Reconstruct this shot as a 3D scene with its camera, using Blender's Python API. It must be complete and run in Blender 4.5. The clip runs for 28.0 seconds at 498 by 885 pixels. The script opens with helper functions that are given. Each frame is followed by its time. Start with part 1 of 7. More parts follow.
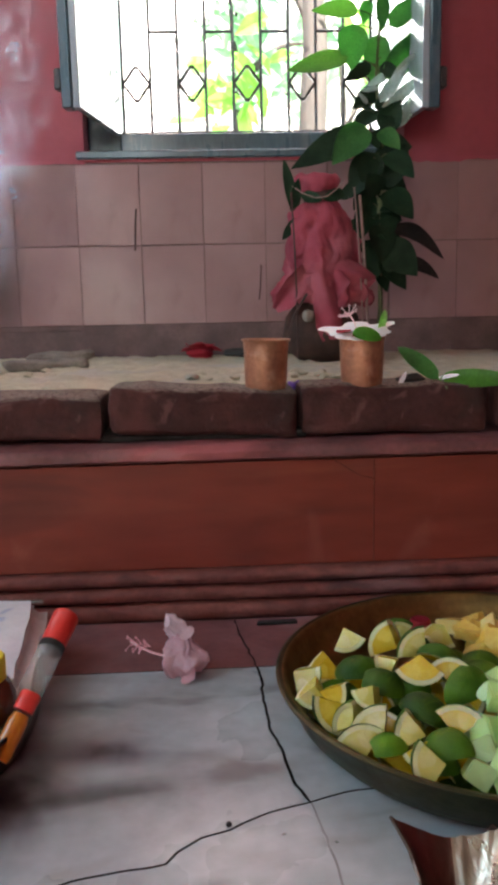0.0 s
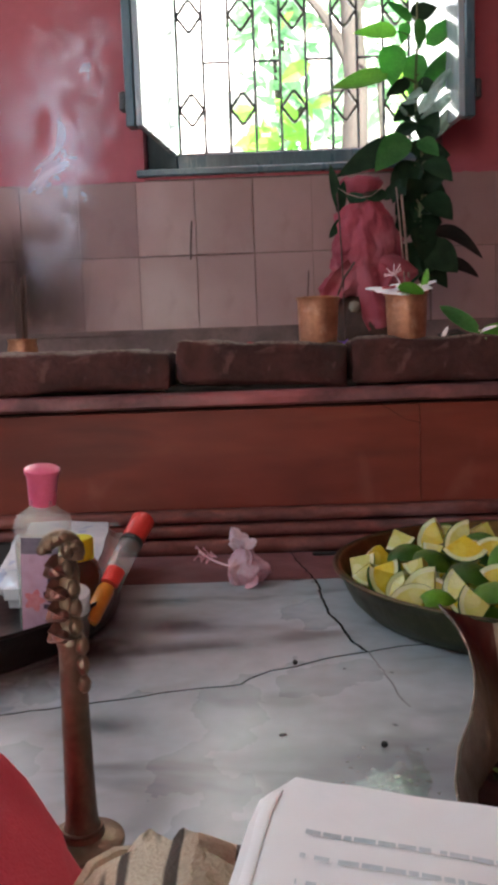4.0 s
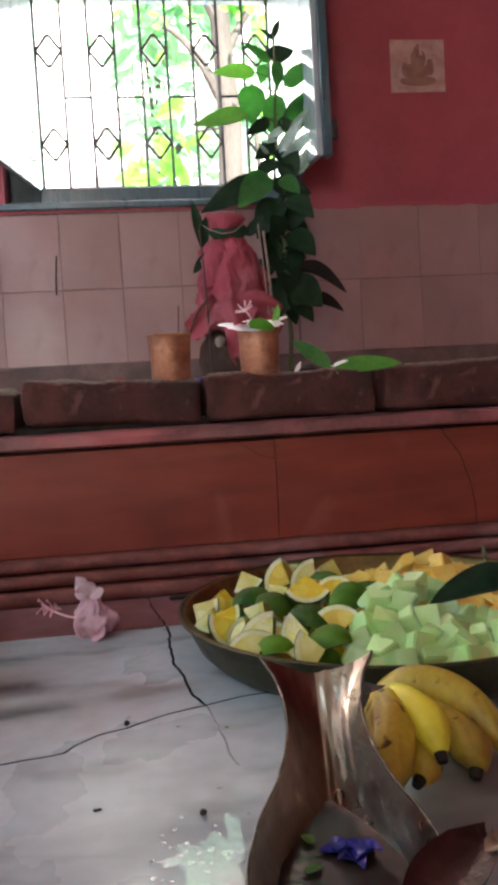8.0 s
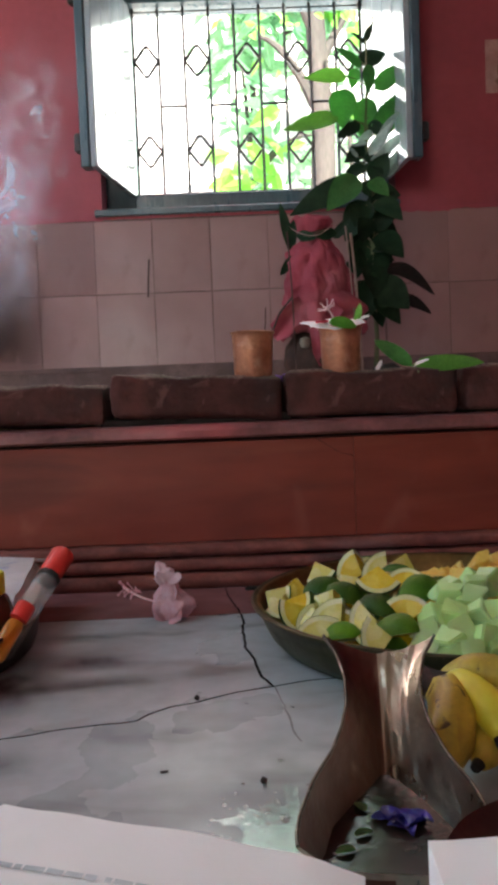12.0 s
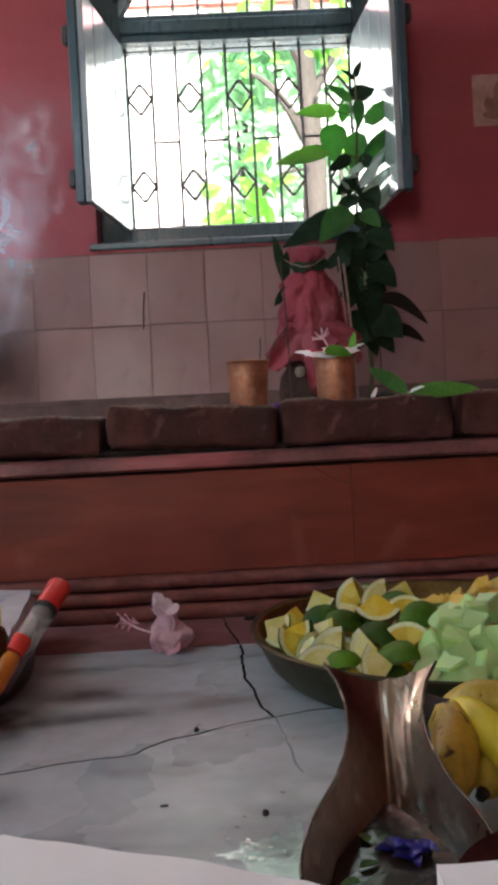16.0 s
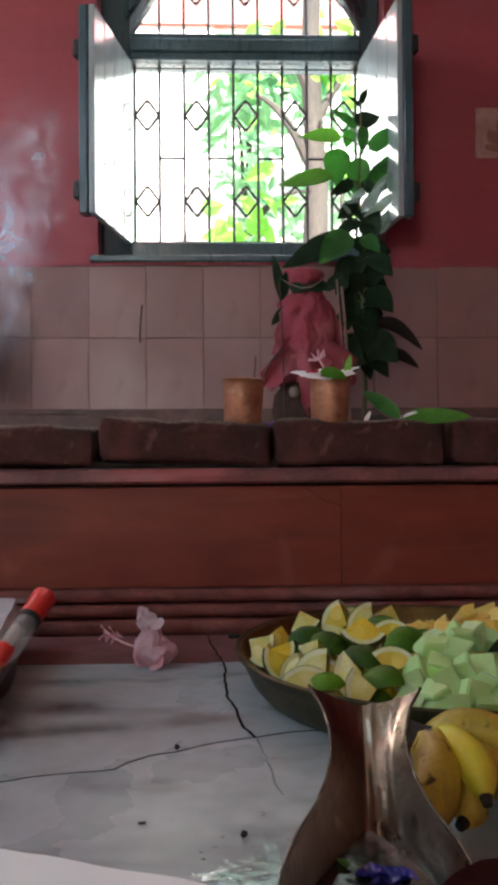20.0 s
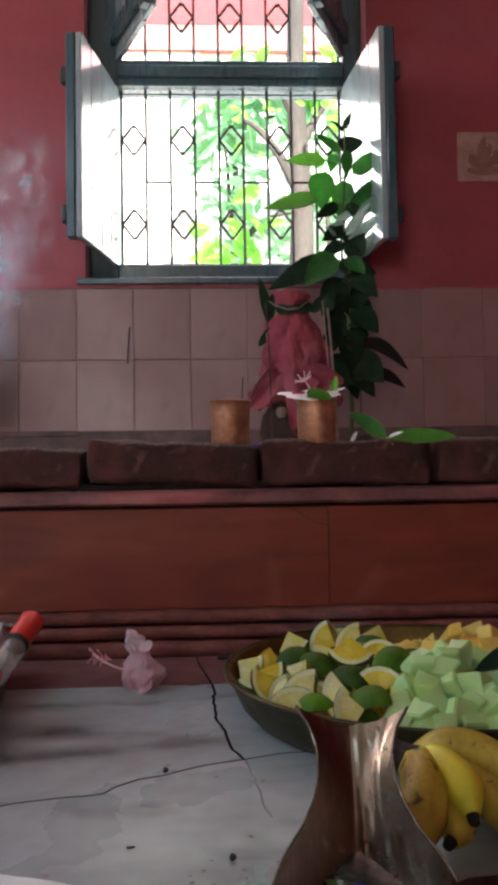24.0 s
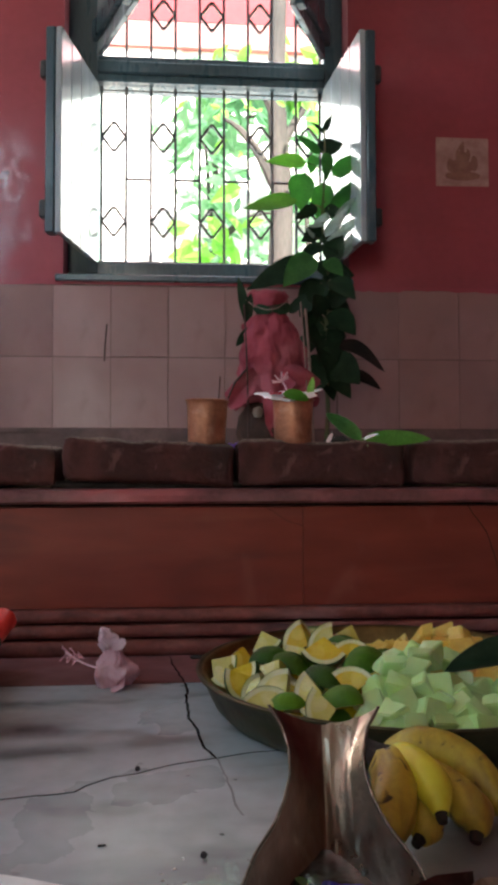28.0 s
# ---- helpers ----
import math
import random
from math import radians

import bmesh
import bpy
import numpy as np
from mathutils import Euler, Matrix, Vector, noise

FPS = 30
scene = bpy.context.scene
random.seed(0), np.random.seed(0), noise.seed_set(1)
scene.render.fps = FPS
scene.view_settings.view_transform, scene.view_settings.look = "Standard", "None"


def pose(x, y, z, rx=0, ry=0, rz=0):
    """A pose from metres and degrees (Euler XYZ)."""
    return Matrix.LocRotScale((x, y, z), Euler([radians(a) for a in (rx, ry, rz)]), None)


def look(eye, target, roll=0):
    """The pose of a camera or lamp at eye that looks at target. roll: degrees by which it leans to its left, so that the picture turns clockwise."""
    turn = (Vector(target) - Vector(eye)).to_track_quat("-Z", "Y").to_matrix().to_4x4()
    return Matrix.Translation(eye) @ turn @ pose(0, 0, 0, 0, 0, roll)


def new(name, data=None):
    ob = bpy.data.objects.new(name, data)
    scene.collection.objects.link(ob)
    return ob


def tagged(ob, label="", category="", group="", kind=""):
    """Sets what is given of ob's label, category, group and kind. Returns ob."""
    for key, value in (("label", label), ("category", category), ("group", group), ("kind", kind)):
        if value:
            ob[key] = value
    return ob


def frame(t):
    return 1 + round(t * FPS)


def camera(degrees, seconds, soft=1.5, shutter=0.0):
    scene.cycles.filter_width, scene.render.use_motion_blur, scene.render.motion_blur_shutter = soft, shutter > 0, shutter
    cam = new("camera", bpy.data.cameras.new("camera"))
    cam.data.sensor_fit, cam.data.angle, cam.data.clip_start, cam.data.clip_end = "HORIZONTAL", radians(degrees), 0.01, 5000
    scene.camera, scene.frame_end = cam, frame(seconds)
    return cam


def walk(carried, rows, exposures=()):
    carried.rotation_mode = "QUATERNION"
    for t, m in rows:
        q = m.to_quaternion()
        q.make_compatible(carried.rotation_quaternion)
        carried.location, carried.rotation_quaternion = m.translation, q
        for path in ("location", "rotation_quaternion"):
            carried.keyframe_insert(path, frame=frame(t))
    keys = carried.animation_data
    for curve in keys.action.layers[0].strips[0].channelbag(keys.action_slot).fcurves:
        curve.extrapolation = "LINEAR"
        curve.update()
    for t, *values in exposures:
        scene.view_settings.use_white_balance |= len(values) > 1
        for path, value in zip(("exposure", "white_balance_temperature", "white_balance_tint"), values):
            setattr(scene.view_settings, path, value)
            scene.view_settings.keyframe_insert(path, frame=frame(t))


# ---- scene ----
cam = camera(35.4, 28.0, soft=4.2)
PATH = [
    (0, (0.012, -0.017, 0.398), (0.099, 1.953, 0.066), -1.3),
    (0.5, (-0.002, -0.023, 0.381), (-0.027, 1.954, 0.079), -2.0),
    (1, (-0.02, -0.049, 0.334), (-0.039, 1.925, 0.014), -1.5),
    (1.5, (-0.024, -0.067, 0.302), (0.008, 1.906, -0.023), -1.0),
    (2, (-0.024, -0.087, 0.303), (0.035, 1.887, -0.011), -0.9),
    (2.5, (-0.017, -0.126, 0.316), (0.026, 1.853, 0.033), -0.4),
    (3, (-0.018, -0.136, 0.27), (-0.003, 1.85, 0.038), -1.2),
    (3.5, (-0.016, -0.133, 0.262), (-0.021, 1.856, 0.052), -1.6),
    (5.5, (-0.008, -0.121, 0.271), (-0.056, 1.873, 0.123), -3.3),
    (6, (0.003, -0.115, 0.286), (0.022, 1.879, 0.132), -4.3),
    (6.5, (0.044, -0.093, 0.277), (0.33, 1.883, 0.147), -4.5),
    (7, (0.046, -0.102, 0.273), (0.352, 1.87, 0.144), -3.3),
    (7.5, (0.043, -0.101, 0.272), (0.326, 1.875, 0.144), -2.6),
    (8, (0.05, -0.104, 0.268), (0.295, 1.877, 0.145), -3.3),
    (8.5, (0.043, -0.121, 0.264), (0.231, 1.868, 0.155), -1.6),
    (9, (0.045, -0.116, 0.257), (0.104, 1.881, 0.162), -1.1),
    (9.5, (0.046, -0.116, 0.257), (0.1, 1.881, 0.159), -1.2),
    (10, (0.052, -0.12, 0.257), (0.112, 1.877, 0.159), -2.1),
    (10.5, (0.06, -0.121, 0.257), (0.128, 1.875, 0.161), -2.2),
    (11, (0.058, -0.119, 0.254), (0.11, 1.878, 0.161), -1.8),
    (11.5, (0.06, -0.119, 0.252), (0.068, 1.879, 0.156), -1.9),
    (12, (0.061, -0.126, 0.252), (0.081, 1.872, 0.158), -2.3),
    (12.5, (0.064, -0.121, 0.249), (0.094, 1.877, 0.164), -2.8),
    (14.5, (0.065, -0.123, 0.246), (0.094, 1.876, 0.2), -3.8),
    (15, (0.064, -0.126, 0.247), (0.095, 1.874, 0.217), -3.7),
    (15.5, (0.062, -0.128, 0.248), (0.095, 1.872, 0.231), -3.7),
    (16, (0.06, -0.126, 0.249), (0.094, 1.873, 0.234), -3.0),
    (16.5, (0.058, -0.126, 0.249), (0.092, 1.874, 0.235), -2.0),
    (17, (0.056, -0.129, 0.251), (0.107, 1.87, 0.245), -1.4),
    (17.5, (0.055, -0.129, 0.252), (0.109, 1.87, 0.249), -0.6),
    (18, (0.055, -0.129, 0.252), (0.109, 1.871, 0.249), -0.0),
    (18.5, (0.055, -0.13, 0.252), (0.111, 1.869, 0.258), 0.1),
    (19, (0.056, -0.13, 0.253), (0.114, 1.87, 0.268), 0.1),
    (19.5, (0.056, -0.129, 0.251), (0.115, 1.87, 0.275), -0.1),
    (20, (0.056, -0.128, 0.25), (0.118, 1.871, 0.278), -0.4),
    (20.5, (0.056, -0.129, 0.252), (0.119, 1.869, 0.276), -0.4),
    (22.5, (0.056, -0.132, 0.251), (0.137, 1.865, 0.303), -0.6),
    (23, (0.058, -0.136, 0.252), (0.142, 1.861, 0.318), -0.7),
    (23.5, (0.057, -0.133, 0.251), (0.146, 1.863, 0.331), -0.6),
    (24, (0.058, -0.135, 0.252), (0.149, 1.861, 0.33), -0.9),
    (24.5, (0.055, -0.136, 0.252), (0.155, 1.86, 0.331), -0.7),
    (25, (0.056, -0.136, 0.252), (0.162, 1.86, 0.331), -0.6),
    (25.5, (0.053, -0.135, 0.253), (0.168, 1.86, 0.332), 0.2),
    (26, (0.057, -0.137, 0.252), (0.19, 1.857, 0.33), 0.2),
    (26.5, (0.057, -0.135, 0.251), (0.197, 1.859, 0.329), -0.0),
    (27, (0.056, -0.135, 0.251), (0.198, 1.858, 0.33), -0.1),
    (27.5, (0.056, -0.137, 0.252), (0.207, 1.856, 0.329), -0.1),
    (28, (0.057, -0.138, 0.253), (0.21, 1.855, 0.328), -0.1),
]
walk(cam, [(t, look(eye, target, roll)) for t, eye, target, roll in PATH], exposures=[(0.0, 2.86), (2.0, 2.86), (3.5, 2.78), (5.8, 2.5), (6.5, 2.88), (7.5, 3.03), (8.4, 2.87), (9.2, 2.5), (12.0, 2.6), (17.0, 2.4), (28.0, 2.33)])

# ---- daylight ----
world = bpy.data.worlds.new("daylight")
scene.world = world
world.use_nodes = True
wn = world.node_tree
sky = wn.nodes.new("ShaderNodeTexSky")
sky.sky_type, sky.sun_disc = "NISHITA", False
sky.sun_elevation, sky.sun_rotation = radians(45), radians(194)
wn.links.new(sky.outputs[0], wn.nodes["Background"].inputs[0])
wn.nodes["Background"].inputs[1].default_value = 0.15


def lamp(name, kind, energy, m, color=(1, 1, 1), size=(1, 1), angle=0.5):
    data = bpy.data.lights.new(name, kind)
    data.energy, data.color = energy, color
    if kind == "AREA":
        data.shape, data.size, data.size_y = "RECTANGLE", size[0], size[1]
    else:
        data.angle = radians(angle)
    ob = new(name, data)
    ob.matrix_world = m
    return ob


lamp("sun", "SUN", 5.0, look((2.0, -8, 8.2), (0, 0, 0)), (1.0, 0.95, 0.87))
# the sky's light by the grilled window, then three fill lamps in added, unseen openings
lamp("window_daylight", "AREA", 0.95, look((0.12, 2.16, 1.4), (0.12, 0.9, 1.0)), (0.74, 0.97, 1.0), (0.64, 1.1))
lamp("west_fill", "AREA", 1.7, look((-1.76, 0.5, 1.5), (0, 0.45, 0.2)), (0.77, 0.98, 1.0), (1.1, 1.1))
lamp("corner_fill", "AREA", 1.15, look((-1.15, 2.14, 1.4), (-0.6, 0.4, 0.2)), (0.77, 0.98, 1.0), (0.7, 1.15))
lamp("rear_fill", "AREA", 1.05, look((-0.7, -1.86, 1.05), (0.1, 0.9, 0.3)), (0.86, 0.99, 1.0), (0.85, 1.9))


# ---- materials ----
def material(name, color, color2=None, scale=20.0, rough=0.6, metal=0.0, bump=0.0, bump_scale=None, detail=5.0, stretch=(1, 1, 1), vary=0.0, coat=0.0, trans=0.0, sub=0.0, spread=(0.35, 0.65), rough2=None, ior=1.45, shine=0.5, grain=0.35):
    m = bpy.data.materials.new(name)
    m.use_nodes = True
    nt = m.node_tree
    b = nt.nodes["Principled BSDF"]
    b.inputs["Roughness"].default_value, b.inputs["Metallic"].default_value = rough, metal
    b.inputs["Coat Weight"].default_value, b.inputs["Transmission Weight"].default_value = coat, trans
    b.inputs["Coat Roughness"].default_value = 0.15
    b.inputs["IOR"].default_value = ior
    b.inputs["Specular IOR Level"].default_value = shine
    if sub:
        b.inputs["Subsurface Weight"].default_value = sub
        b.inputs["Subsurface Radius"].default_value = (0.01, 0.006, 0.003)
    tc = nt.nodes.new("ShaderNodeTexCoord")
    mp = nt.nodes.new("ShaderNodeMapping")
    mp.inputs["Scale"].default_value = stretch
    nt.links.new(tc.outputs["Object"], mp.inputs[0])
    info = nt.nodes.new("ShaderNodeObjectInfo")
    add = nt.nodes.new("ShaderNodeVectorMath")
    mul = nt.nodes.new("ShaderNodeMath")
    mul.operation = "MULTIPLY"
    mul.inputs[1].default_value = 37.0
    nt.links.new(info.outputs["Random"], mul.inputs[0])
    nt.links.new(mp.outputs[0], add.inputs[0])
    nt.links.new(mul.outputs[0], add.inputs[1])
    no = nt.nodes.new("ShaderNodeTexNoise")
    no.inputs["Scale"].default_value, no.inputs["Detail"].default_value = scale, detail
    nt.links.new(add.outputs[0], no.inputs["Vector"])
    fine = nt.nodes.new("ShaderNodeTexNoise")
    fine.inputs["Scale"].default_value, fine.inputs["Detail"].default_value = (bump_scale or scale * 8), 6.0
    nt.links.new(add.outputs[0], fine.inputs["Vector"])
    ramp = nt.nodes.new("ShaderNodeValToRGB")
    ramp.color_ramp.elements[0].position, ramp.color_ramp.elements[1].position = spread
    ramp.color_ramp.elements[0].color = (*color, 1)
    ramp.color_ramp.elements[1].color = (*(color2 or [c * 0.8 for c in color]), 1)
    nt.links.new(no.outputs["Fac"], ramp.inputs[0])
    speck = nt.nodes.new("ShaderNodeMix")
    speck.data_type, speck.blend_type = "RGBA", "OVERLAY"
    speck.inputs[0].default_value = grain
    nt.links.new(ramp.outputs[0], speck.inputs[6])
    nt.links.new(fine.outputs["Fac"], speck.inputs[7])
    hsv = nt.nodes.new("ShaderNodeHueSaturation")
    nt.links.new(speck.outputs[2], hsv.inputs["Color"])
    if vary:
        mr = nt.nodes.new("ShaderNodeMapRange")
        mr.inputs[3].default_value, mr.inputs[4].default_value = 1 - vary, 1 + vary
        nt.links.new(info.outputs["Random"], mr.inputs[0])
        nt.links.new(mr.outputs[0], hsv.inputs["Value"])
    nt.links.new(hsv.outputs[0], b.inputs["Base Color"])
    if rough2 is not None:
        rr = nt.nodes.new("ShaderNodeMapRange")
        rr.inputs[1].default_value, rr.inputs[2].default_value = 0.35, 0.65
        rr.inputs[3].default_value, rr.inputs[4].default_value = rough, rough2
        nt.links.new(no.outputs["Fac"], rr.inputs[0])
        nt.links.new(rr.outputs[0], b.inputs["Roughness"])
    if bump:
        bn = nt.nodes.new("ShaderNodeBump")
        bn.inputs["Strength"].default_value, bn.inputs["Distance"].default_value = bump, 0.004
        nt.links.new(fine.outputs["Fac"], bn.inputs["Height"])
        nt.links.new(bn.outputs[0], b.inputs["Normal"])
    return m


def overlay(m, color, scale, low, high, amount=1.0, stretch=(1, 1, 1), offset=(0, 0, 0), detail=6.0):
    """A second, larger layer of stains or veins over a material's colour."""
    nt = m.node_tree
    b = nt.nodes["Principled BSDF"]
    before = b.inputs["Base Color"].links[0].from_socket
    tc = nt.nodes.new("ShaderNodeTexCoord")
    mp = nt.nodes.new("ShaderNodeMapping")
    mp.inputs["Scale"].default_value, mp.inputs["Location"].default_value = stretch, offset
    nt.links.new(tc.outputs["Object"], mp.inputs[0])
    no = nt.nodes.new("ShaderNodeTexNoise")
    no.inputs["Scale"].default_value, no.inputs["Detail"].default_value, no.inputs["Distortion"].default_value = scale, detail, 0.6
    nt.links.new(mp.outputs[0], no.inputs["Vector"])
    mr = nt.nodes.new("ShaderNodeMapRange")
    mr.interpolation_type = "SMOOTHSTEP"
    mr.inputs[1].default_value, mr.inputs[2].default_value, mr.inputs[4].default_value = low, high, amount
    nt.links.new(no.outputs["Fac"], mr.inputs[0])
    mix = nt.nodes.new("ShaderNodeMix")
    mix.data_type = "RGBA"
    nt.links.new(mr.outputs[0], mix.inputs[0])
    nt.links.new(before, mix.inputs[6])
    mix.inputs[7].default_value = (*color, 1)
    nt.links.new(mix.outputs[2], b.inputs["Base Color"])
    return m


def dusted(m, color, amount):
    """Dust and sand that has settled on upward faces."""
    nt = m.node_tree
    b = nt.nodes["Principled BSDF"]
    before = b.inputs["Base Color"].links[0].from_socket
    geo, sep = nt.nodes.new("ShaderNodeNewGeometry"), nt.nodes.new("ShaderNodeSeparateXYZ")
    nt.links.new(geo.outputs["Normal"], sep.inputs[0])
    mr = nt.nodes.new("ShaderNodeMapRange")
    mr.inputs[1].default_value, mr.inputs[2].default_value, mr.inputs[4].default_value = 0.45, 0.95, amount
    nt.links.new(sep.outputs[2], mr.inputs[0])
    no = nt.nodes.new("ShaderNodeTexNoise")
    no.inputs["Scale"].default_value, no.inputs["Detail"].default_value = 45.0, 6.0
    patch = nt.nodes.new("ShaderNodeMapRange")
    patch.inputs[1].default_value, patch.inputs[2].default_value = 0.36, 0.56
    nt.links.new(no.outputs["Fac"], patch.inputs[0])
    mul = nt.nodes.new("ShaderNodeMath")
    mul.operation = "MULTIPLY"
    nt.links.new(mr.outputs[0], mul.inputs[0])
    nt.links.new(patch.outputs[0], mul.inputs[1])
    mix = nt.nodes.new("ShaderNodeMix")
    mix.data_type = "RGBA"
    nt.links.new(mul.outputs[0], mix.inputs[0])
    nt.links.new(before, mix.inputs[6])
    mix.inputs[7].default_value = (*color, 1)
    nt.links.new(mix.outputs[2], b.inputs["Base Color"])
    return m


def leafy(name, color, color2, rough=0.4, lit=0.45, scale=30, shine=0.5):
    """A leaf: gloss above, and light that shines through the blade."""
    m = material(name, color, color2, scale, rough, vary=0.25, bump=0.2, shine=shine)
    nt = m.node_tree
    b, out = nt.nodes["Principled BSDF"], nt.nodes["Material Output"]
    tr = nt.nodes.new("ShaderNodeBsdfTranslucent")
    mix = nt.nodes.new("ShaderNodeMixShader")
    mix.inputs[0].default_value = lit
    src = b.inputs["Base Color"].links[0].from_socket
    br = nt.nodes.new("ShaderNodeHueSaturation")
    br.inputs["Value"].default_value, br.inputs["Saturation"].default_value = 1.7, 1.0
    nt.links.new(src, br.inputs["Color"])
    nt.links.new(br.outputs[0], tr.inputs["Color"])
    nt.links.new(b.outputs[0], mix.inputs[1])
    nt.links.new(tr.outputs[0], mix.inputs[2])
    nt.links.new(mix.outputs[0], out.inputs[0])
    return m


def plastic(name, color, body):
    """Thin clear plastic: mostly see-through, with a pale body and a gloss."""
    m = bpy.data.materials.new(name)
    m.use_nodes = True
    nt = m.node_tree
    b = nt.nodes["Principled BSDF"]
    b.inputs["Base Color"].default_value = (*color, 1)
    b.inputs["Roughness"].default_value, b.inputs["Specular IOR Level"].default_value = 0.12, 0.7
    tr, mix = nt.nodes.new("ShaderNodeBsdfTransparent"), nt.nodes.new("ShaderNodeMixShader")
    tr.inputs[0].default_value = (0.97, 0.97, 0.95, 1)
    mix.inputs[0].default_value = body
    nt.links.new(tr.outputs[0], mix.inputs[1])
    nt.links.new(b.outputs[0], mix.inputs[2])
    nt.links.new(mix.outputs[0], nt.nodes["Material Output"].inputs[0])
    return m


def sheet(name, least, wavy=0.3):
    """A clear film: what lies under it shows, with a sheen that grows at a slant."""
    m = bpy.data.materials.new(name)
    m.use_nodes = True
    nt = m.node_tree
    lw = nt.nodes.new("ShaderNodeLayerWeight")
    lw.inputs[0].default_value = 0.25
    mr = nt.nodes.new("ShaderNodeMapRange")
    mr.inputs[3].default_value = least
    mr.inputs[4].default_value = 0.35
    tr, gl, mix = nt.nodes.new("ShaderNodeBsdfTransparent"), nt.nodes.new("ShaderNodeBsdfGlossy"), nt.nodes.new("ShaderNodeMixShader")
    tr.inputs[0].default_value = (0.98, 0.99, 0.98, 1)
    gl.inputs["Roughness"].default_value = 0.04
    ripple, bn = nt.nodes.new("ShaderNodeTexNoise"), nt.nodes.new("ShaderNodeBump")
    place = nt.nodes.new("ShaderNodeTexCoord")
    nt.links.new(place.outputs["Object"], ripple.inputs["Vector"])
    ripple.inputs["Scale"].default_value, ripple.inputs["Detail"].default_value = 130.0, 2.0
    bn.inputs["Strength"].default_value, bn.inputs["Distance"].default_value = wavy, 0.003
    nt.links.new(ripple.outputs["Fac"], bn.inputs["Height"])
    nt.links.new(bn.outputs[0], gl.inputs["Normal"])
    nt.links.new(lw.outputs["Fresnel"], mr.inputs[0])
    nt.links.new(mr.outputs[0], mix.inputs[0])
    nt.links.new(tr.outputs[0], mix.inputs[1])
    nt.links.new(gl.outputs[0], mix.inputs[2])
    nt.links.new(mix.outputs[0], nt.nodes["Material Output"].inputs[0])
    return m


def faded(name, color, scale, low, high, amount, airy=False):
    """A film that thins out towards the edges of its sheet: smoke in the air or soot on a wall."""
    m = bpy.data.materials.new(name)
    m.use_nodes = True
    nt = m.node_tree
    tc, sep = nt.nodes.new("ShaderNodeTexCoord"), nt.nodes.new("ShaderNodeSeparateXYZ")
    nt.links.new(tc.outputs["UV"], sep.inputs[0])

    def calc(op, a, b):
        n = nt.nodes.new("ShaderNodeMath")
        n.operation, n.use_clamp = op, True
        for k, v in enumerate((a, b)):
            if isinstance(v, (int, float)):
                n.inputs[k].default_value = v
            else:
                nt.links.new(v, n.inputs[k])
        return n.outputs[0]
    puff = nt.nodes.new("ShaderNodeTexNoise")
    puff.inputs["Scale"].default_value, puff.inputs["Detail"].default_value, puff.inputs["Distortion"].default_value = scale, 5.0, 1.6
    nt.links.new(tc.outputs["Object"], puff.inputs["Vector"])
    thick = nt.nodes.new("ShaderNodeMapRange")
    thick.inputs[1].default_value, thick.inputs[2].default_value, thick.inputs[4].default_value = low, high, amount
    nt.links.new(puff.outputs["Fac"], thick.inputs[0])
    fades = [calc("MULTIPLY", calc("MULTIPLY", sep.outputs[k], calc("SUBTRACT", 1.0, sep.outputs[k])), 4.0) for k in (0, 1)]
    soft_edge = calc("MULTIPLY", *fades)
    alpha = calc("MULTIPLY", thick.outputs[0], calc("MULTIPLY", soft_edge, soft_edge))
    clear_, dif, mixs = nt.nodes.new("ShaderNodeBsdfTransparent"), nt.nodes.new("ShaderNodeBsdfDiffuse"), nt.nodes.new("ShaderNodeMixShader")
    dif.inputs[0].default_value = (*color, 1)
    if airy:
        back, both = nt.nodes.new("ShaderNodeBsdfTranslucent"), nt.nodes.new("ShaderNodeAddShader")
        back.inputs[0].default_value = (*color, 1)
        nt.links.new(dif.outputs[0], both.inputs[0])
        nt.links.new(back.outputs[0], both.inputs[1])
        dif = both
    nt.links.new(alpha, mixs.inputs[0])
    nt.links.new(clear_.outputs[0], mixs.inputs[1])
    nt.links.new(dif.outputs[0], mixs.inputs[2])
    nt.links.new(mixs.outputs[0], nt.nodes["Material Output"].inputs[0])
    return m


M = {}
M["marble"] = overlay(overlay(overlay(overlay(material("grey_marble", (0.455, 0.515, 0.515), (0.38, 0.435, 0.435), 7.0, 0.24, bump=0.02, bump_scale=60, rough2=0.40, detail=5.0, grain=0.2), (0.150, 0.165, 0.185), 3.6, 0.46, 0.74, 0.7, (0.8, 2.3, 1), (0.3, 0.1, 0), 3.5), (0.14, 0.155, 0.145), 5.5, 0.56, 0.72, 0.75, (0.9, 2.0, 1), (7.3, 1.2, 0), 3.0), (0.17, 0.095, 0.09), 3.4, 0.57, 0.70, 0.4, (1.0, 1.9, 1), (3.1, 0.6, 0), 2.0), (0.28, 0.255, 0.21), 13.0, 0.52, 0.80, 0.45, (1, 1.3, 1), (1, 4, 0), 3.0)
M["border"] = overlay(material("red_cement_border", (0.26, 0.10, 0.095), (0.19, 0.075, 0.07), 14, 0.42, bump=0.1, rough2=0.6), (0.30, 0.22, 0.21), 6.0, 0.5, 0.75, 0.6)
M["grout"] = material("dark_grout", (0.20, 0.115, 0.105), (0.13, 0.080, 0.072), 60, 0.9, bump=0.4)
M["crack"] = material("crack_dirt_and_gap_shade", (0.022, 0.018, 0.016), (0.04, 0.033, 0.03), 60, 0.95, shine=0.0)
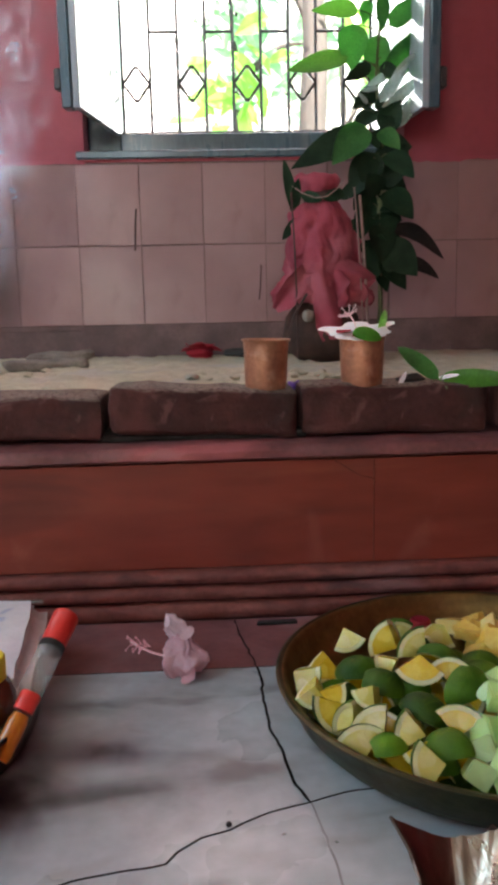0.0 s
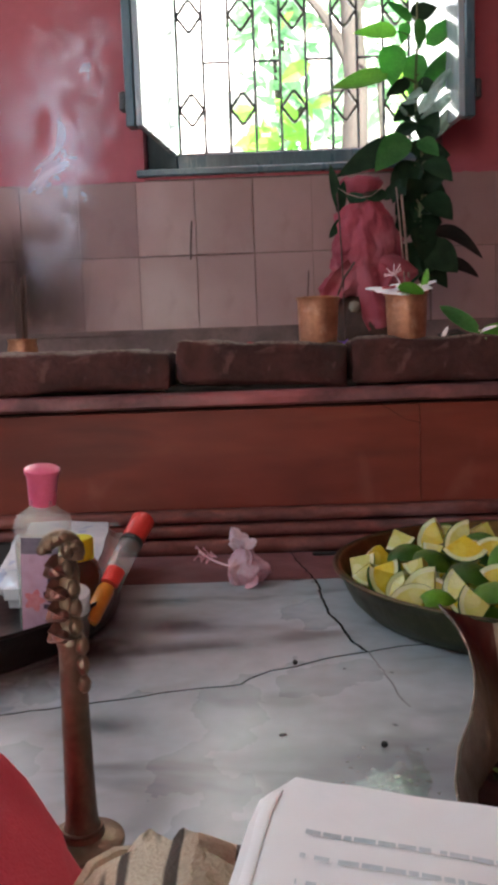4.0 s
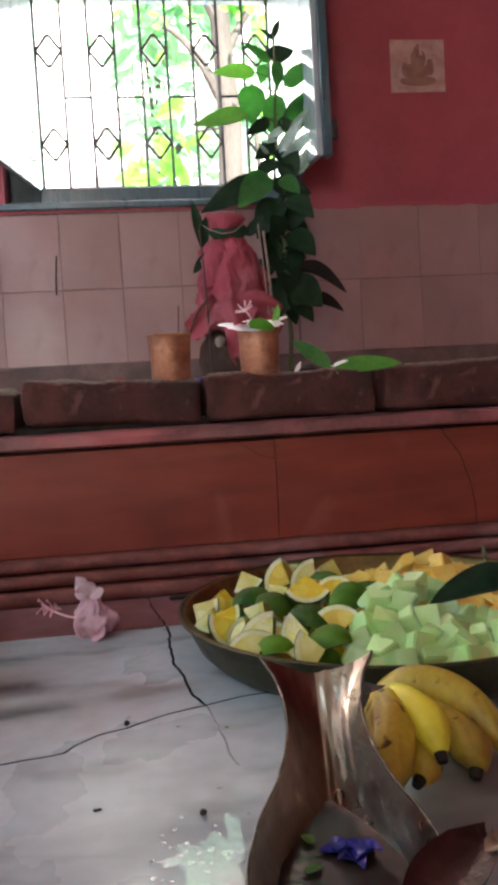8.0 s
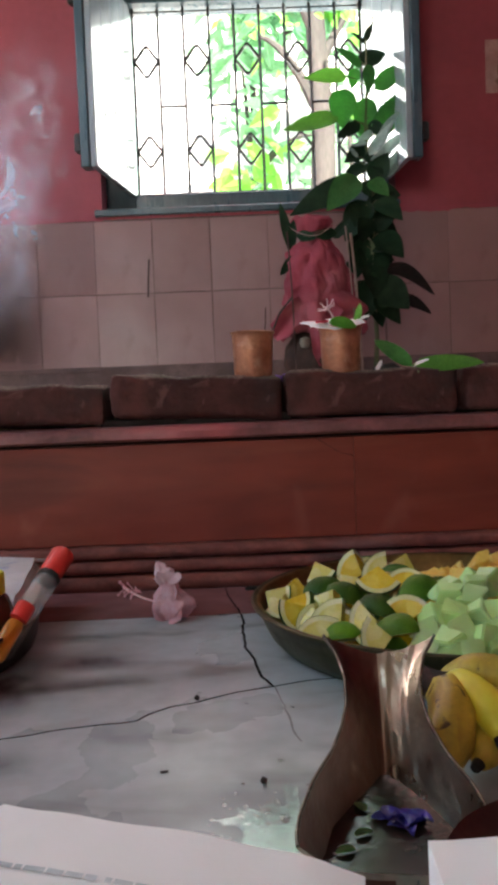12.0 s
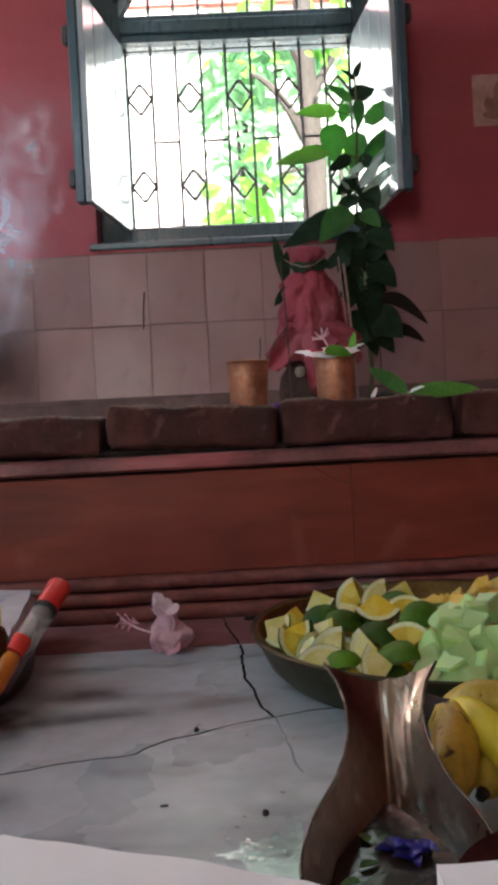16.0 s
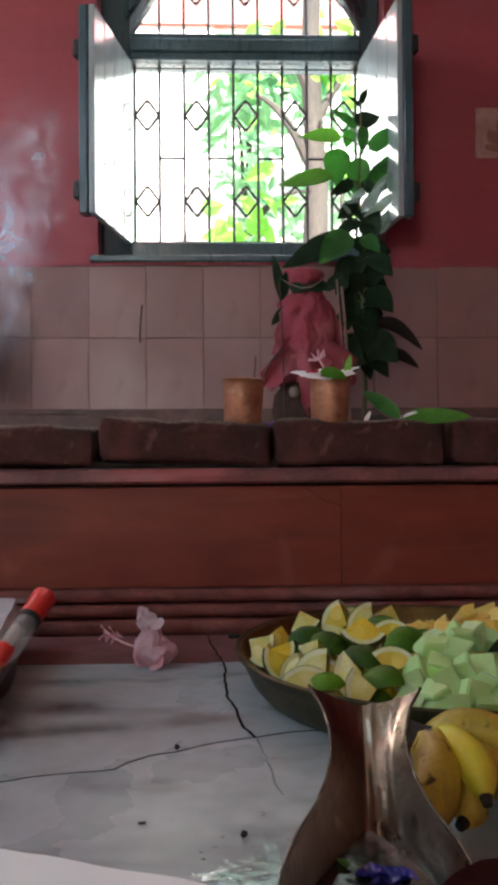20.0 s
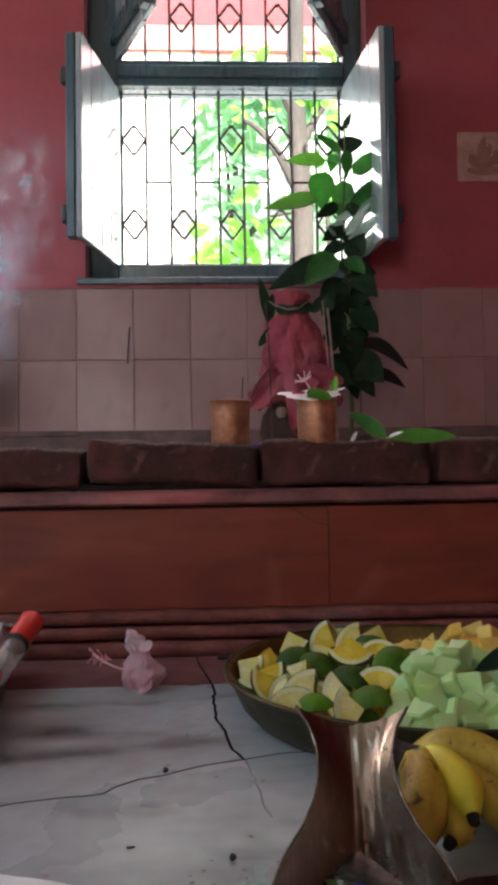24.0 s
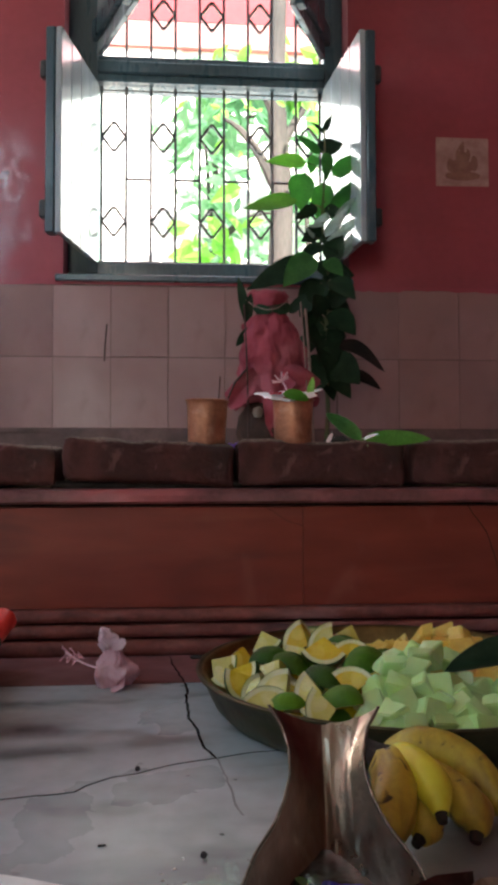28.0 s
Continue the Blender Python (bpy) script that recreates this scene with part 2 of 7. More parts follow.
M["riser"] = overlay(overlay(overlay(material("red_brown_slab", (0.218, 0.041, 0.024), (0.165, 0.031, 0.019), 5.0, 0.42, bump=0.05, bump_scale=22, stretch=(0.5, 1, 2.0), rough2=0.6, shine=0.2, grain=0.25), (0.085, 0.022, 0.017), 4.0, 0.50, 0.70, 0.65, (0.6, 1, 2.6)), (0.32, 0.12, 0.09), 7.0, 0.60, 0.8, 0.35, (1.6, 1, 0.8)), (0.27, 0.075, 0.042), 5.0, 0.50, 0.75, 0.5, (0.5, 1, 3.0), (3, 0, 5))
M["moulding"] = overlay(overlay(material("worn_red_moulding", (0.25, 0.080, 0.060), (0.150, 0.048, 0.038), 24, 0.45, bump=0.35, bump_scale=120, rough2=0.65, shine=0.3), (0.28, 0.145, 0.13), 12.0, 0.54, 0.70, 0.6, (0.5, 1, 1)), (0.05, 0.022, 0.020), 16.0, 0.58, 0.70, 0.7, (0.5, 1, 1), (5, 0, 0))
M["ledge"] = overlay(overlay(material("platform_edge", (0.21, 0.072, 0.067), (0.108, 0.040, 0.038), 14, 0.40, bump=0.35, bump_scale=120, rough2=0.6, shine=0.35), (0.50, 0.13, 0.13), 5.0, 0.46, 0.66, 0.65, (0.8, 1, 1), (1.7, 0, 0)), (0.06, 0.035, 0.04), 6.0, 0.54, 0.70, 0.7, (0.8, 1, 1), (6.2, 0, 0))
M["tile"] = overlay(overlay(material("pink_glazed_tile", (0.315, 0.174, 0.163), (0.272, 0.149, 0.139), 5.0, 0.32, bump=0.02, bump_scale=26, vary=0.06, rough2=0.48, detail=2.0, shine=0.4, grain=0.08), (0.27, 0.135, 0.125), 7.0, 0.50, 0.82, 0.6, (1, 1, 1), detail=3.0), (0.19, 0.095, 0.085), 17.0, 0.58, 0.80, 0.4, (1, 1, 0.5), (2, 0, 1), 5.0)
M["skirting"] = overlay(material("stained_skirting", (0.165, 0.092, 0.080), (0.10, 0.056, 0.050), 14, 0.6, bump=0.25), (0.06, 0.036, 0.032), 5, 0.5, 0.7, 0.7)
M["red_wall"] = overlay(overlay(material("red_distemper_wall", (0.365, 0.064, 0.084), (0.305, 0.053, 0.072), 5.0, 0.55, bump=0.10, bump_scale=50, grain=0.12), (0.40, 0.14, 0.165), 3.0, 0.52, 0.85, 0.4), (0.30, 0.045, 0.062), 9.0, 0.52, 0.75, 0.5, (0.6, 1, 1.6), (4, 0, 2))
M["plaster"] = material("white_plaster", (0.72, 0.70, 0.66), (0.62, 0.60, 0.57), 4, 0.8, bump=0.15)
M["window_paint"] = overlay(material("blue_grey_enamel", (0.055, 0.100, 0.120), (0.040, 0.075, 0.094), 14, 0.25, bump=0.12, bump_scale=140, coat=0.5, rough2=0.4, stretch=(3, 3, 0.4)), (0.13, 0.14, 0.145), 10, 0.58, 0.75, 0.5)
# window enamel made paler for the boards, daylight on them put into the colour
M["daylit_paint"] = overlay(material("daylit_blue_grey_enamel", (0.37, 0.42, 0.45), (0.30, 0.34, 0.37), 14, 0.14, bump=0.05, bump_scale=140, coat=1.0, rough2=0.24, stretch=(3, 3, 0.4), grain=0.15), (0.40, 0.41, 0.42), 10, 0.58, 0.75, 0.5)
M["iron"] = material("dark_painted_iron", (0.035, 0.038, 0.04), (0.06, 0.05, 0.045), 60, 0.45, 0.3, bump=0.25)
M["print_paper"] = material("faded_print", (0.50, 0.32, 0.29), (0.40, 0.22, 0.20), 30, 0.6)
M["print_ink"] = material("print_ink", (0.25, 0.115, 0.095), (0.33, 0.17, 0.13), 40, 0.6)
M["brick"] = dusted(overlay(overlay(overlay(material("old_red_brick", (0.070, 0.0225, 0.018), (0.043, 0.016, 0.0138), 16, 0.80, bump=0.9, bump_scale=110, vary=0.16, shine=0.25), (0.036, 0.023, 0.020), 8, 0.5, 0.70, 0.8), (0.17, 0.085, 0.072), 30, 0.60, 0.72, 0.55), (0.13, 0.045, 0.038), 5, 0.52, 0.7, 0.6, (1, 1, 1), (3, 1, 0)), (0.30, 0.25, 0.19), 0.6)
M["sand"] = overlay(material("pale_sand", (0.55, 0.48, 0.34), (0.44, 0.38, 0.27), 40, 0.95, bump=0.9, bump_scale=420, shine=0.1), (0.42, 0.40, 0.36), 6, 0.5, 0.7, 0.6)
M["ash_brick"] = material("ash_grey_brick", (0.26, 0.22, 0.175), (0.17, 0.13, 0.105), 22, 0.92, bump=0.8, bump_scale=150)
M["copper"] = overlay(overlay(material("worn_copper", (0.52, 0.235, 0.13), (0.34, 0.145, 0.082), 26, 0.44, 0.7, bump=0.25, bump_scale=160, rough2=0.58), (0.62, 0.37, 0.26), 38, 0.57, 0.72, 0.6), (0.24, 0.10, 0.06), 30, 0.55, 0.72, 0.5, (1, 1, 0.4), (4, 2, 1))
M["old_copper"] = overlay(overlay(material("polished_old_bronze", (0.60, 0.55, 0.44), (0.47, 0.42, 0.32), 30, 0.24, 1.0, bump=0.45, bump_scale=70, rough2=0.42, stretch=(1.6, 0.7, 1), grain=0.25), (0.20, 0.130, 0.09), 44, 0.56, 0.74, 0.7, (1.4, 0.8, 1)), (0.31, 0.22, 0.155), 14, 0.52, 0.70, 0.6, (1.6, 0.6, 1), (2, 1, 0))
# darker bronze for the vessel's left half, with its shade in the colour
M["shaded_bronze"] = overlay(material("brown_shaded_bronze", (0.19, 0.095, 0.070), (0.125, 0.060, 0.045), 26, 0.34, 1.0, bump=0.3, bump_scale=80, rough2=0.48, stretch=(1.6, 0.6, 1), grain=0.25), (0.34, 0.23, 0.17), 34, 0.57, 0.73, 0.5, (1.6, 0.5, 1))
M["rim_bronze"] = overlay(material("worn_bronze_rim", (0.16, 0.14, 0.11), (0.10, 0.085, 0.065), 60, 0.34, 1.0, bump=0.3), (0.50, 0.46, 0.39), 40, 0.56, 0.70, 0.8)
M["dark_copper"] = overlay(material("tarnished_copper", (0.100, 0.052, 0.040), (0.060, 0.034, 0.028), 30, 0.38, 0.7, bump=0.2), (0.20, 0.12, 0.10), 60, 0.58, 0.74, 0.5)
M["still_water"] = material("dark_still_water", (0.040, 0.026, 0.020), (0.025, 0.018, 0.015), 20, 0.08, bump=0.10, bump_scale=60, shine=0.25)
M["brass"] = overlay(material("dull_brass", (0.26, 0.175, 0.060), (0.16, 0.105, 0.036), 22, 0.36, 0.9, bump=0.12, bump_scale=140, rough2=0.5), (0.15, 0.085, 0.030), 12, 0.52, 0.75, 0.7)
# dark olive brass for the plate's outside and rim, shade included in the colour
M["brass_outside"] = overlay(material("shaded_olive_brass", (0.085, 0.078, 0.036), (0.050, 0.046, 0.024), 22, 0.42, 0.8, bump=0.12, bump_scale=140, rough2=0.55), (0.12, 0.10, 0.05), 30, 0.58, 0.75, 0.5)
M["bronze_pole"] = overlay(material("bronze_lamp_metal", (0.25, 0.175, 0.115), (0.16, 0.110, 0.072), 30, 0.36, 0.7, bump=0.16, rough2=0.52), (0.58, 0.50, 0.36), 30, 0.55, 0.75, 0.6)
M["copper_cast"] = material("reddish_cast_bronze", (0.34, 0.17, 0.13), (0.22, 0.10, 0.075), 40, 0.36, 0.7, bump=0.3, bump_scale=300)
M["dark_tray"] = material("dark_metal_tray", (0.045, 0.035, 0.03), (0.028, 0.022, 0.02), 18, 0.42, 0.5, bump=0.15)
M["soot_clay"] = material("dark_clay", (0.085, 0.045, 0.033), (0.05, 0.030, 0.024), 30, 0.75, bump=0.3, shine=0.15)
M["red_cloth"] = overlay(overlay(material("red_cotton", (0.34, 0.055, 0.078), (0.22, 0.030, 0.047), 14, 0.85, bump=0.35, bump_scale=700), (0.36, 0.10, 0.12), 22, 0.50, 0.7, 0.5), (0.40, 0.15, 0.16), 7, 0.56, 0.74, 0.35, (1, 1, 1), (2, 3, 1))
M["bright_red_cloth"] = material("bright_red_cloth", (0.92, 0.11, 0.155), (0.86, 0.09, 0.13), 10, 0.8, bump=0.3, bump_scale=900)
M["beige_cloth"] = overlay(material("striped_beige_cloth", (0.66, 0.55, 0.40), (0.56, 0.45, 0.32), 30, 0.9, bump=0.4, bump_scale=700), (0.07, 0.05, 0.04), 16, 0.50, 0.54, 0.95, (4.5, 0.4, 0.6), detail=1.0)
M["brown_cloth"] = material("dark_brown_cloth", (0.10, 0.06, 0.045), (0.07, 0.042, 0.033), 30, 0.9, bump=0.4, bump_scale=700)
M["stick"] = material("dark_stick", (0.09, 0.045, 0.035), (0.06, 0.035, 0.03), 60, 0.8)
M["pale_stick"] = material("pale_stalk", (0.30, 0.20, 0.165), (0.22, 0.14, 0.12), 60, 0.7)
M["stem"] = material("green_stem", (0.09, 0.13, 0.045), (0.12, 0.10, 0.05), 40, 0.6)
M["leaf"] = leafy("branch_leaf", (0.105, 0.27, 0.080), (0.075, 0.205, 0.065), 0.32, 0.64)
M["bright_leaf"] = leafy("bright_leaf", (0.22, 0.40, 0.11), (0.17, 0.33, 0.09), 0.4, 0.6)
M["fresh_leaf"] = leafy("fresh_leaf", (0.115, 0.30, 0.035), (0.085, 0.24, 0.03), 0.25, 0.5, shine=0.7)
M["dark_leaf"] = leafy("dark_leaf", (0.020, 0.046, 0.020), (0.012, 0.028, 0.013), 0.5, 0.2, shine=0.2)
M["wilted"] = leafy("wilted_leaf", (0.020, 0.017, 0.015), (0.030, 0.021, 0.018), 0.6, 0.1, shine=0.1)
M["pale_leaf"] = leafy("silvery_leaf", (0.30, 0.38, 0.34), (0.44, 0.50, 0.48), 0.14, 0.5, shine=0.9)
M["petal"] = leafy("pink_petal", (0.80, 0.54, 0.56), (0.72, 0.43, 0.46), 0.6, 0.3)
M["petal_pale"] = leafy("pale_pink_petal", (0.84, 0.70, 0.71), (0.78, 0.60, 0.62), 0.6, 0.3)
M["white_petal"] = leafy("white_petal", (0.88, 0.86, 0.86), (0.82, 0.78, 0.78), 0.6, 0.42)
M["red_petal"] = leafy("red_petal", (0.44, 0.02, 0.035), (0.32, 0.015, 0.03), 0.6, 0.25)
M["blue_petal"] = leafy("blue_petal", (0.030, 0.026, 0.26), (0.045, 0.045, 0.38), 0.14, 0.3, shine=0.8)
M["violet_petal"] = leafy("violet_petal", (0.16, 0.07, 0.36), (0.24, 0.13, 0.48), 0.4, 0.35)
M["peel"] = overlay(material("green_citrus_peel", (0.085, 0.185, 0.010), (0.022, 0.070, 0.006), 18, 0.45, bump=0.3, bump_scale=500, vary=0.45, grain=0.2, shine=0.25), (0.28, 0.34, 0.02), 26, 0.60, 0.76, 0.5)
M["pith"] = overlay(material("pale_pith", (0.71, 0.67, 0.38), (0.63, 0.61, 0.28), 60, 0.4, bump=0.2, sub=0.2, grain=0.15), (0.58, 0.64, 0.20), 40, 0.5, 0.7, 0.5)
M["flesh"] = overlay(overlay(material("yellow_citrus_flesh", (0.72, 0.53, 0.035), (0.62, 0.42, 0.02), 45, 0.18, bump=0.25, bump_scale=200, vary=0.18, sub=0.25, grain=0.15), (0.76, 0.61, 0.09), 60, 0.5, 0.66, 0.6), (0.64, 0.57, 0.12), 24, 0.52, 0.7, 0.6)
M["flesh_pale"] = overlay(overlay(material("pale_citrus_flesh", (0.65, 0.59, 0.15), (0.58, 0.51, 0.10), 45, 0.2, bump=0.25, bump_scale=200, vary=0.16, sub=0.25, grain=0.15), (0.70, 0.65, 0.28), 60, 0.5, 0.66, 0.6), (0.52, 0.57, 0.15), 20, 0.52, 0.7, 0.5)
M["cube"] = overlay(material("pale_green_fruit", (0.55, 0.77, 0.33), (0.46, 0.68, 0.25), 25, 0.28, bump=0.06, bump_scale=200, vary=0.18, sub=0.35, grain=0.12), (0.70, 0.84, 0.48), 26, 0.50, 0.7, 0.6)
M["papaya"] = overlay(material("pale_orange_fruit", (0.84, 0.64, 0.16), (0.78, 0.52, 0.09), 25, 0.4, bump=0.08, bump_scale=200, vary=0.15, sub=0.2), (0.86, 0.72, 0.28), 30, 0.5, 0.7, 0.7)
M["banana"] = overlay(overlay(overlay(material("ripe_banana_skin", (0.64, 0.48, 0.065), (0.50, 0.34, 0.036), 26, 0.42, bump=0.1, vary=0.16), (0.64, 0.58, 0.08), 12, 0.52, 0.75, 0.5), (0.24, 0.12, 0.025), 30, 0.50, 0.72, 0.75, (1.8, 0.5, 0.5)), (0.05, 0.026, 0.013), 60, 0.60, 0.68, 0.9)
M["banana_fresh"] = overlay(material("yellow_banana_skin", (0.86, 0.76, 0.055), (0.78, 0.68, 0.05), 26, 0.4, bump=0.08), (0.62, 0.64, 0.07), 14, 0.56, 0.75, 0.6)
M["banana_end"] = material("black_banana_end", (0.025, 0.018, 0.014), (0.05, 0.03, 0.02), 80, 0.8, bump=0.4)
M["paper"] = overlay(material("book_paper", (0.94, 0.935, 0.92), (0.90, 0.89, 0.865), 14, 0.75, bump=0.08), (0.66, 0.52, 0.42), 16, 0.64, 0.8, 0.35)
M["print_line"] = material("print_grey", (0.50, 0.56, 0.57), (0.64, 0.68, 0.68), 60, 0.8)
M["print_red"] = material("print_pink", (0.66, 0.20, 0.22), (0.70, 0.30, 0.30), 60, 0.8)
M["pink_plastic"] = material("pink_plastic", (0.78, 0.13, 0.22), (0.72, 0.11, 0.2), 30, 0.35, sub=0.1)
M["red_plastic"] = material("red_plastic", (0.80, 0.055, 0.04), (0.72, 0.045, 0.035), 30, 0.35)
M["yellow_plastic"] = material("yellow_plastic", (0.82, 0.74, 0.02), (0.76, 0.68, 0.02), 30, 0.4)
M["white_plastic"] = material("white_plastic", (0.78, 0.78, 0.75), (0.7, 0.7, 0.68), 30, 0.4)
M["clear"] = plastic("clear_plastic", (0.80, 0.82, 0.78), 0.30)
M["honey"] = material("dark_honey", (0.09, 0.035, 0.015), (0.06, 0.025, 0.012), 12, 0.12, coat=0.6)
M["orange_paste"] = material("orange_paste", (0.70, 0.24, 0.02), (0.60, 0.18, 0.015), 18, 0.3, coat=0.4)
M["label_pink"] = material("pink_label", (0.66, 0.42, 0.52), (0.56, 0.36, 0.46), 12, 0.45)
M["label_dark"] = material("grey_violet_label", (0.20, 0.17, 0.21), (0.16, 0.14, 0.17), 20, 0.5)
M["label_ink"] = material("violet_ink", (0.10, 0.06, 0.10), (0.08, 0.05, 0.08), 20, 0.6)
M["wrap"] = overlay(material("white_plastic_wrap", (0.78, 0.78, 0.77), (0.70, 0.71, 0.72), 20, 0.22, bump=0.35, bump_scale=60, coat=0.6), (0.36, 0.42, 0.62), 26, 0.6, 0.66, 0.6)
M["rosewater"] = plastic("rosewater", (0.86, 0.84, 0.72), 0.40)
M["water"] = sheet("water", 0.06)
M["water_drop"] = sheet("water_drop", 0.16)
M["faint_crack"] = material("faint_crack_dirt", (0.25, 0.255, 0.25), (0.33, 0.335, 0.33), 60, 0.95, shine=0.0)
M["slab_crack"] = material("brown_crack_dirt", (0.055, 0.018, 0.013), (0.09, 0.030, 0.020), 60, 0.9, shine=0.1)
M["pot_water"] = material("cloudy_water", (0.30, 0.36, 0.31), (0.22, 0.27, 0.24), 60, 0.06, bump=0.5, bump_scale=90)
M["spilt_water"] = sheet("spilt_water", 0.085, 0.12)
M["pepper"] = material("black_seed", (0.02, 0.018, 0.016), (0.03, 0.025, 0.02), 200, 0.6, bump=0.5)
M["bark"] = material("tree_bark", (0.080, 0.072, 0.062), (0.048, 0.044, 0.038), 12, 0.9, bump=0.7, stretch=(1, 1, 0.25))
M["tree_leaf"] = leafy("tree_leaf", (0.15, 0.36, 0.18), (0.25, 0.48, 0.27), 0.4, 0.5, 3)
M["sunlit_leaf"] = leafy("sunlit_leaf", (0.22, 0.50, 0.09), (0.17, 0.43, 0.07), 0.4, 0.55, 3)
M["pink_house"] = material("pink_painted_wall", (0.34, 0.045, 0.050), (0.30, 0.040, 0.044), 2, 0.8, bump=0.1)
M["faded_pink_house"] = material("faded_pink_wall", (0.52, 0.20, 0.18), (0.48, 0.17, 0.16), 2, 0.8, bump=0.1)
M["pale_house"] = material("pale_limewash", (0.76, 0.72, 0.68), (0.7, 0.66, 0.62), 2, 0.85, bump=0.1)
M["soil"] = material("dry_soil", (0.34, 0.28, 0.2), (0.26, 0.22, 0.15), 4, 0.95, bump=0.5)

M["smoke"] = faded("incense_smoke", (0.42, 0.50, 0.62), 8.0, 0.38, 0.78, 0.6, True)
M["smoke_curl"] = faded("incense_smoke_curl", (0.45, 0.52, 0.62), 13.0, 0.46, 0.78, 0.6, True)
# reddish stain together with the painted shadow beside the tray
M["stain_and_shade_red"] = faded("reddish_stain_and_shade", (0.14, 0.062, 0.058), 12.0, 0.16, 0.56, 0.7)
M["floor_stain_grey"] = faded("grey_floor_stain", (0.13, 0.145, 0.13), 14.0, 0.22, 0.62, 0.5)
M["soot"] = faded("wall_soot", (0.060, 0.034, 0.028), 4.0, 0.0, 0.55, 0.85)


# ---- building helpers ----
def link(name, bm, mat, parent=None, label="", smooth=40.0, extra=()):
    bmesh.ops.recalc_face_normals(bm, faces=bm.faces)
    if smooth:
        for f in bm.faces:
            f.smooth = True
        for e in bm.edges:
            e.smooth = len(e.link_faces) != 2 or e.calc_face_angle(3.2) < radians(smooth)
    me = bpy.data.meshes.new(name)
    bm.to_mesh(me)
    bm.free()
    for m in (mat, *extra):
        me.materials.append(M[m])
    ob = new(name, me)
    if parent:
        ob.parent = parent
    if label:
        ob["label"] = label
    return ob


def part(name, bm, mat, parent, label="", smooth=40.0, extra=()):
    return link(name, bm, mat, parent, label, smooth, extra)


def solid(name, bm, mat, label, category, group="", kind="", smooth=40.0, extra=(), m=None):
    ob = link(name, bm, mat, None, "", smooth, extra)
    if m is not None:
        ob.matrix_world = m
    return tagged(ob, label, category, group, kind)


def thing(name, m, label, category, group="", kind=""):
    ob = new(name)
    ob.empty_display_size = 0.02
    ob.matrix_world = m
    return tagged(ob, label, category, group, kind)


def box(bm, size, at=(0, 0, 0), bevel=0.0, m=None, cuts=0, seg=1):
    r = bmesh.ops.create_cube(bm, size=1.0, matrix=(m or Matrix.Identity(4)) @ Matrix.Translation(at) @ Matrix.Diagonal((*size, 1)))
    vs = r["verts"]
    if bevel:
        es = {e for v in vs for e in v.link_edges}
        bmesh.ops.bevel(bm, geom=list(es), offset=bevel, segments=seg, affect="EDGES", clamp_overlap=True)
    return bm


def boxes(*items, bevel=0.0):
    bm = bmesh.new()
    for size, at in items:
        box(bm, size, at, bevel)
    return bm


def span(x0, x1, y0, y1, z0, z1):
    return (x1 - x0, y1 - y0, z1 - z0), ((x0 + x1) / 2, (y0 + y1) / 2, (z0 + z1) / 2)


def lathe(bm, profile, seg=28, at=(0, 0, 0), m=None, sx=1.0, sy=1.0, wave=0.0, ring_only=False):
    rings = []
    for r, z in profile:
        ring = []
        for k in range(seg):
            a = 2 * math.pi * k / seg
            rr = max(r, 1e-5) * (1 + wave * math.sin(3 * a + 40 * z))
            p = Vector((at[0] + rr * sx * math.cos(a), at[1] + rr * sy * math.sin(a), at[2] + z))
            ring.append(bm.verts.new(m @ p if m else p))
        rings.append(ring)
    for a, b in zip(rings, rings[1:]):
        for k in range(seg):
            bm.faces.new((a[k], a[(k + 1) % seg], b[(k + 1) % seg], b[k]))
    if ring_only:
        for k in range(seg):
            bm.faces.new((rings[-1][k], rings[-1][(k + 1) % seg], rings[0][(k + 1) % seg], rings[0][k]))
    else:
        for ring in (rings[0], rings[-1]):
            bm.faces.new(ring)
    return bm


def loft(bm, rings, closed=True, caps=True):
    vs = [[bm.verts.new(p) for p in ring] for ring in rings]
    n = len(vs[0])
    for a, b in zip(vs, vs[1:]):
        for k in range(n if closed else n - 1):
            bm.faces.new((a[k], a[(k + 1) % n], b[(k + 1) % n], b[k]))
    if caps and closed:
        bm.faces.new(vs[0])
        bm.faces.new(vs[-1])
    return bm


def tube(bm, pts, radius, seg=8, m=None, flat=1.0):
    pts = [Vector(p) for p in pts]
    rings = []
    for i, p in enumerate(pts):
        d = (pts[min(i + 1, len(pts) - 1)] - pts[max(i - 1, 0)]).normalized()
        side = d.cross(Vector((0, 0, 1)) if abs(d.z) < 0.95 else Vector((0, 1, 0))).normalized()
        up = side.cross(d)
        r = radius(i / max(1, len(pts) - 1)) if callable(radius) else radius
        ring = [p + r * (math.cos(2 * math.pi * k / seg) * side + flat * math.sin(2 * math.pi * k / seg) * up) for k in range(seg)]
        rings.append([m @ q for q in ring] if m else ring)
    return loft(bm, rings)


def bend(a, b, sag=(0, 0, 0), n=8):
    a, b, sag = Vector(a), Vector(b), Vector(sag)
    return [a.lerp(b, i / n) + sag * (4 * (i / n) * (1 - i / n)) for i in range(n + 1)]


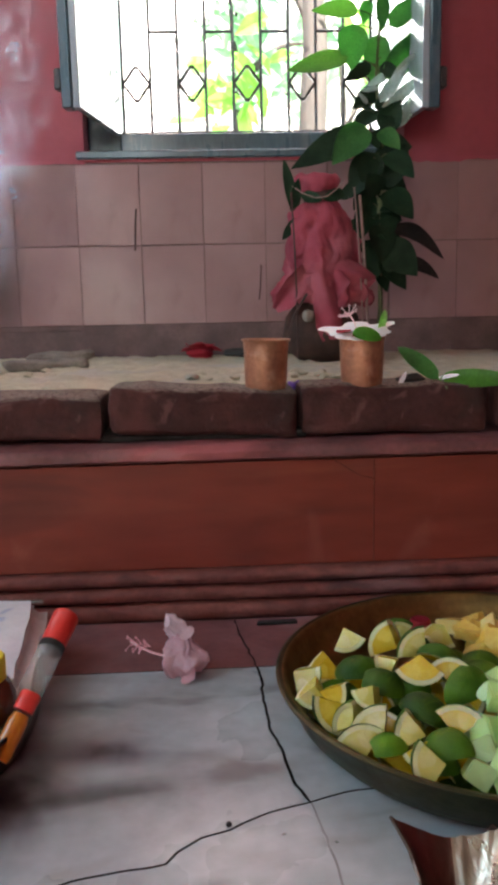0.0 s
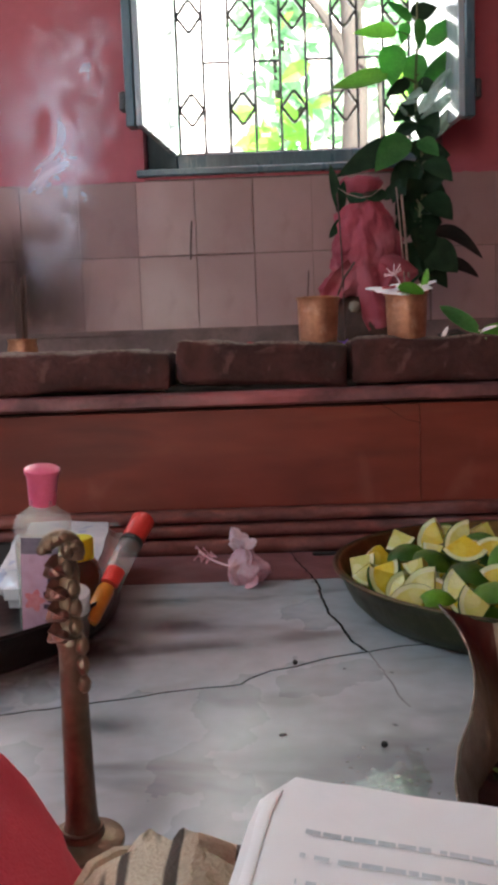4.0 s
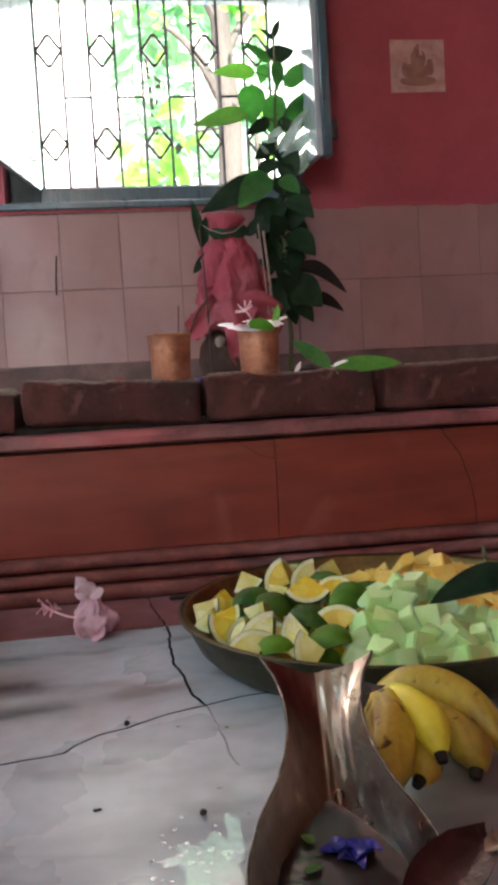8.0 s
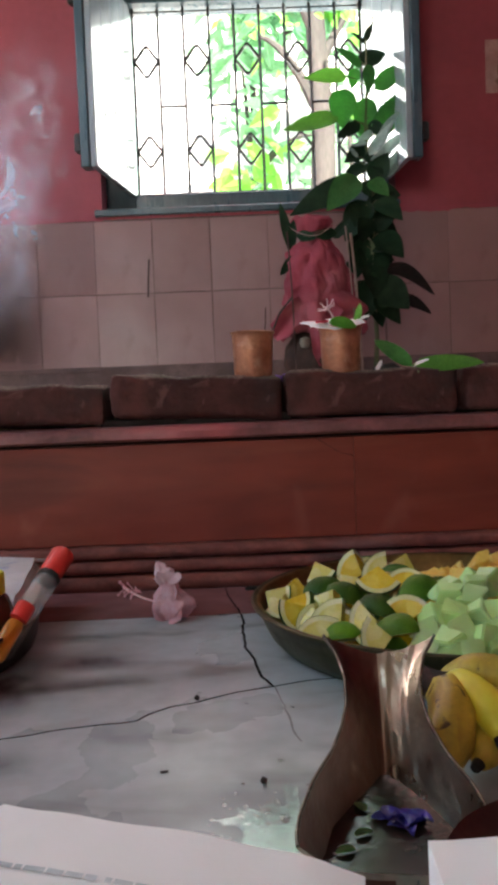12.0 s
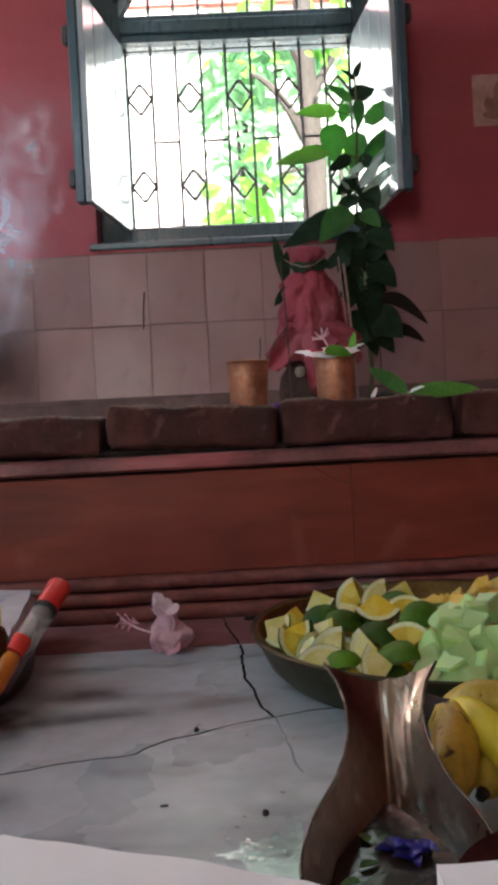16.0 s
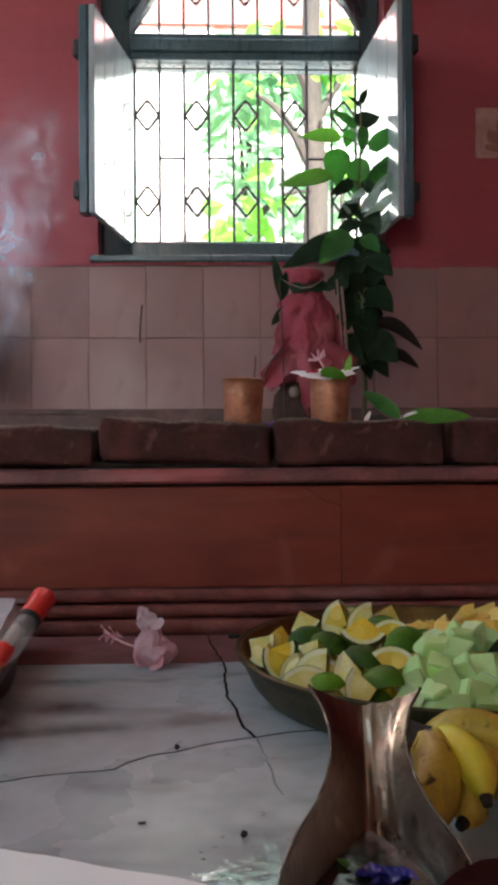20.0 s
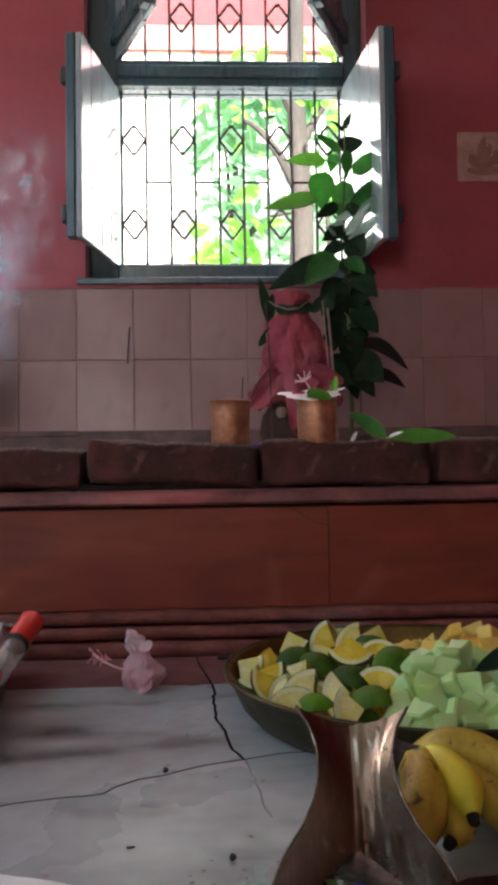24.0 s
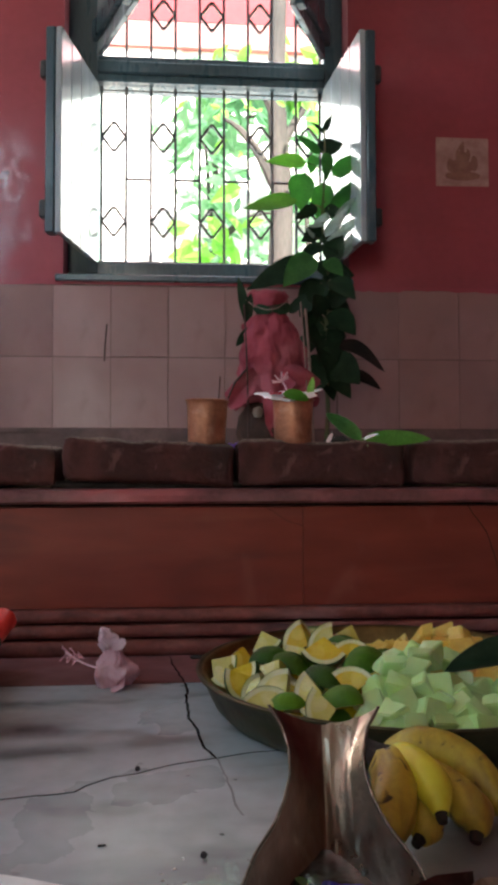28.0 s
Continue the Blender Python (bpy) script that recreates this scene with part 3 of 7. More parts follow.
def blade(bm, base, tip, width, normal=(0, -1, 0), droop=0.0, fold=0.15, wave=0.0, n=9, shape=0.42, sharp=1.0, seed=0.0, arch=0.0):
    """A leaf's blade from base to tip with a midrib, a pointed end and a slight thickness."""
    base, tip, normal = Vector(base), Vector(tip), Vector(normal)
    d = tip - base
    side = d.cross(normal).normalized()
    up = side.cross(d).normalized()
    ln = d.length
    rows = []
    for i in range(n + 1):
        s = i / n
        w = width * 0.5 * (s ** (shape * 1.3)) * ((1 - s) ** (0.75 * sharp)) * 1.9 + 0.0004
        c = base + d * s - up * (droop * ln * (s * s)) + up * wave * ln * math.sin(5.0 * s + seed) + Vector((0, 0, arch * ln * math.sin(math.pi * s)))
        rows.append([c - side * w + up * fold * w, c - side * w * 0.5 + up * fold * w * 0.4, c, c + side * w * 0.5 + up * fold * w * 0.4, c + side * w + up * fold * w])
    t = up * 0.0005
    rings = [[*row, *[q - t for q in reversed(row)]] for row in rows]
    return loft(bm, rings)


def rough_up(bm, amount, scale, seed=0.0):
    for v in bm.verts:
        n = noise.noise_vector(v.co * scale + Vector((seed, seed * 0.7, -seed)))
        v.co += n * amount
    return bm


def text_bars(bm, x0, y0, length, height, rng, m=None, word=(2.0, 7.0)):
    """Unreadable print: a line of short bars."""
    x = x0
    while x < x0 + length:
        w = min(height * rng.uniform(*word), x0 + length - x)
        box(bm, (w, height, 0.0002), (x + w / 2, y0, 0), m=m)
        x += w + height * 0.8
    return bm


# ---- the room ----
rng = random.Random(7)
X0, X1, Y0, YW, ZC = -1.8, 1.9, -1.9, 1.992, 2.75
RISER = 0.99  # face of the platform's slab
TOP = 0.229  # top of the platform

# floor: a dark bed, three pieces of one cracked marble slab on it, a red border along the platform
bm = boxes(span(X0, X1, Y0, 2.1, -0.08, -0.0040))
solid("floor", bm, "crack", "dark mortar bed under the marble floor", "floor", kind="structure", smooth=0)
floor_ob = bpy.data.objects["floor"]


def jagged(points, step, amount, seed):
    out = []
    for a, b in zip(points, points[1:]):
        a, b = Vector((*a, 0)), Vector((*b, 0))
        n = max(1, int((b - a).length / step))
        for i in range(n):
            p = a.lerp(b, i / n)
            out.append((p.x + amount * noise.noise((p.x * 90, p.y * 90, seed)), p.y + amount * noise.noise((p.x * 90, p.y * 90, seed + 9))))
    out.append(points[-1])
    return out


KNOT = (0.081, 0.562)
CRACK_W = [(X0, 0.41), (-0.6, 0.428), (-0.221, 0.453), (-0.126, 0.476), (-0.089, 0.488), (-0.034, 0.497), (-0.025, 0.509), (-0.008, 0.5245), (0.0144, 0.5317), (0.037, 0.547), (0.060, 0.556), KNOT]
CRACK_E = [KNOT, (0.1115, 0.572), (0.30, 0.606), (0.8, 0.66), (X1, 0.7)]
CRACK_N = [KNOT, (0.0705, 0.596), (0.0660, 0.634), (0.0570, 0.684), (0.0545, 0.735), (0.0553, 0.786), (0.047, 0.842), (0.035, 0.912), (0.031, 0.956)]
west, east, north = jagged(CRACK_W, 0.012, 0.0022, 1.0), jagged(CRACK_E, 0.012, 0.0022, 2.0), jagged(CRACK_N, 0.008, 0.0030, 3.0)


def slab(name, outline, gap, z0, z1, mat, label, parent=None):
    """A flat piece with an irregular outline, drawn in a little from its cracks."""
    bm = bmesh.new()
    n = len(outline)
    cx, cy = sum(p[0] for p in outline) / n, sum(p[1] for p in outline) / n
    area = sum(outline[i][0] * outline[(i + 1) % n][1] - outline[(i + 1) % n][0] * outline[i][1] for i in range(n))
    turn = 1 if area > 0 else -1
    inner = []
    for i, (x, y) in enumerate(outline):
        ax, ay = outline[i - 1]
        bx, by = outline[(i + 1) % n]
        t = Vector((bx - ax, by - ay))
        t = t.normalized() if t.length else Vector((1, 0))
        inner.append((x - turn * t.y * gap, y + turn * t.x * gap))
    low = [bm.verts.new((x, y, z0)) for x, y in inner]
    mid = [bm.verts.new((x, y, z1 - 0.0003)) for x, y in inner]
    high = [bm.verts.new((x + (cx - x) * 0.0003, y + (cy - y) * 0.0003, z1)) for x, y in inner]
    for a, b in ((low, mid), (mid, high)):
        for i in range(n):
            bm.faces.new((a[i], a[(i + 1) % n], b[(i + 1) % n], b[i])).material_index = 1
    top = bm.faces.new(high)
    bmesh.ops.triangulate(bm, faces=[top])
    return part(name, bm, mat, parent, label, smooth=0, extra=("crack",))


EDGE = 0.813
cut = [p for p in north if p[1] < EDGE]
slab("marble_slab", [*west, *cut[1:], (cut[-1][0], EDGE), (X0, EDGE)], 0.0012, -0.0040, 0.0, "marble", "grey veined marble, stained", floor_ob)
slab("marble_slab", [*east, (X1, EDGE), (cut[-1][0], EDGE), *reversed(cut[1:])], 0.0012, -0.0040, 0.0, "marble", "grey veined marble, stained", floor_ob)
slab("marble_slab", [*west, *east[1:], (X1, Y0), (X0, Y0)], 0.0010, -0.0040, 0.0, "marble", "grey veined marble, stained", floor_ob)
rim = [p for p in north if p[1] > EDGE]
slab("border_slab", [(X0, EDGE), (rim[0][0], EDGE), *rim, (X0, 0.97)], 0.0010, -0.0040, -0.0003, "border", "dull red border strip", floor_ob)
slab("border_slab", [(X1, EDGE), (X1, 0.97), *reversed(rim), (rim[0][0], EDGE)], 0.0010, -0.0040, -0.0003, "border", "dull red border strip", floor_ob)
# a fainter hairline that runs on towards the front
bm = bmesh.new()
pts = jagged([(0.082, 0.560), (0.087, 0.525), (0.0905, 0.4925), (0.092, 0.466), (0.097, 0.445)], 0.008, 0.002, 5.0)
for (ax, ay), (bx, by) in zip(pts, pts[1:]):
    vs = [bm.verts.new(p) for p in ((ax - 0.0009, ay, 0.0003), (ax + 0.0009, ay, 0.0003), (bx + 0.0009, by, 0.0003), (bx - 0.0009, by, 0.0003))]
    bm.faces.new(vs)
part("hairline_crack", bm, "faint_crack", floor_ob, "thin dirt-filled hairline crack")

# old stains trodden into the marble; the red sheets also paint the tray's shadow
for x, y, w, d, mat in ((-0.185, 0.580, 0.20, 0.22, "stain_and_shade_red"), (-0.185, 0.585, 0.15, 0.15, "stain_and_shade_red"), (-0.110, 0.648, 0.15, 0.062, "stain_and_shade_red"), (-0.120, 0.735, 0.14, 0.050, "floor_stain_grey"), (-0.090, 0.590, 0.20, 0.06, "floor_stain_grey"), (-0.32, 0.48, 0.34, 0.18, "stain_and_shade_red"), (-0.138, 0.428, 0.10, 0.05, "floor_stain_grey")):
    bm = bmesh.new()
    uvl = bm.loops.layers.uv.new("UVMap")
    f = bm.faces.new([bm.verts.new((x + sx * w / 2, y + sy * d / 2, 0.0006)) for sx, sy in ((-1, -1), (1, -1), (1, 1), (-1, 1))])
    for loop, q in zip(f.loops, ((0, 0), (1, 0), (1, 1), (0, 1))):
        loop[uvl].uv = q
    part("floor_stain", bm, mat, floor_ob, "dull stain and painted tray shadow on the marble", smooth=0)

# walls that close the room
WX0, WX1, WZ0, WZ1 = -0.285, 0.502, 0.785, 2.06
T = 0.16
# the opening from x -1.5 to -0.8 is unseen, added for a fill lamp
bm = bmesh.new()
for s in (span(X0, X1, YW + 0.008, YW + T, 0, 0.765), span(X0, -1.5, YW, YW + T, 0.765, ZC), span(-0.8, WX0, YW, YW + T, 0.765, ZC), span(-1.5, -0.8, YW, YW + T, 2.0, ZC), span(-1.5, -0.8, YW, YW + T, 0.765, 0.8), span(WX1, X1, YW, YW + T, 0.765, ZC), span(WX0, WX1, YW, YW + T, 0.765, WZ0), span(WX0, WX1, YW, YW + T, WZ1, ZC)):
    box(bm, *s)
wall = solid("wall_north", bm, "red_wall", "dark red painted wall above a pink tiled dado", "wall", kind="structure", smooth=0)
bm = boxes(span(X1, X1 + 0.15, Y0, YW + T, 0, ZC))
solid("wall_east", bm, "red_wall", "plain dark red side wall", "wall", kind="structure", smooth=0)
# unseen opening added for the west fill lamp
bm = boxes(span(X0 - 0.15, X0, Y0, -0.1, 0, ZC), span(X0 - 0.15, X0, 1.1, YW + T, 0, ZC), span(X0 - 0.15, X0, -0.1, 1.1, 2.1, ZC), span(X0 - 0.15, X0, -0.1, 1.1, 0, 0.9))
solid("wall_west", bm, "red_wall", "plain dark red side wall with an added unseen opening", "wall", kind="structure", smooth=0)
# unseen opening added behind the camera for the rear fill lamp
bm = boxes(span(X0, -1.15, Y0 - 0.15, Y0, 0, ZC), span(-0.25, X1, Y0 - 0.15, Y0, 0, ZC), span(-1.15, -0.25, Y0 - 0.15, Y0, 2.05, ZC))
solid("wall_south", bm, "red_wall", "plain dark red back wall with an added unseen opening", "wall", kind="structure", smooth=0)
bm = boxes(span(X0 - 0.15, X1 + 0.15, Y0 - 0.15, YW + T, ZC, ZC + 0.15))
solid("ceiling", bm, "plaster", "plain whitewashed ceiling", "ceiling", kind="structure", smooth=0)

# unseen slab on two posts, added only to block the sun behind the room
bm = boxes(span(-2.6, 1.4, Y0 - 4.0, Y0 - 0.15, 2.35, 2.47), span(-2.6, -2.45, Y0 - 4.0, Y0 - 3.85, -0.3, 2.35), span(1.25, 1.4, Y0 - 4.0, Y0 - 3.85, -0.3, 2.35))
solid("porch_roof", bm, "plaster", "unseen roof slab added to keep sun out of the back opening", "roof", kind="structure", smooth=0)

# the brushed lower edge of the red paint, over the tiles' upper rim
bm = bmesh.new()
n = 120
for (xa, xb, deep) in ((WX1 + 0.0, X1, 0.010), (-0.8, WX0, 0.004)):
    up, low = [], []
    for i in range(n + 1):
        x = xa + (xb - xa) * i / n
        d = deep * (0.6 + 0.9 * noise.noise((x * 14, 0.3, 1.0)) + 0.4 * noise.noise((x * 60, 4.0, 1.0)))
        up.append(bm.verts.new((x, YW - 0.0015, 0.768)))
        low.append(bm.verts.new((x, YW - 0.0022, 0.762 - max(0.0, d))))
    for i in range(n):
        bm.faces.new((low[i], low[i + 1], up[i + 1], up[i]))
part("paint_edge", bm, "red_wall", wall, "uneven brushed edge of red paint")

# dado of tiles, two rows, on grout
TW, TH = 0.155, 0.1955
base = bmesh.new()
box(base, (TW - 0.0016, 0.008, TH - 0.0026), (0, 0, 0), 0.0009)
bmesh.ops.recalc_face_normals(base, faces=base.faces)
tile_mesh = bpy.data.meshes.new("tile")
base.to_mesh(tile_mesh)
base.free()
tile_mesh.materials.append(M["tile"])
for k in range(-9, 10):
    for row in range(2):
        x = 0.0775 + k * TW if k < 3 else 0.469 + (k - 2.5) * 0.172
        if x - TW / 2 < X0 + 0.3 or x + TW / 2 > X1:
            continue
        ob = new("tile", tile_mesh)
        ob.parent = wall
        ob.matrix_world = pose(x + rng.uniform(-0.0006, 0.0006), YW + 0.0042 + rng.uniform(-0.0006, 0.0006), 0.565 + (0.5 - row) * TH, rng.uniform(-0.25, 0.25), rng.uniform(-0.15, 0.15), rng.uniform(-0.2, 0.2))
        if k > 2:
            ob.scale = (1.112, 1, 1)
bm = boxes(span(X0, X1, YW + 0.0015, YW + 0.0081, 0.37, 0.764))
part("grout_bed", bm, "grout", wall, "dark grout between the tiles", smooth=0)
# skirting under the tiles
bm = bmesh.new()
box(bm, *span(X0, X1, YW - 0.010, YW + 0.004, TOP, 0.3712), bevel=0.003)
solid("baseboard", bm, "skirting", "stained dark skirting below the wall tiles", "skirting", kind="structure")
bm = bmesh.new()
box(bm, *span(-1.2, -0.305, YW - 0.013, YW - 0.009, 0.358, 0.372), bevel=0.0015)
rough_up(bm, 0.001, 12)
part("chipped_lip", bm, "skirting", bpy.data.objects["baseboard"], "broken strip of mortar")

# soot on the tiles behind the incense
bm = bmesh.new()
uvl = bm.loops.layers.uv.new("UVMap")
f = bm.faces.new([bm.verts.new(p) for p in ((-0.90, YW - 0.0022, 0.26), (-0.38, YW - 0.0022, 0.26), (-0.38, YW - 0.0022, 0.72), (-0.90, YW - 0.0022, 0.72))])
for loop, q in zip(f.loops, ((0, 0), (1, 0), (1, 1), (0, 1))):
    loop[uvl].uv = q
part("soot_stain", bm, "soot", wall, "dark soot stain on the tiles", smooth=0)
# the platform: slab face, three mouldings at its foot, a worn edge above
plat = thing("platform", pose(0, RISER, 0), "low masonry platform faced with red-brown slabs", "platform", kind="structure")
bm = boxes(span(X0, X1, 0.03, YW - RISER + 0.008, -0.006, TOP - 0.022))
part("core", bm, "crack", plat, smooth=0)
JOINTS = [X0, -1.34, -0.56, 0.222, 0.70, 1.30, X1]
for a, b in zip(JOINTS, JOINTS[1:]):
    bm = bmesh.new()
    box(bm, *span(a + 0.0002, b - 0.0002, 0, 0.029, 0.060, TOP - 0.0262), bevel=0.0005)
    part("facing_slab", bm, "riser", plat)
for z0, z1, y, mat in ((0.040, 0.060, -0.010, "moulding"), (0.0205, 0.0395, -0.018, "moulding"), (-0.004, 0.020, -0.026, "moulding")):
    bm = bmesh.new()
    prof, h = [], z1 - z0
    for i in range(9):
        a = math.pi * (i / 8) - math.pi / 2
        prof.append((y - 0.006 * math.cos(a), (z0 + z1) / 2 + (h / 2 - 0.0014) * math.sin(a)))
    prof = [(0.012, z0 + 0.0012), *prof, (0.012, z1 - 0.0012)]
    xs = [X0 + (X1 - X0) * i / 160 for i in range(161)]
    loft(bm, [[Vector((x, py + 0.0020 * noise.noise((x * 13, pz * 50, z0 * 100)) + 0.0010 * noise.noise((x * 60, pz * 80, z0 * 50)), pz + 0.0009 * noise.noise((x * 17, 2, z0 * 90)))) for py, pz in prof] for x in xs])
    part("moulding", bm, mat, plat)
bm = bmesh.new()
prof = [(0.03, TOP - 0.0218), (-0.013, TOP - 0.0215), (-0.0195, TOP - 0.018), (-0.0205, TOP - 0.009), (-0.0165, TOP - 0.0025), (-0.008, TOP), (0.06, TOP), (1.0, TOP), (1.0, TOP - 0.02)]
xs = [X0 + (X1 - X0) * i / 220 for i in range(221)]
loft(bm, [[Vector((x, py + (0.003 * noise.noise((x * 7, 1, 0)) + 0.0024 * noise.noise((x * 40, pz * 90, 5)) if py < 0.02 else 0), pz + (0.0012 * noise.noise((x * 16, 3, 2)) if py < 0.03 else 0))) for py, pz in prof] for x in xs])
part("top_slab", bm, "ledge", plat, "worn edge with red powder stains")
# near-black strip that paints the shade in the gap under the tilted brick
bm = bmesh.new()
box(bm, *span(-0.145, 0.135, 0.030, 0.105, TOP - 0.002, TOP + 0.011), bevel=0.003)
rough_up(bm, 0.002, 60)
part("dirt_bed", bm, "crack", plat, "dark strip for the shade in the gap under the brick")
# cracks in the facing slabs
for pts in ([(0.165, 0.206), (0.172, 0.200), (0.199, 0.182), (0.222, 0.174)], [(0.466, 0.206), (0.476, 0.190), (0.496, 0.163), (0.511, 0.116), (0.516, 0.086), (0.517, 0.061)]):
    bm = bmesh.new()
    line = jagged(pts, 0.006, 0.0015, 8.0)
    for (ax, az), (bx, bz) in zip(line, line[1:]):
        side = Vector((bz - az, ax - bx)).normalized() * (0.0005 if pts[0][0] < 0.3 else 0.0010)
        vs = [bm.verts.new((x + sg * side.x, -0.0006, z + sg * side.y)) for x, z, sg in ((ax, az, 1), (bx, bz, 1), (bx, bz, -1), (ax, az, -1))]
        bm.faces.new(vs)
    part("slab_crack", bm, "slab_crack", plat)

# ---- the window ----
GY = 2.100  # plane of the grille
win = thing("window_1", pose(0.11, 2.07, WZ0), "blue-grey wooden window with iron grille and open shutters", "window", kind="structure")


def win_part(name, spans, mat, label="", bevel=0.003):
    bm = bmesh.new()
    for s in spans:
        box(bm, *s, bevel=bevel)
    bmesh.ops.translate(bm, verts=bm.verts, vec=(-0.11, -2.07, -WZ0))
    return part(name, bm, mat, win, label)


FX0, FX1 = -0.203, 0.447
win_part("jamb", [span(WX0, FX0, 2.072, 2.15, WZ0, WZ1)], "window_paint")
win_part("jamb", [span(FX1, WX1, 2.072, 2.15, WZ0, WZ1)], "window_paint")
win_part("bottom_rail", [span(FX0, FX1, 2.066, 2.15, WZ0, 0.846)], "window_paint")
win_part("transom", [span(FX0, FX1, 2.066, 2.15, 1.365, 1.440), span(FX0, FX1, 2.054, 2.066, 1.385, 1.420)], "window_paint")
win_part("head_rail", [span(FX0, FX1, 2.066, 2.15, 2.0, WZ1)], "window_paint")
win_part("window_sill", [span(WX0 - 0.02, WX1 + 0.01, YW - 0.012, 2.072, WZ0 - 0.014, WZ0 + 0.004)], "window_paint", "painted sill with a pale worn edge")
uprights = [FX0 + 0.008 + (FX1 - FX0 - 0.016) * i / 9 for i in range(10)]


def bar(name, a, b, w=0.0056):
    bm = bmesh.new()
    tube(bm, [Vector(a) - Vector((0.11, 2.07, WZ0)), Vector(b) - Vector((0.11, 2.07, WZ0))], w / 1.4, 4)
    return part(name, bm, "iron", win)


def diamond(x, z, w, h):
    bm = bmesh.new()
    ring = [(x - w, z), (x - w * 0.45, z + h * 0.62), (x - w * 0.12, z + h), (x + w * 0.12, z + h), (x + w * 0.45, z + h * 0.62), (x + w, z), (x + w * 0.45, z - h * 0.62), (x + w * 0.12, z - h), (x - w * 0.12, z - h), (x - w * 0.45, z - h * 0.62)]
    pts = [Vector((px - 0.11, GY - 2.07, pz - WZ0)) for px, pz in ring]
    n = len(pts)
    c = sum(pts, Vector()) / n
    rings = []
    for p in pts:
        o = (p - c).normalized() * 0.0040
        y = Vector((0, 0.004, 0))
        rings.append([p - o - y, p + o - y, p + o + y, p - o + y])
    loft(bm, [*rings, rings[0]], caps=False)
    part("diamond", bm, "iron", win)


for x in uprights:
    bar("grille_bar", (x, GY, 0.84), (x, GY, 1.37))
    bar("grille_bar", (x, GY, 1.436), (x, GY, 2.01))
for i in range(9):
    xm, half = (uprights[i] + uprights[i + 1]) / 2, (uprights[i + 1] - uprights[i]) / 2
    if i % 2 == 0:
        for z in (0.972, 1.219, 1.583, 1.83):
            diamond(xm, z, half * 0.96, 0.040)
    else:
        for z in (1.096, 1.707):
            bar("cross_bar", (uprights[i], GY, z), (uprights[i + 1], GY, z))
for z in (0.856, 1.357, 1.446, 1.99):
    bar("grille_rail", (FX0, GY + 0.004, z), (FX1, GY + 0.004, z), 0.003)


def shutter(hinge, tip, z0, z1, label, side):
    """A leaf of vertical boards with battens on its outer face; side: +1 if the battens are to the right of hinge-to-tip."""
    h, t = Vector((*hinge, z0)), Vector((*tip, z0))
    d = t - h
    ang = math.degrees(math.atan2(d.y, d.x))
    w, ht = d.length, z1 - z0
    ob = thing("shutter", pose(h.x, h.y, z0, 0, 0, ang), label, "shutter", "window shutters", kind="structure")
    nb = 4
    stile = 0.034
    bw = w / nb
    for k in range(nb):
        bm = bmesh.new()
        box(bm, (bw - 0.0022, 0.016, ht), (bw * (k + 0.5), 0, ht / 2), 0.0022)
        part("board", bm, "daylit_paint", ob)
    bm = bmesh.new()
    box(bm, (stile, 0.024, ht), (w - stile / 2 + 0.002, -side * 0.0205, ht / 2), 0.003)
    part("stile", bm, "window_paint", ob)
    for z in (0.12 * ht, 0.80 * ht):
        bm = bmesh.new()
        box(bm, (w - stile - 0.004, 0.016, 0.055), ((w - stile) / 2, -side * 0.0165, z), 0.003)
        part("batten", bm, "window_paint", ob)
        bm = bmesh.new()
        box(bm, (0.022, 0.018, 0.045), (w - 0.014, -side * 0.041, z), 0.004)
        part("bolt", bm, "iron", ob)
    return ob


shutter((-0.206, 2.060), (-0.264, 1.772), 0.838, 1.352, "open lower shutter of blue-grey boards, glossy in daylight", 1)
shutter((0.450, 2.060), (0.489, 1.745), 0.824, 1.360, "open lower shutter of blue-grey boards behind the branch", -1)
shutter((-0.198, 2.060), (-0.075, 1.790), 1.432, 1.96, "half-open upper shutter, dark against the daylight", 1)
shutter((0.442, 2.060), (0.318, 1.800), 1.446, 1.97, "half-open upper shutter, dark against the daylight", -1)

# the small faded print on the wall
pic = thing("wall_print", pose(0.828, YW - 0.001, 1.129, 90, 0, 0), "small faded square print pasted on the red wall", "picture")
bm = bmesh.new()
box(bm, (0.152, 0.138, 0.0012), (0, 0, 0.0006))
rough_up(bm, 0.002, 9)
part("sheet", bm, "print_paper", pic, smooth=0)
bm = bmesh.new()
for k, (x, y, w, h) in enumerate(((0, 0.044, 0.020, 0.030), (0.002, 0.020, 0.044, 0.050), (-0.004, -0.014, 0.070, 0.046), (0.0, -0.040, 0.104, 0.028), (0.034, -0.004, 0.022, 0.046), (-0.036, -0.010, 0.020, 0.040))):
    lathe(bm, [(0.5, 0), (0.5, 0.0003)], 14, m=Matrix.Translation((x, y, 0.0013 + 0.0004 * k)) @ Matrix.Diagonal((w, h, 1, 1)))
rough_up(bm, 0.0012, 160)
part("printed_shape", bm, "print_ink", pic, "brownish printed shape", smooth=0)


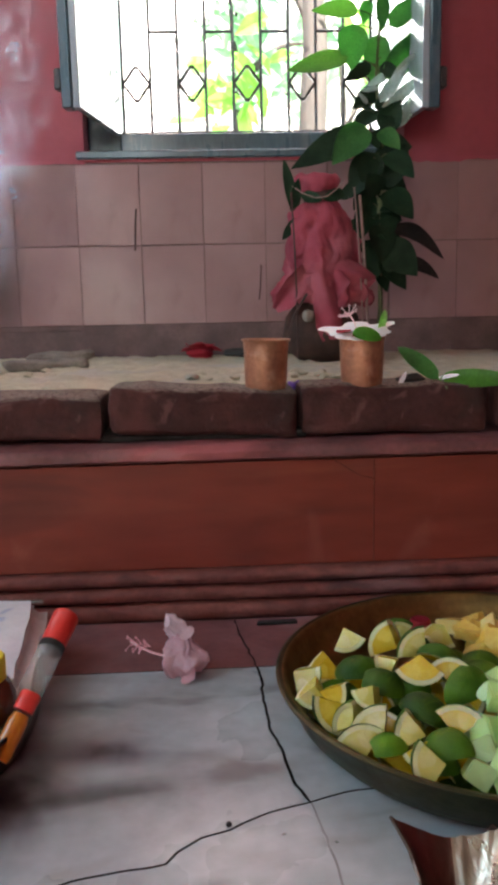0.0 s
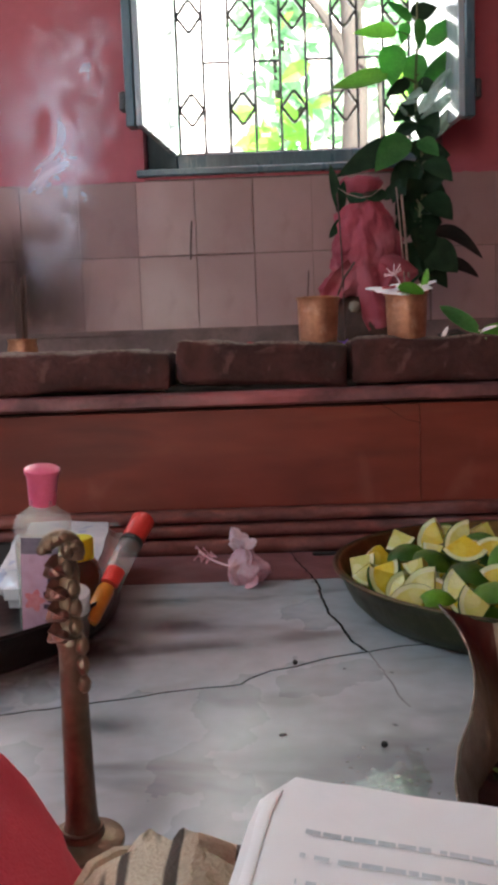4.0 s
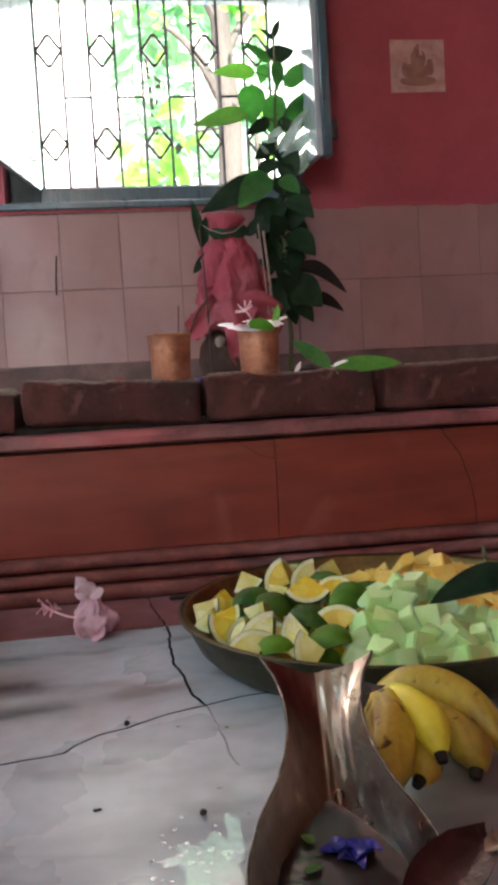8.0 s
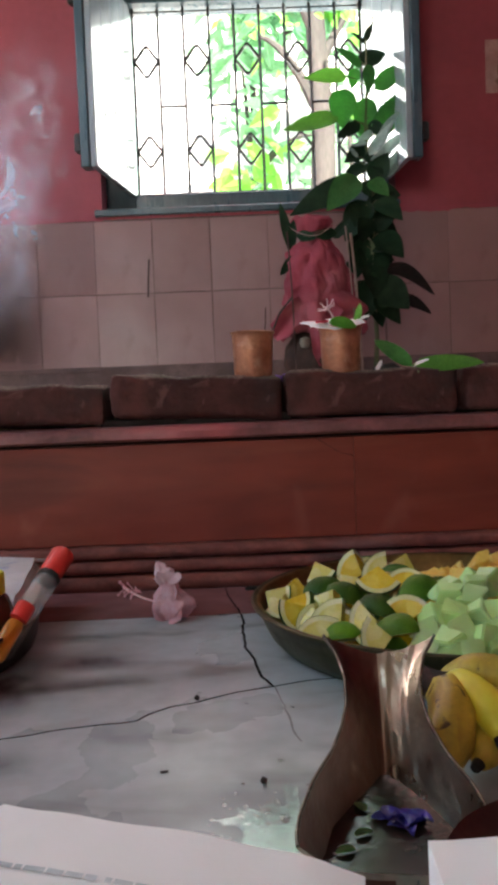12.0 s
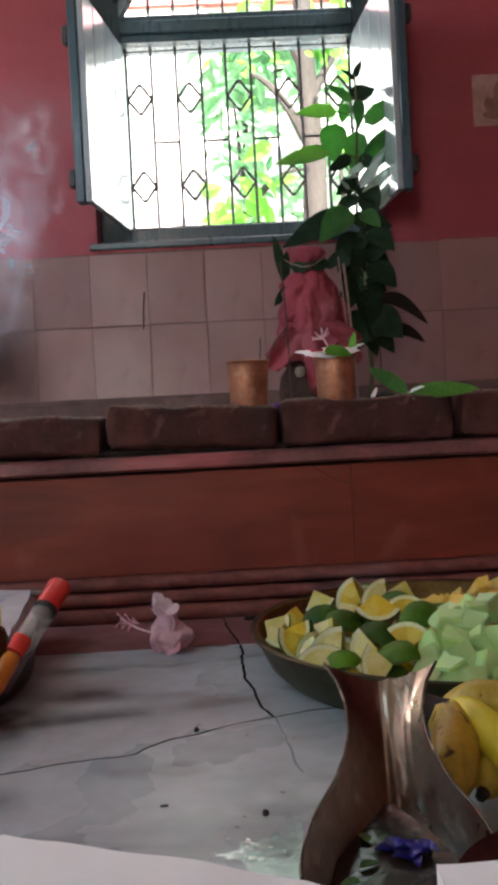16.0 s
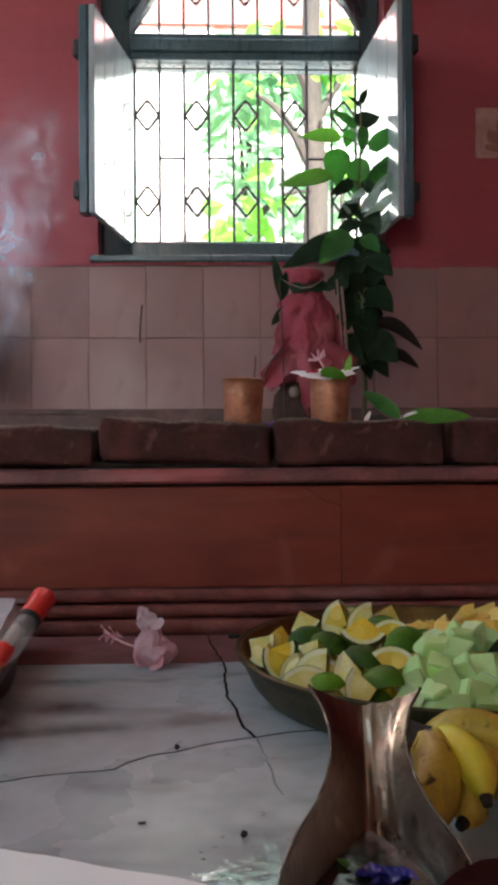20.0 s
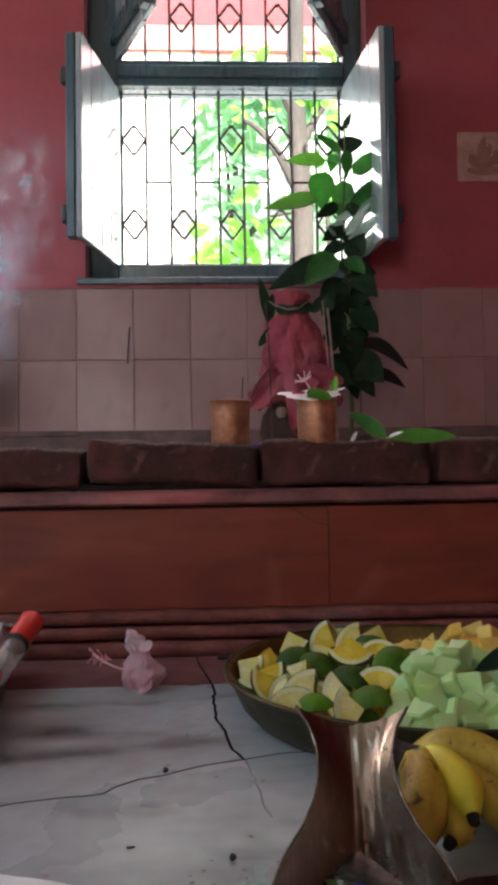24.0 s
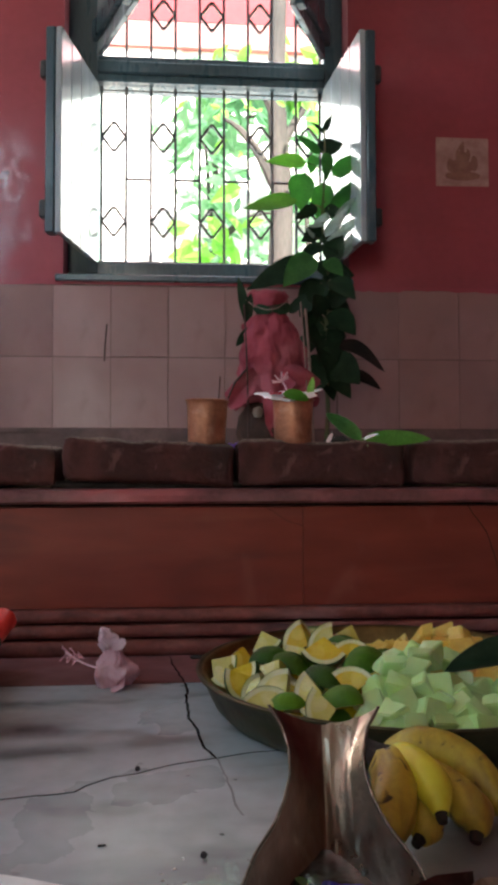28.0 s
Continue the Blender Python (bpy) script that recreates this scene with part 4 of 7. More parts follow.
# ---- the altar on the platform ----
def brick(x0, x1, y, z0, tilt, mat, label, seed, size=(0.11, 0.066), yaw=0.0, group="bricks edging the sand bed"):
    w = x1 - x0
    bm = bmesh.new()
    bmesh.ops.create_cube(bm, size=1.0)
    bmesh.ops.subdivide_edges(bm, edges=bm.edges[:], cuts=11, use_grid_fill=True)
    half, r = Vector((w / 2, size[0] / 2, size[1] / 2)), min(0.0085, size[1] * 0.4)
    for v in bm.verts:
        p = Vector([2 * half[i] * math.copysign(0.5 - 0.5 * (1 - 2 * abs(v.co[i])) ** (1.0 if i else 1.4), v.co[i]) for i in range(3)])
        core = Vector([max(-half[i] + r, min(half[i] - r, p[i])) for i in range(3)])
        d = p - core
        v.co = core + (d.normalized() * r if d.length > r else d) + Vector((0, 0, half[2]))
    rough_up(bm, 0.0055, 22, seed)
    rough_up(bm, 0.0022, 90, seed + 5)
    low = min(v.co.z for v in bm.verts)
    bmesh.ops.translate(bm, verts=bm.verts, vec=(0, 0, -low))
    return solid("brick", bm, mat, label, "brick", group, smooth=50, m=pose((x0 + x1) / 2, y + size[0] / 2, z0, 0, tilt, yaw))


brick(-0.660, -0.412, 1.012, TOP, 0.0, "brick", "sand-dusted old brick at the platform's edge", 1.3)
brick(-0.402, -0.137, 1.008, TOP, 0.4, "brick", "rounded old brick with sand on its top", 2.7, (0.115, 0.061))
brick(-0.126, 0.121, 1.004, TOP + 0.004, 3.2, "brick", "tilted red brick under the copper cup", 4.1, (0.11, 0.062))
brick(0.128, 0.379, 1.006, TOP, 0.0, "brick", "dark red brick under the copper cup with flowers", 5.9, (0.11, 0.066))
brick(0.392, 0.640, 1.004, TOP, -0.6, "brick", "dark red brick with a crusted corner", 7.4, (0.11, 0.068))
brick(0.650, 0.895, 1.006, TOP, 0.5, "brick", "dark red brick at the platform's edge", 8.8, (0.11, 0.066))
brick(0.905, 1.15, 1.006, TOP, 0.0, "brick", "dark red brick at the platform's edge", 9.9, (0.11, 0.066))

# sand bed, closed down to the platform
bm = bmesh.new()
SX0, SX1, SY0, SY1, NX, NY = -1.1, 1.2, 1.105, 1.978, 180, 70
grid = []
for j in range(NY + 1):
    row = []
    for i in range(NX + 1):
        x, y = SX0 + (SX1 - SX0) * i / NX, SY0 + (SY1 - SY0) * j / NY
        z = 0.288 + 0.007 * noise.noise((x * 5, y * 5, 0)) + 0.006 * noise.noise((x * 19, y * 19, 3)) + 0.003 * noise.noise((x * 60, y * 60, 6))
        z += max(0.0, min(1.0, (0.02 - x) / 0.2)) * 0.011 * abs(noise.noise((x * 21, y * 21, 9))) + 0.003 * abs(noise.noise((x * 38, y * 38, 2)))
        z -= 0.012 * max(0.0, 1 - (y - SY0) / 0.05)
        if i in (0, NX) or j in (0, NY):
            z = min(z, 0.27)
        row.append(bm.verts.new((x, y, z)))
    grid.append(row)
for j in range(NY):
    for i in range(NX):
        bm.faces.new((grid[j][i], grid[j][i + 1], grid[j + 1][i + 1], grid[j + 1][i]))
edge = [*grid[0], *[r[-1] for r in grid[1:]], *reversed(grid[-1][:-1]), *[r[0] for r in reversed(grid[1:-1])]]
foot = [bm.verts.new((v.co.x, v.co.y, TOP)) for v in edge]
for k in range(len(edge)):
    j = (k + 1) % len(edge)
    bm.faces.new((edge[k], edge[j], foot[j], foot[k]))
solid("sand_bed", bm, "sand", "pale uneven sand bed inside the brick edging", "sand", kind="stuff", smooth=80)

for x, y, w, d, h, yaw, seed in ((-0.50, 1.42, 0.20, 0.10, 0.018, 12, 11.0), (-0.33, 1.60, 0.16, 0.08, 0.022, 24, 12.0), (-0.62, 1.62, 0.20, 0.10, 0.022, 5, 13.0)):
    brick(x - w / 2, x + w / 2, y - d / 2, 0.283, 0, "ash_brick", "half-buried brick dusted with grey ash", seed, (d, h), yaw, "buried bricks in the sand")
bm = bmesh.new()
lathe(bm, [(0.055, 0.0), (0.068, 0.006), (0.070, 0.014), (0.060, 0.022), (0.03, 0.024)], 26, sx=1.15, sy=0.6)
rough_up(bm, 0.006, 22, 3.0)
solid("flat_stone", bm, "ash_brick", "flat rounded grey stone lying on sand", "stone", m=pose(-0.345, 1.86, 0.290, 0, -3, 8))
bm = bmesh.new()
lathe(bm, [(0.02, 0.0), (0.034, 0.008), (0.030, 0.018), (0.012, 0.022)], 18, sx=1.3, sy=0.8)
rough_up(bm, 0.005, 40, 8.0)
solid("charred_lump", bm, "pepper", "small charred lump on the sand", "debris", m=pose(0.085, 1.90, 0.286))


bm = bmesh.new()
sr = random.Random(31)
for k in range(150):
    x, y, r = sr.uniform(-0.62, 0.24), 1.12 + 0.55 * sr.random() ** 1.6, sr.uniform(0.004, 0.013) * (1.4 if k % 9 == 0 else 1)
    bmesh.ops.create_icosphere(bm, subdivisions=1, radius=1.0, matrix=Matrix.Translation((x, y, 0.288 + 0.1 * r)) @ Matrix.Rotation(sr.uniform(0, 6), 4, "Z") @ Matrix.Diagonal((r * sr.uniform(1.0, 1.8), r, r * sr.uniform(0.4, 0.7), 1)))
rough_up(bm, 0.003, 120, 2.0)
solid("sand_clods", bm, "sand", "small crumbling clods of pale sand", "sand", kind="stuff", smooth=50)


def cup(x, y, z, label, lean=0.0):
    ob = thing("copper_cup", pose(x, y, z, 0, lean, 0), label, "cup", "copper cups")
    bm = bmesh.new()
    lathe(bm, [(0.0, 0.0), (0.0255, 0.0), (0.0275, 0.003), (0.0282, 0.012), (0.0290, 0.035), (0.0300, 0.058), (0.0306, 0.0655), (0.0318, 0.0675), (0.0316, 0.0690), (0.0300, 0.0682), (0.0290, 0.062), (0.0275, 0.035), (0.0265, 0.006), (0.0, 0.004)], 40, wave=0.004)
    part("cup_wall", bm, "copper", ob, smooth=50)
    bm = bmesh.new()
    bmesh.ops.create_circle(bm, cap_ends=True, radius=0.0283, segments=32, matrix=Matrix.Translation((0, 0, 0.052)))
    part("water", bm, "pot_water", ob)
    bm = bmesh.new()
    lathe(bm, [(0.0315, 0.0666), (0.0331, 0.0674), (0.0333, 0.0684), (0.0318, 0.0694), (0.0308, 0.0687)], 40, ring_only=True)
    part("rim", bm, "copper", ob, "thin rolled rim")
    return ob


cup(0.083, 1.037, 0.2915, "plain worn copper cup standing on a brick", 1.0)
cup(0.214, 1.036, 0.2945, "copper cup topped with white petals and a leaf", 0)

# white petal-like sheet, leaf, bud and flower lying on the second cup
bm = bmesh.new()
rings = []
for k in range(33):
    a = 2 * math.pi * k / 32
    r = 0.044 + 0.006 * math.sin(5 * a) + 0.004 * math.sin(11 * a + 1)
    p = [Vector((r * f * math.cos(a) * 1.04, r * f * math.sin(a) * 0.8, 0.0010 + (0.0018 * f * f * math.sin(5 * a + 0.5) + 0.0040 * max(0, math.cos(a)) ** 3 * f * f - 0.0060 * f ** 4 * max(0.0, -math.sin(a))))) for f in (0.02, 0.35, 0.7, 1.0)]
    rings.append([*p, *[q - Vector((0, 0, 0.0012)) for q in reversed(p)]])
loft(bm, rings, caps=False)
solid("petal_plate", bm, "white_petal", "white crumpled petals spread over the cup's mouth", "petals", m=pose(0.209, 1.034, 0.3705, 11, -2, 0), smooth=70)
bm = bmesh.new()
rough_up(box(bm, (0.02, 0.014, 0.003), (0, 0, 0.0015), 0.001), 0.003, 60)
solid("red_powder", bm, "red_petal", "smear of red powder on the white petals", "powder", m=pose(0.185, 1.012, 0.3675))
bm = bmesh.new()
blade(bm, (0, 0, 0), (0.038, -0.006, -0.002), 0.027, (0, -0.75, 0.7), 0.22, 0.15, n=12, sharp=0.8)
solid("leaf", bm, "fresh_leaf", "small fresh green leaf on white petals", "leaf", m=pose(0.194, 0.996, 0.3670))
bm = bmesh.new()
blade(bm, (0, 0, 0), (0.006, 0, 0.030), 0.013, (0.3, -1, 0), -0.1, 0.5)
solid("leaf", bm, "bright_leaf", "small upright pale green leaf tip", "leaf", m=pose(0.237, 1.030, 0.366))
flower = thing("stamen_flower", pose(0.206, 1.032, 0.367), "pale pink hibiscus stamen standing on the cup", "flower")
bm = bmesh.new()
tube(bm, bend((0, 0, 0), (-0.012, 0.0, 0.026), (0.003, 0, 0), 6), 0.0012, 6)
part("stalk", bm, "petal_pale", flower)
bm = bmesh.new()
for k in range(16):
    a = k * 2.4
    tip = Vector((-0.012 + 0.012 * math.cos(a), 0.008 * math.sin(a), 0.028 + 0.008 * math.sin(a * 1.7)))
    tube(bm, [Vector((-0.010, 0, 0.022)), tip], 0.0007, 4)
    box(bm, (0.0018, 0.0018, 0.0018), tip, 0.0004)
part("filaments", bm, "petal_pale", flower)
# a burnt stick against the tiles, and a bent twig in the first cup
bm = bmesh.new()
tube(bm, bend((0.134, 1.976, 0.425), (0.1405, 1.980, 0.512), (0.001, 0, 0), 5), 0.0016, 6)
solid("incense_stick", bm, "stick", "thin burnt stick stuck against the wall tiles", "incense stick")
bm = bmesh.new()
tube(bm, [(0.108, 1.045, 0.315), (0.116, 1.055, 0.365), (0.128, 1.08, 0.392), (0.150, 1.12, 0.42)], 0.0017, 6)
solid("twig", bm, "stick", "bent dark twig leaning out of the cup", "twig")
bm = bmesh.new()
tube(bm, bend((-0.171, 1.976, 0.552), (-0.165, 1.980, 0.652), (-0.001, 0, 0), 6), 0.0022, 6)
solid("incense_stick", bm, "stick", "dark burnt stick stuck against the wall tiles", "incense stick")

# red flower, purple flower and fallen leaves
red = thing("red_flower", pose(-0.017, 1.89, 0.288), "wilted deep red hibiscus lying on the sand", "flower")
for k in range(6):
    bm = bmesh.new()
    a = k * 1.05
    blade(bm, (0.008 * math.cos(a), 0.008 * math.sin(a), 0.010), (0.040 * math.cos(a), 0.030 * math.sin(a), 0.034 + 0.010 * math.sin(k * 2.0)), 0.056, (0, 0, 1), 0.5, 0.5, 0.06, n=12, sharp=0.6, seed=k)
    part("petal", bm, "red_petal", red)
bm = bmesh.new()
lathe(bm, [(0.0, 0), (0.025, 0.0), (0.032, 0.012), (0.022, 0.03), (0.006, 0.036)], 16)
rough_up(bm, 0.006, 60)
part("heart", bm, "red_petal", red)
purple = thing("purple_flower", pose(0.1295, 1.088, 0.278), "small violet-blue flower lying on the sand behind the bricks", "flower")
for k in range(4):
    bm = bmesh.new()
    a = k * 1.5 + 0.4
    blade(bm, (0, 0, 0), (0.010 * math.cos(a), 0.008 * math.sin(a), 0.020), 0.017, (0, -1, 0.4), 0.2, 0.4)
    part("petal", bm, "violet_petal", purple)
bm = bmesh.new()
tube(bm, [(0, 0, -0.012), (0, 0, 0.004)], 0.0012, 6)
part("stalk", bm, "stick", purple)
sprig = thing("leaf_sprig", pose(0.318, 1.03, 0.297), "sprig of fresh green leaves on the brick", "leaves")
for a, b, w, mat in (((0.0, 0, 0.004), (0.092, -0.045, 0.008), 0.034, "fresh_leaf"), ((0, 0, 0.004), (-0.048, 0.03, 0.050), 0.032, "leaf"), ((0, 0.01, 0.003), (0.016, -0.03, 0.014), 0.008, "white_petal")):
    bm = bmesh.new()
    blade(bm, a, b, w, (0, -1, 0.55), 0.08, 0.25)
    part("leaf_blade", bm, mat, sprig)
bm = bmesh.new()
tube(bm, [(-0.004, 0.01, 0.002), (0.004, -0.002, 0.004), (0.004, -0.026, -0.006)], 0.0014, 6)
part("stalk", bm, "stem", sprig)
bm = bmesh.new()
lathe(bm, [(0, 0), (0.012, 0.0), (0.014, 0.006), (0.006, 0.012)], 12, sx=1.5)
rough_up(bm, 0.003, 90)
solid("dried_flower", bm, "pepper", "shrivelled dark flower on the brick", "flower", m=pose(0.287, 1.06, 0.295))
bm = bmesh.new()
blade(bm, (0, 0, 0), (0.010, 0, 0.018), 0.007, (0, -1, 0), 0.1, 0.3)
solid("white_bud", bm, "white_petal", "small white bud on the brick", "flower", m=pose(0.264, 1.03, 0.294))

# the draped pot
KX, KY = 0.250, 1.680
kal = thing("draped_pot", pose(KX, KY, 0.288), "dark pot draped and tied with red cloth", "ritual pot")
bm = bmesh.new()
lathe(bm, [(0.0, 0.0), (0.045, 0.0), (0.072, 0.02), (0.084, 0.055), (0.078, 0.095), (0.055, 0.125), (0.045, 0.14), (0.055, 0.155), (0.04, 0.16), (0.0, 0.16)], 32)
part("pot", bm, "soot_clay", kal, "dark round clay pot")


def drape(levels, seed, folds=9, deep=0.10, n=72):
    bm = bmesh.new()
    rings = []
    levels = [tuple(p[i] + (q[i] - p[i]) * t for i in range(5)) for p, q in zip(levels, levels[1:]) for t in (0, 0.33, 0.67)] + [levels[-1]]
    for z, rx, ry, cx, cy in levels:
        ring = []
        for k in range(n):
            a = 2 * math.pi * k / n
            w = 1 + deep * math.sin(folds * a + 2.2 * math.sin(z * 30 + seed)) * (0.5 + 0.5 * noise.noise((math.cos(a) * 2, math.sin(a) * 2, z * 9 + seed)))
            w += 0.10 * noise.noise((math.cos(a) * 3, math.sin(a) * 3, z * 26 + seed)) + 0.07 * noise.noise((math.cos(a) * 7, math.sin(a) * 7, z * 70 + seed))
            ring.append(Vector((cx + rx * w * math.cos(a), cy + ry * w * math.sin(a), z + 0.006 * noise.noise((a * 2, z * 20, seed)))))
        rings.append(ring)
    loft(bm, rings)
    return bm


LV = [(0.160, 0.060, 0.056, -0.004, -0.004), (0.185, 0.072, 0.064, -0.002, -0.004), (0.205, 0.078, 0.068, 0.0, -0.004), (0.225, 0.080, 0.068, 0.002, -0.004), (0.25, 0.076, 0.064, 0.002, -0.002), (0.275, 0.069, 0.058, 0.0, 0), (0.298, 0.063, 0.054, -0.004, 0), (0.314, 0.056, 0.048, -0.006, 0), (0.324, 0.044, 0.040, -0.006, 0), (0.330, 0.034, 0.034, -0.006, 0)]
part("cloth_body", rough_up(rough_up(drape(LV, 1.0, 7, 0.10, 150), 0.011, 26, 4.0), 0.0035, 90, 9.0), "red_cloth", kal, "faded red cotton cloth in folds", smooth=80)
LV = [(0.118, 0.088, 0.076, 0.0, -0.006), (0.132, 0.098, 0.084, 0.002, -0.006), (0.150, 0.094, 0.080, 0.002, -0.006), (0.168, 0.082, 0.072, 0.002, -0.004), (0.186, 0.070, 0.062, 0.0, -0.004), (0.196, 0.058, 0.052, 0.0, -0.004)]
part("cloth_skirt", rough_up(rough_up(drape(LV, 6.0, 13, 0.24, 170), 0.012, 30, 2.0), 0.004, 90, 5.0), "red_cloth", kal, "crumpled lower frill of the cloth", smooth=80)
LV = [(0.340, 0.018, 0.018, -0.012, 0), (0.352, 0.034, 0.030, -0.010, 0), (0.366, 0.044, 0.036, -0.008, 0), (0.380, 0.046, 0.036, -0.006, 0), (0.388, 0.040, 0.030, -0.006, 0), (0.382, 0.02, 0.016, -0.004, 0)]
part("cloth_top", rough_up(drape(LV, 4.0, 5, 0.18), 0.005, 40, 1.0), "red_cloth", kal, "tuft of red cloth above the knot", smooth=80)
bm = bmesh.new()
lathe(bm, [(0.030, 0.318), (0.036, 0.330), (0.036, 0.346), (0.026, 0.356)], 24)
part("neck", bm, "soot_clay", kal, "dark neck of the pot")
bm = bmesh.new()
tube(bm, [(-0.062, -0.030, 0.362), (-0.046, -0.048, 0.346), (-0.020, -0.060, 0.334), (0.004, -0.062, 0.336), (0.026, -0.054, 0.352), (0.042, -0.036, 0.372)], 0.0012, 8)
part("cord", bm, "pale_stick", kal, "pale cord tied in a loop")


def tail(pts, width, thick=0.004, seed=0.0, curl=0.35):
    """A hanging end of cloth, folded lengthwise."""
    bm = bmesh.new()
    pts = [Vector(p) for p in pts]
    rings = []
    for i, p in enumerate(pts):
        s = i / (len(pts) - 1)
        d = (pts[min(i + 1, len(pts) - 1)] - pts[max(i - 1, 0)]).normalized()
        side = d.cross(Vector((0, -1, 0.01))).normalized()
        front = side.cross(d)
        w = width(s) if callable(width) else width
        row = [p + side * w * u + front * (curl * w * math.sin(3.1 * u + 1.2 + seed + 2 * s) + 0.004 * noise.noise((u * 4, s * 5, seed))) for u in (-1, -0.75, -0.5, -0.25, 0, 0.25, 0.5, 0.75, 1)]
        rings.append([*row, *[q - front * thick for q in reversed(row)]])
    loft(bm, rings)
    return bm


part("cloth_tail", tail([(-0.012, -0.078, 0.185), (-0.008, -0.088, 0.15), (0.0, -0.094, 0.11), (0.004, -0.092, 0.075), (0.010, -0.086, 0.048)], lambda s: 0.020 + 0.016 * s - 0.016 * s**4), "red_cloth", kal, smooth=80)
part("cloth_fold", tail([(0.02, -0.06, 0.19), (0.055, -0.07, 0.175), (0.085, -0.06, 0.168), (0.108, -0.045, 0.172)], lambda s: 0.034 - 0.03 * s * s, seed=1.0), "red_cloth", kal, smooth=80)
part("cloth_fold", tail([(-0.03, -0.065, 0.18), (-0.062, -0.07, 0.155), (-0.088, -0.062, 0.128), (-0.104, -0.05, 0.112)], lambda s: 0.030 - 0.022 * s * s, seed=2.0), "red_cloth", kal, smooth=80)
bm = bmesh.new()
lathe(bm, [(0, 0), (0.008, 0.002), (0.0125, 0.012), (0.010, 0.022), (0, 0.026)], 18)
part("nut", bm, "ash_brick", kal, "pale round nut under the cloth").matrix_local = pose(-0.040, -0.086, 0.085)
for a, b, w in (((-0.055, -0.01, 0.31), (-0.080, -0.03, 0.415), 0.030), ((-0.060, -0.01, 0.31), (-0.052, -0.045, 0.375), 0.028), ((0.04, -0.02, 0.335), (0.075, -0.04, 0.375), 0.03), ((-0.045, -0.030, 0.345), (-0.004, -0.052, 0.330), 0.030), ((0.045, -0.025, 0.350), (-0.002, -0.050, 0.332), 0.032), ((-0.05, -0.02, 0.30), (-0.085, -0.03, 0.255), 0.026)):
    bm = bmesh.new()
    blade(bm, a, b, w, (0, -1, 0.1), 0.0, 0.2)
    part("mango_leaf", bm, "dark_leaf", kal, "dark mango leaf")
for a, b, mat in (((-0.062, -0.085, 0.01), (-0.069, -0.06, 0.345), "stick"), ((0.078, -0.075, 0.0), (0.062, -0.05, 0.355), "pale_stick"), ((0.088, -0.07, 0.0), (0.074, -0.045, 0.34), "pale_stick")):
    bm = bmesh.new()
    tube(bm, bend(a, b, (0.003, 0, 0), 8), 0.0030 if a[0] > 0.08 else 0.0018, 6)
    part("reed", bm, mat, kal, "thin upright reed")

# the leafy branch behind the pot
bx, by = 0.402, 1.835
branch = thing("leafy_branch", pose(bx, by, 0.285), "tall leafy branch standing in the sand before the window", "branch")
bm = bmesh.new()
tube(bm, [(0, 0, -0.02), (0.012, 0.01, 0.12), (0.004, 0.0, 0.30), (0.012, -0.01, 0.46), (-0.004, 0, 0.62), (0.006, 0, 0.76), (0.004, 0, 0.876)], lambda s: 0.0065 - 0.0045 * s, 8)
part("stem", bm, "stem", branch)
UPPER_LEAVES = [
    (0.354, 1.042, 0.249, 1.037, 0.046, "bright_leaf", 0.05), (0.330, 0.946, 0.193, 0.917, 0.060, "bright_leaf", 0.04), (0.345, 1.018, 0.338, 0.918, 0.075, "leaf", 0.02),
    (0.402, 1.001, 0.398, 0.882, 0.066, "leaf", 0.0), (0.425, 1.014, 0.500, 1.073, 0.050, "leaf", 0.03), (0.418, 0.905, 0.515, 1.020, 0.068, "leaf", 0.02),
    (0.393, 1.075, 0.335, 1.130, 0.034, "leaf", 0.0), (0.392, 1.090, 0.460, 1.112, 0.050, "dark_leaf", -0.02), (0.412, 1.075, 0.405, 1.000, 0.036, "leaf", 0.02),
    (0.380, 1.072, 0.368, 1.020, 0.034, "leaf", 0.0), (0.385, 0.935, 0.325, 0.900, 0.036, "dark_leaf", 0.02), (0.370, 0.800, 0.290, 0.716, 0.078, "leaf", 0.07),
]
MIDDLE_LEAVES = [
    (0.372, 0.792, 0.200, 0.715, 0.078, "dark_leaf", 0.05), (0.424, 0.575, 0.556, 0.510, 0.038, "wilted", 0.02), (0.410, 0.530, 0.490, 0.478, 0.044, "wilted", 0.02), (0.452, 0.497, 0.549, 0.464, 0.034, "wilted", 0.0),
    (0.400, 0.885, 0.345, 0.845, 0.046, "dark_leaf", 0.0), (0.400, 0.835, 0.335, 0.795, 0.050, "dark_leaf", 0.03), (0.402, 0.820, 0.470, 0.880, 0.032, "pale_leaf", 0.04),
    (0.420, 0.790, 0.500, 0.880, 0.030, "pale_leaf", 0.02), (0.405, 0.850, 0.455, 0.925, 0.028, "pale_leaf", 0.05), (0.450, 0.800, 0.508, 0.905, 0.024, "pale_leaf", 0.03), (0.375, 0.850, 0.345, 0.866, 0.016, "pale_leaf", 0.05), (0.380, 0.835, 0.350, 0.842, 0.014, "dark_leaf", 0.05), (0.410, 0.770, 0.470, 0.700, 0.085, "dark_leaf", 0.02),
]
